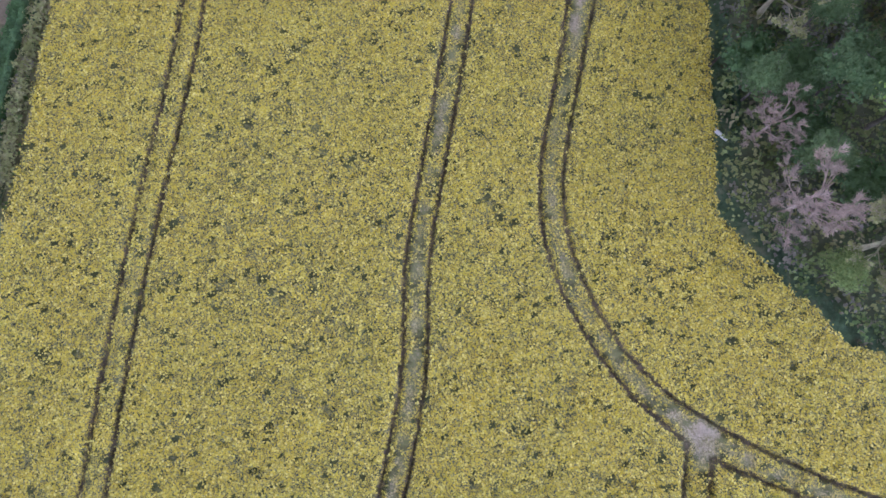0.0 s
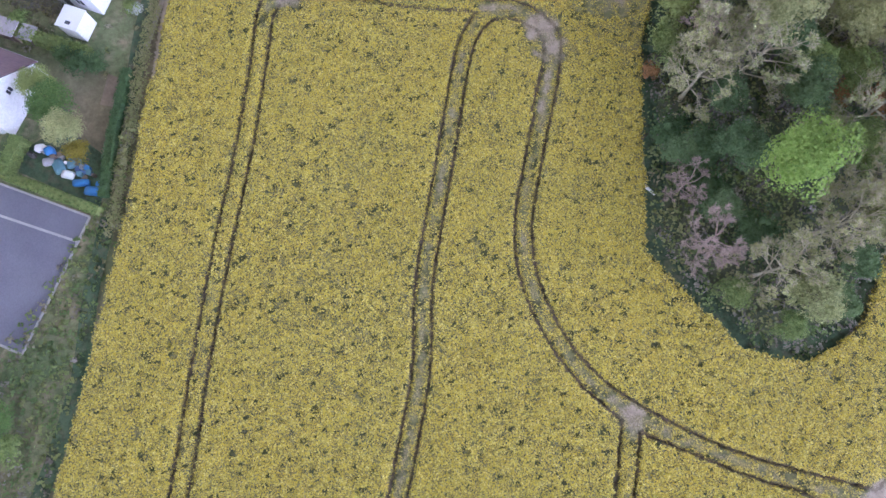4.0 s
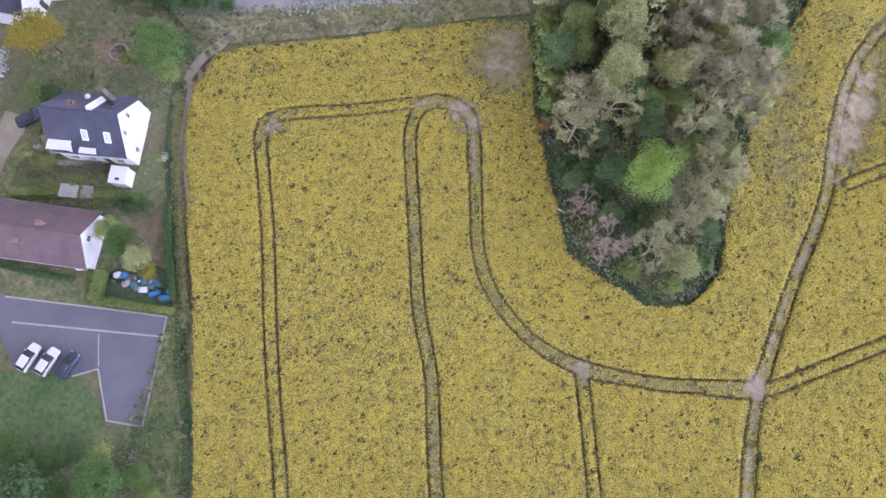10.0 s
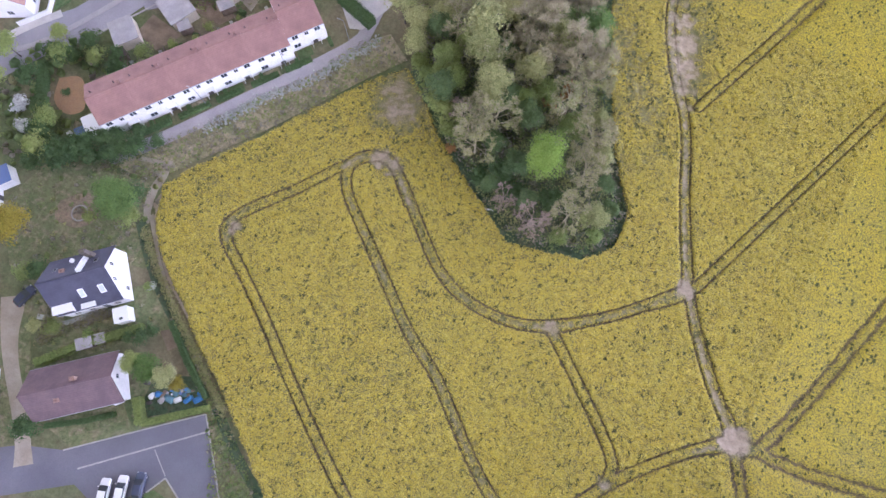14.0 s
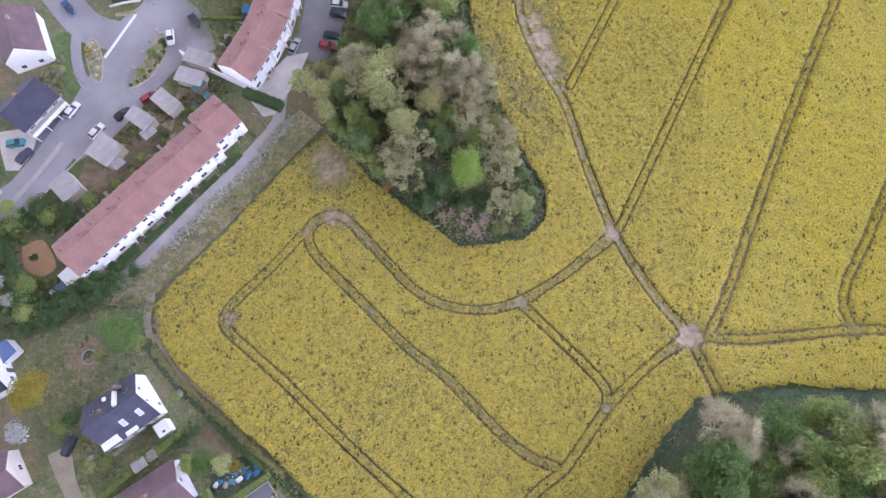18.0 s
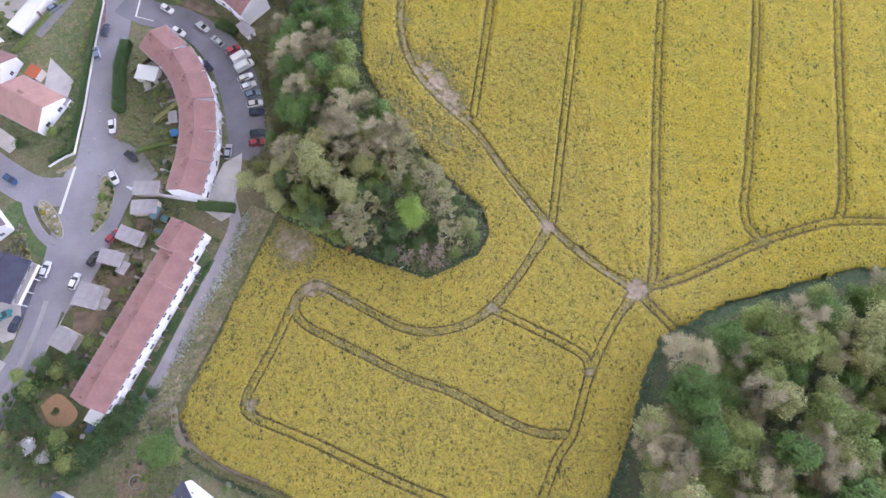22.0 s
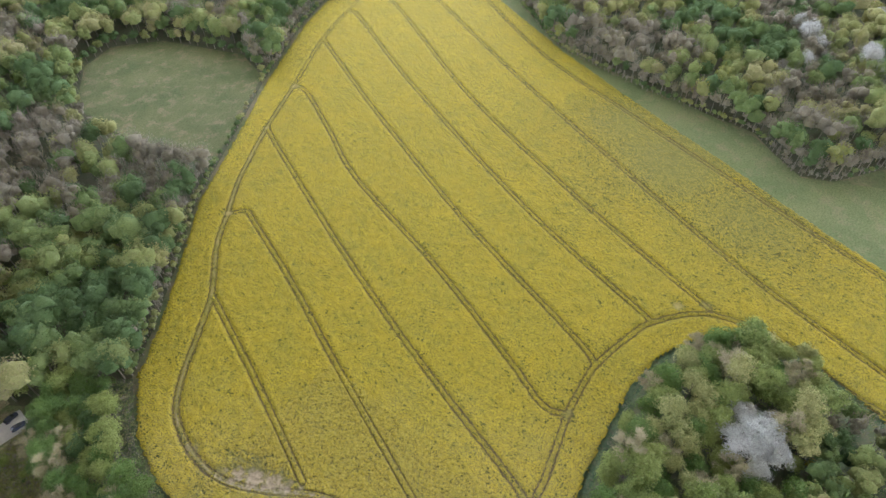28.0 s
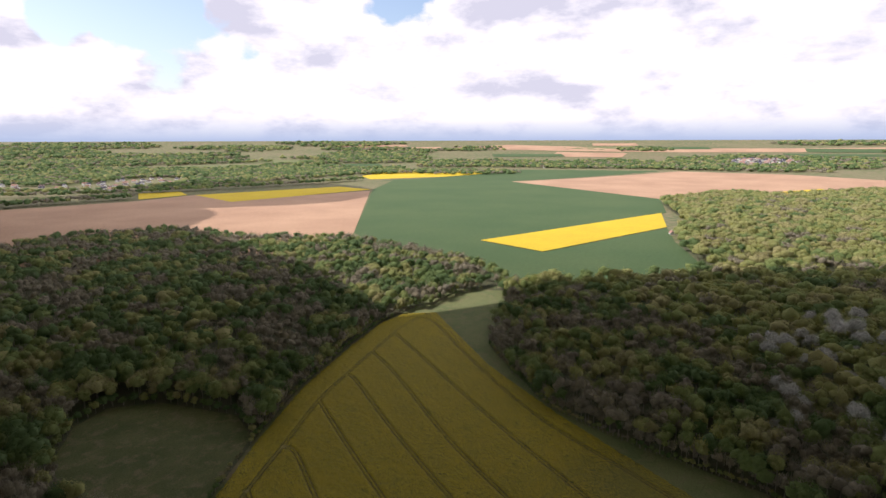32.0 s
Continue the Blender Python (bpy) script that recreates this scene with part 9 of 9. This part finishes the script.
for key, x, y, s in (("shrub", -83.3, 161.7, 0.8), ("shrub_ivy", -80.4, 154.3, 0.8), ("shrub", -78.7, 149.5, 0.9), ("shrub_ivy", -77.4, 143.5, 0.8), ("shrub_white", -69.8, 163, 0.8), ("shrub", -63.8, 160.6, 0.8),
                     ("shrub_white", -59.9, 160, 0.7), ("shrub_ivy", -56.7, 141.9, 0.8), ("yellow", -52.9, 153, 0.5), ("shrub", -48, 154.4, 1.0), ("green_b", -45, 158, 0.8), ("green_a", -52, 161, 0.8),
                     ("green_a", -20.6, 138, 0.9), ("green_b", -20, 146, 1.0), ("green_a", -24.6, 152, 0.9), ("olive_a", -33, 157, 0.9), ("green_a", -39, 158, 1.0), ("green_b", -16, 130, 0.8),
                     ("yellow", -112.6, 184.5, 0.5), ("shrub", -103.6, 164.4, 0.6), ("shrub_ivy", -98, 143.6, 0.5), ("shrub", -92.6, 135, 0.5), ("shrub", -82.5, 85.6, 0.35), ("shrub", -84, 80.9, 0.35), ("shrub", -84.5, 78.1, 0.3),
                     ("shrub", -86.1, 70.9, 0.35), ("shrub", -86.8, 67.4, 0.3), ("shrub_ivy", -88.9, 51.5, 0.4), ("shrub", -88, 57.5, 0.4), ("shrub_ivy", -90.5, 55, 0.5), ("green_b", -99, -8.4, 0.5), ("green_a", -105.6, -16, 0.6)):
    plant(key, x, y, s)
for x, y, s in ((-19, -73, 0.95), (-24, -80, 1.0), (-14.6, -78.6, 0.9), (-31, -84, 1.0), (-20, -88, 1.0), (-8, -84, 0.8)):
    plant("ivy" if x < -20 else "garden", x, y, s)
for x, y in ((-77.4, 36.2), (-77.2, 34.6), (-77.6, 32.8), (-78.2, 31.0), (-79.0, 29.2), (-80.0, 27.6), (-81.2, 26.2), (-82.4, 25.2)):
    plant("shrub_ivy", x - 0.5, y, 0.26, label="small dark clipped shrub on a traffic island")
for x, y in ((-82.8, 88), (-84.4, 79.5), (-85.6, 73.4), (-86.6, 67.4), (-87.6, 61.6), (-88.8, 55.6), (-90.4, 49.4), (-92.4, 48.4)):
    plant("shrub", x, y, 0.36, label="clipped yellowish bush behind the white wall")
undergrowth([(-62.4, -33.6), (-56.6, -38.2), (-49.6, -42.6), (-42.8, -46.6), (-39.2, -48.6), (-34.4, -51.4), (-30, -53.8), (-30, -52.9), (-34.2, -50.3), (-39, -47.5), (-43, -44.9), (-49.4, -41.5), (-56.2, -37.1), (-61.8, -32.5)], 170,
            "self-sown pale rape plants outside the crop", 97, 0.24, 0.42, 0.62, (0.7, 1.2), (0.3, 0.6), 0.0, leaves=30, lumpy=False)
undergrowth([(-69, -52), (-64, -55.6), (-60, -52), (-57.4, -48.6), (-60, -49.4), (-66, -60)], 60, "brown shrubs and dry stems in the garden", 98, 0.26, 0.5, 0.64, (0.4, 1.1), (0.4, 1.0), 0.6, leaves=24, lumpy=False)
# painted stones along the traffic islands
for x, y in ((-80.9, 40.2), (-81.6, 37.0), (-82.6, 33.9), (-83.5, 29.5), (-92.3, 30.7), (-92.0, 28.3), (-91.7, 26.4), (-95.1, 34.6), (-93.9, 32.6), (-95.4, 31.4), (-83.2, 47.2), (-81.8, 50.6), (-80.2, 58.4)):
    bm = bmesh.new()
    bmesh.ops.create_icosphere(bm, subdivisions=2, radius=0.42)
    for v in bm.verts:
        v.co = Vector((v.co.x, v.co.y * 0.8, v.co.z * 0.7)) + 0.1 * noise.noise_vector(v.co * 2 + Vector((x, y, 0)))
    lo = min(v.co.z for v in bm.verts)
    tagged(part("stone", bm, M["kerb"], smooth=True), "pale boulder set in the grass beside the street", "stone", "boulders beside the street").matrix_basis = pose(x, y, 0.18 - lo)

# fallen log in the copse edge and a pale dead trunk
for x, y, z, t, ln, r, label in ((-8.5, 1.6, 0.4, 20, 3.2, 0.22, "pale fallen log at the edge of the copse"), (-13, 3.4, 0.3, 110, 4.5, 0.18, "grey fallen branch under the trees")):
    bm = bmesh.new()
    bmesh.ops.create_cone(bm, cap_ends=True, segments=9, radius1=r, radius2=r * 0.7, depth=ln, matrix=pose(0, 0, 0, 0, 90))
    for v in bm.verts:
        v.co += 0.05 * noise.noise_vector(v.co * 1.7)
    tagged(part("log", bm, M["trim"] if "pale" in label else M["bark"], smooth=True), label, "log").matrix_basis = pose(x, y, r * 0.9 + 0.05, 0, 0, t)

# rubble bank along the path
rs = np.random.RandomState(77)
V, F = [], []
base_v = np.array([(x, y, z) for x in (-1, 1) for y in (-1, 1) for z in (-1, 1)], float)
base_f = np.array([(0, 1, 3, 2), (4, 6, 7, 5), (0, 4, 5, 1), (2, 3, 7, 6), (0, 2, 6, 4), (1, 5, 7, 3)])
bank = smooth_line([(-64, -11), (-58.6, -1.6), (-55.0, 3.6), (-51.4, 8.2), (-49.0, 13.4), (-46.1, 19.1), (-44.4, 22.6)], 0.25)
for i in range(900):
    c = bank[rs.randint(len(bank))]
    s = rs.uniform(0.07, 0.2, 3)
    p = base_v * s + rs.normal(size=(8, 3)) * 0.05
    p += (c[0] + rs.normal() * 0.6, c[1] + rs.normal() * 0.6, 0.12)
    F.append(base_f + 8 * i)
    V.append(p)
tagged(link("rubble", fast_mesh("rubble", np.concatenate(V), np.concatenate(F)), M["rubble"]), "grey rubble stones among weeds on the bank by the path", "stones", kind="stuff")

# kinds of tree that nothing used are cleared away
for key, ob in KINDS.items():
    if key not in used:
        for o in (*ob.children_recursive, ob):
            bpy.data.objects.remove(o)
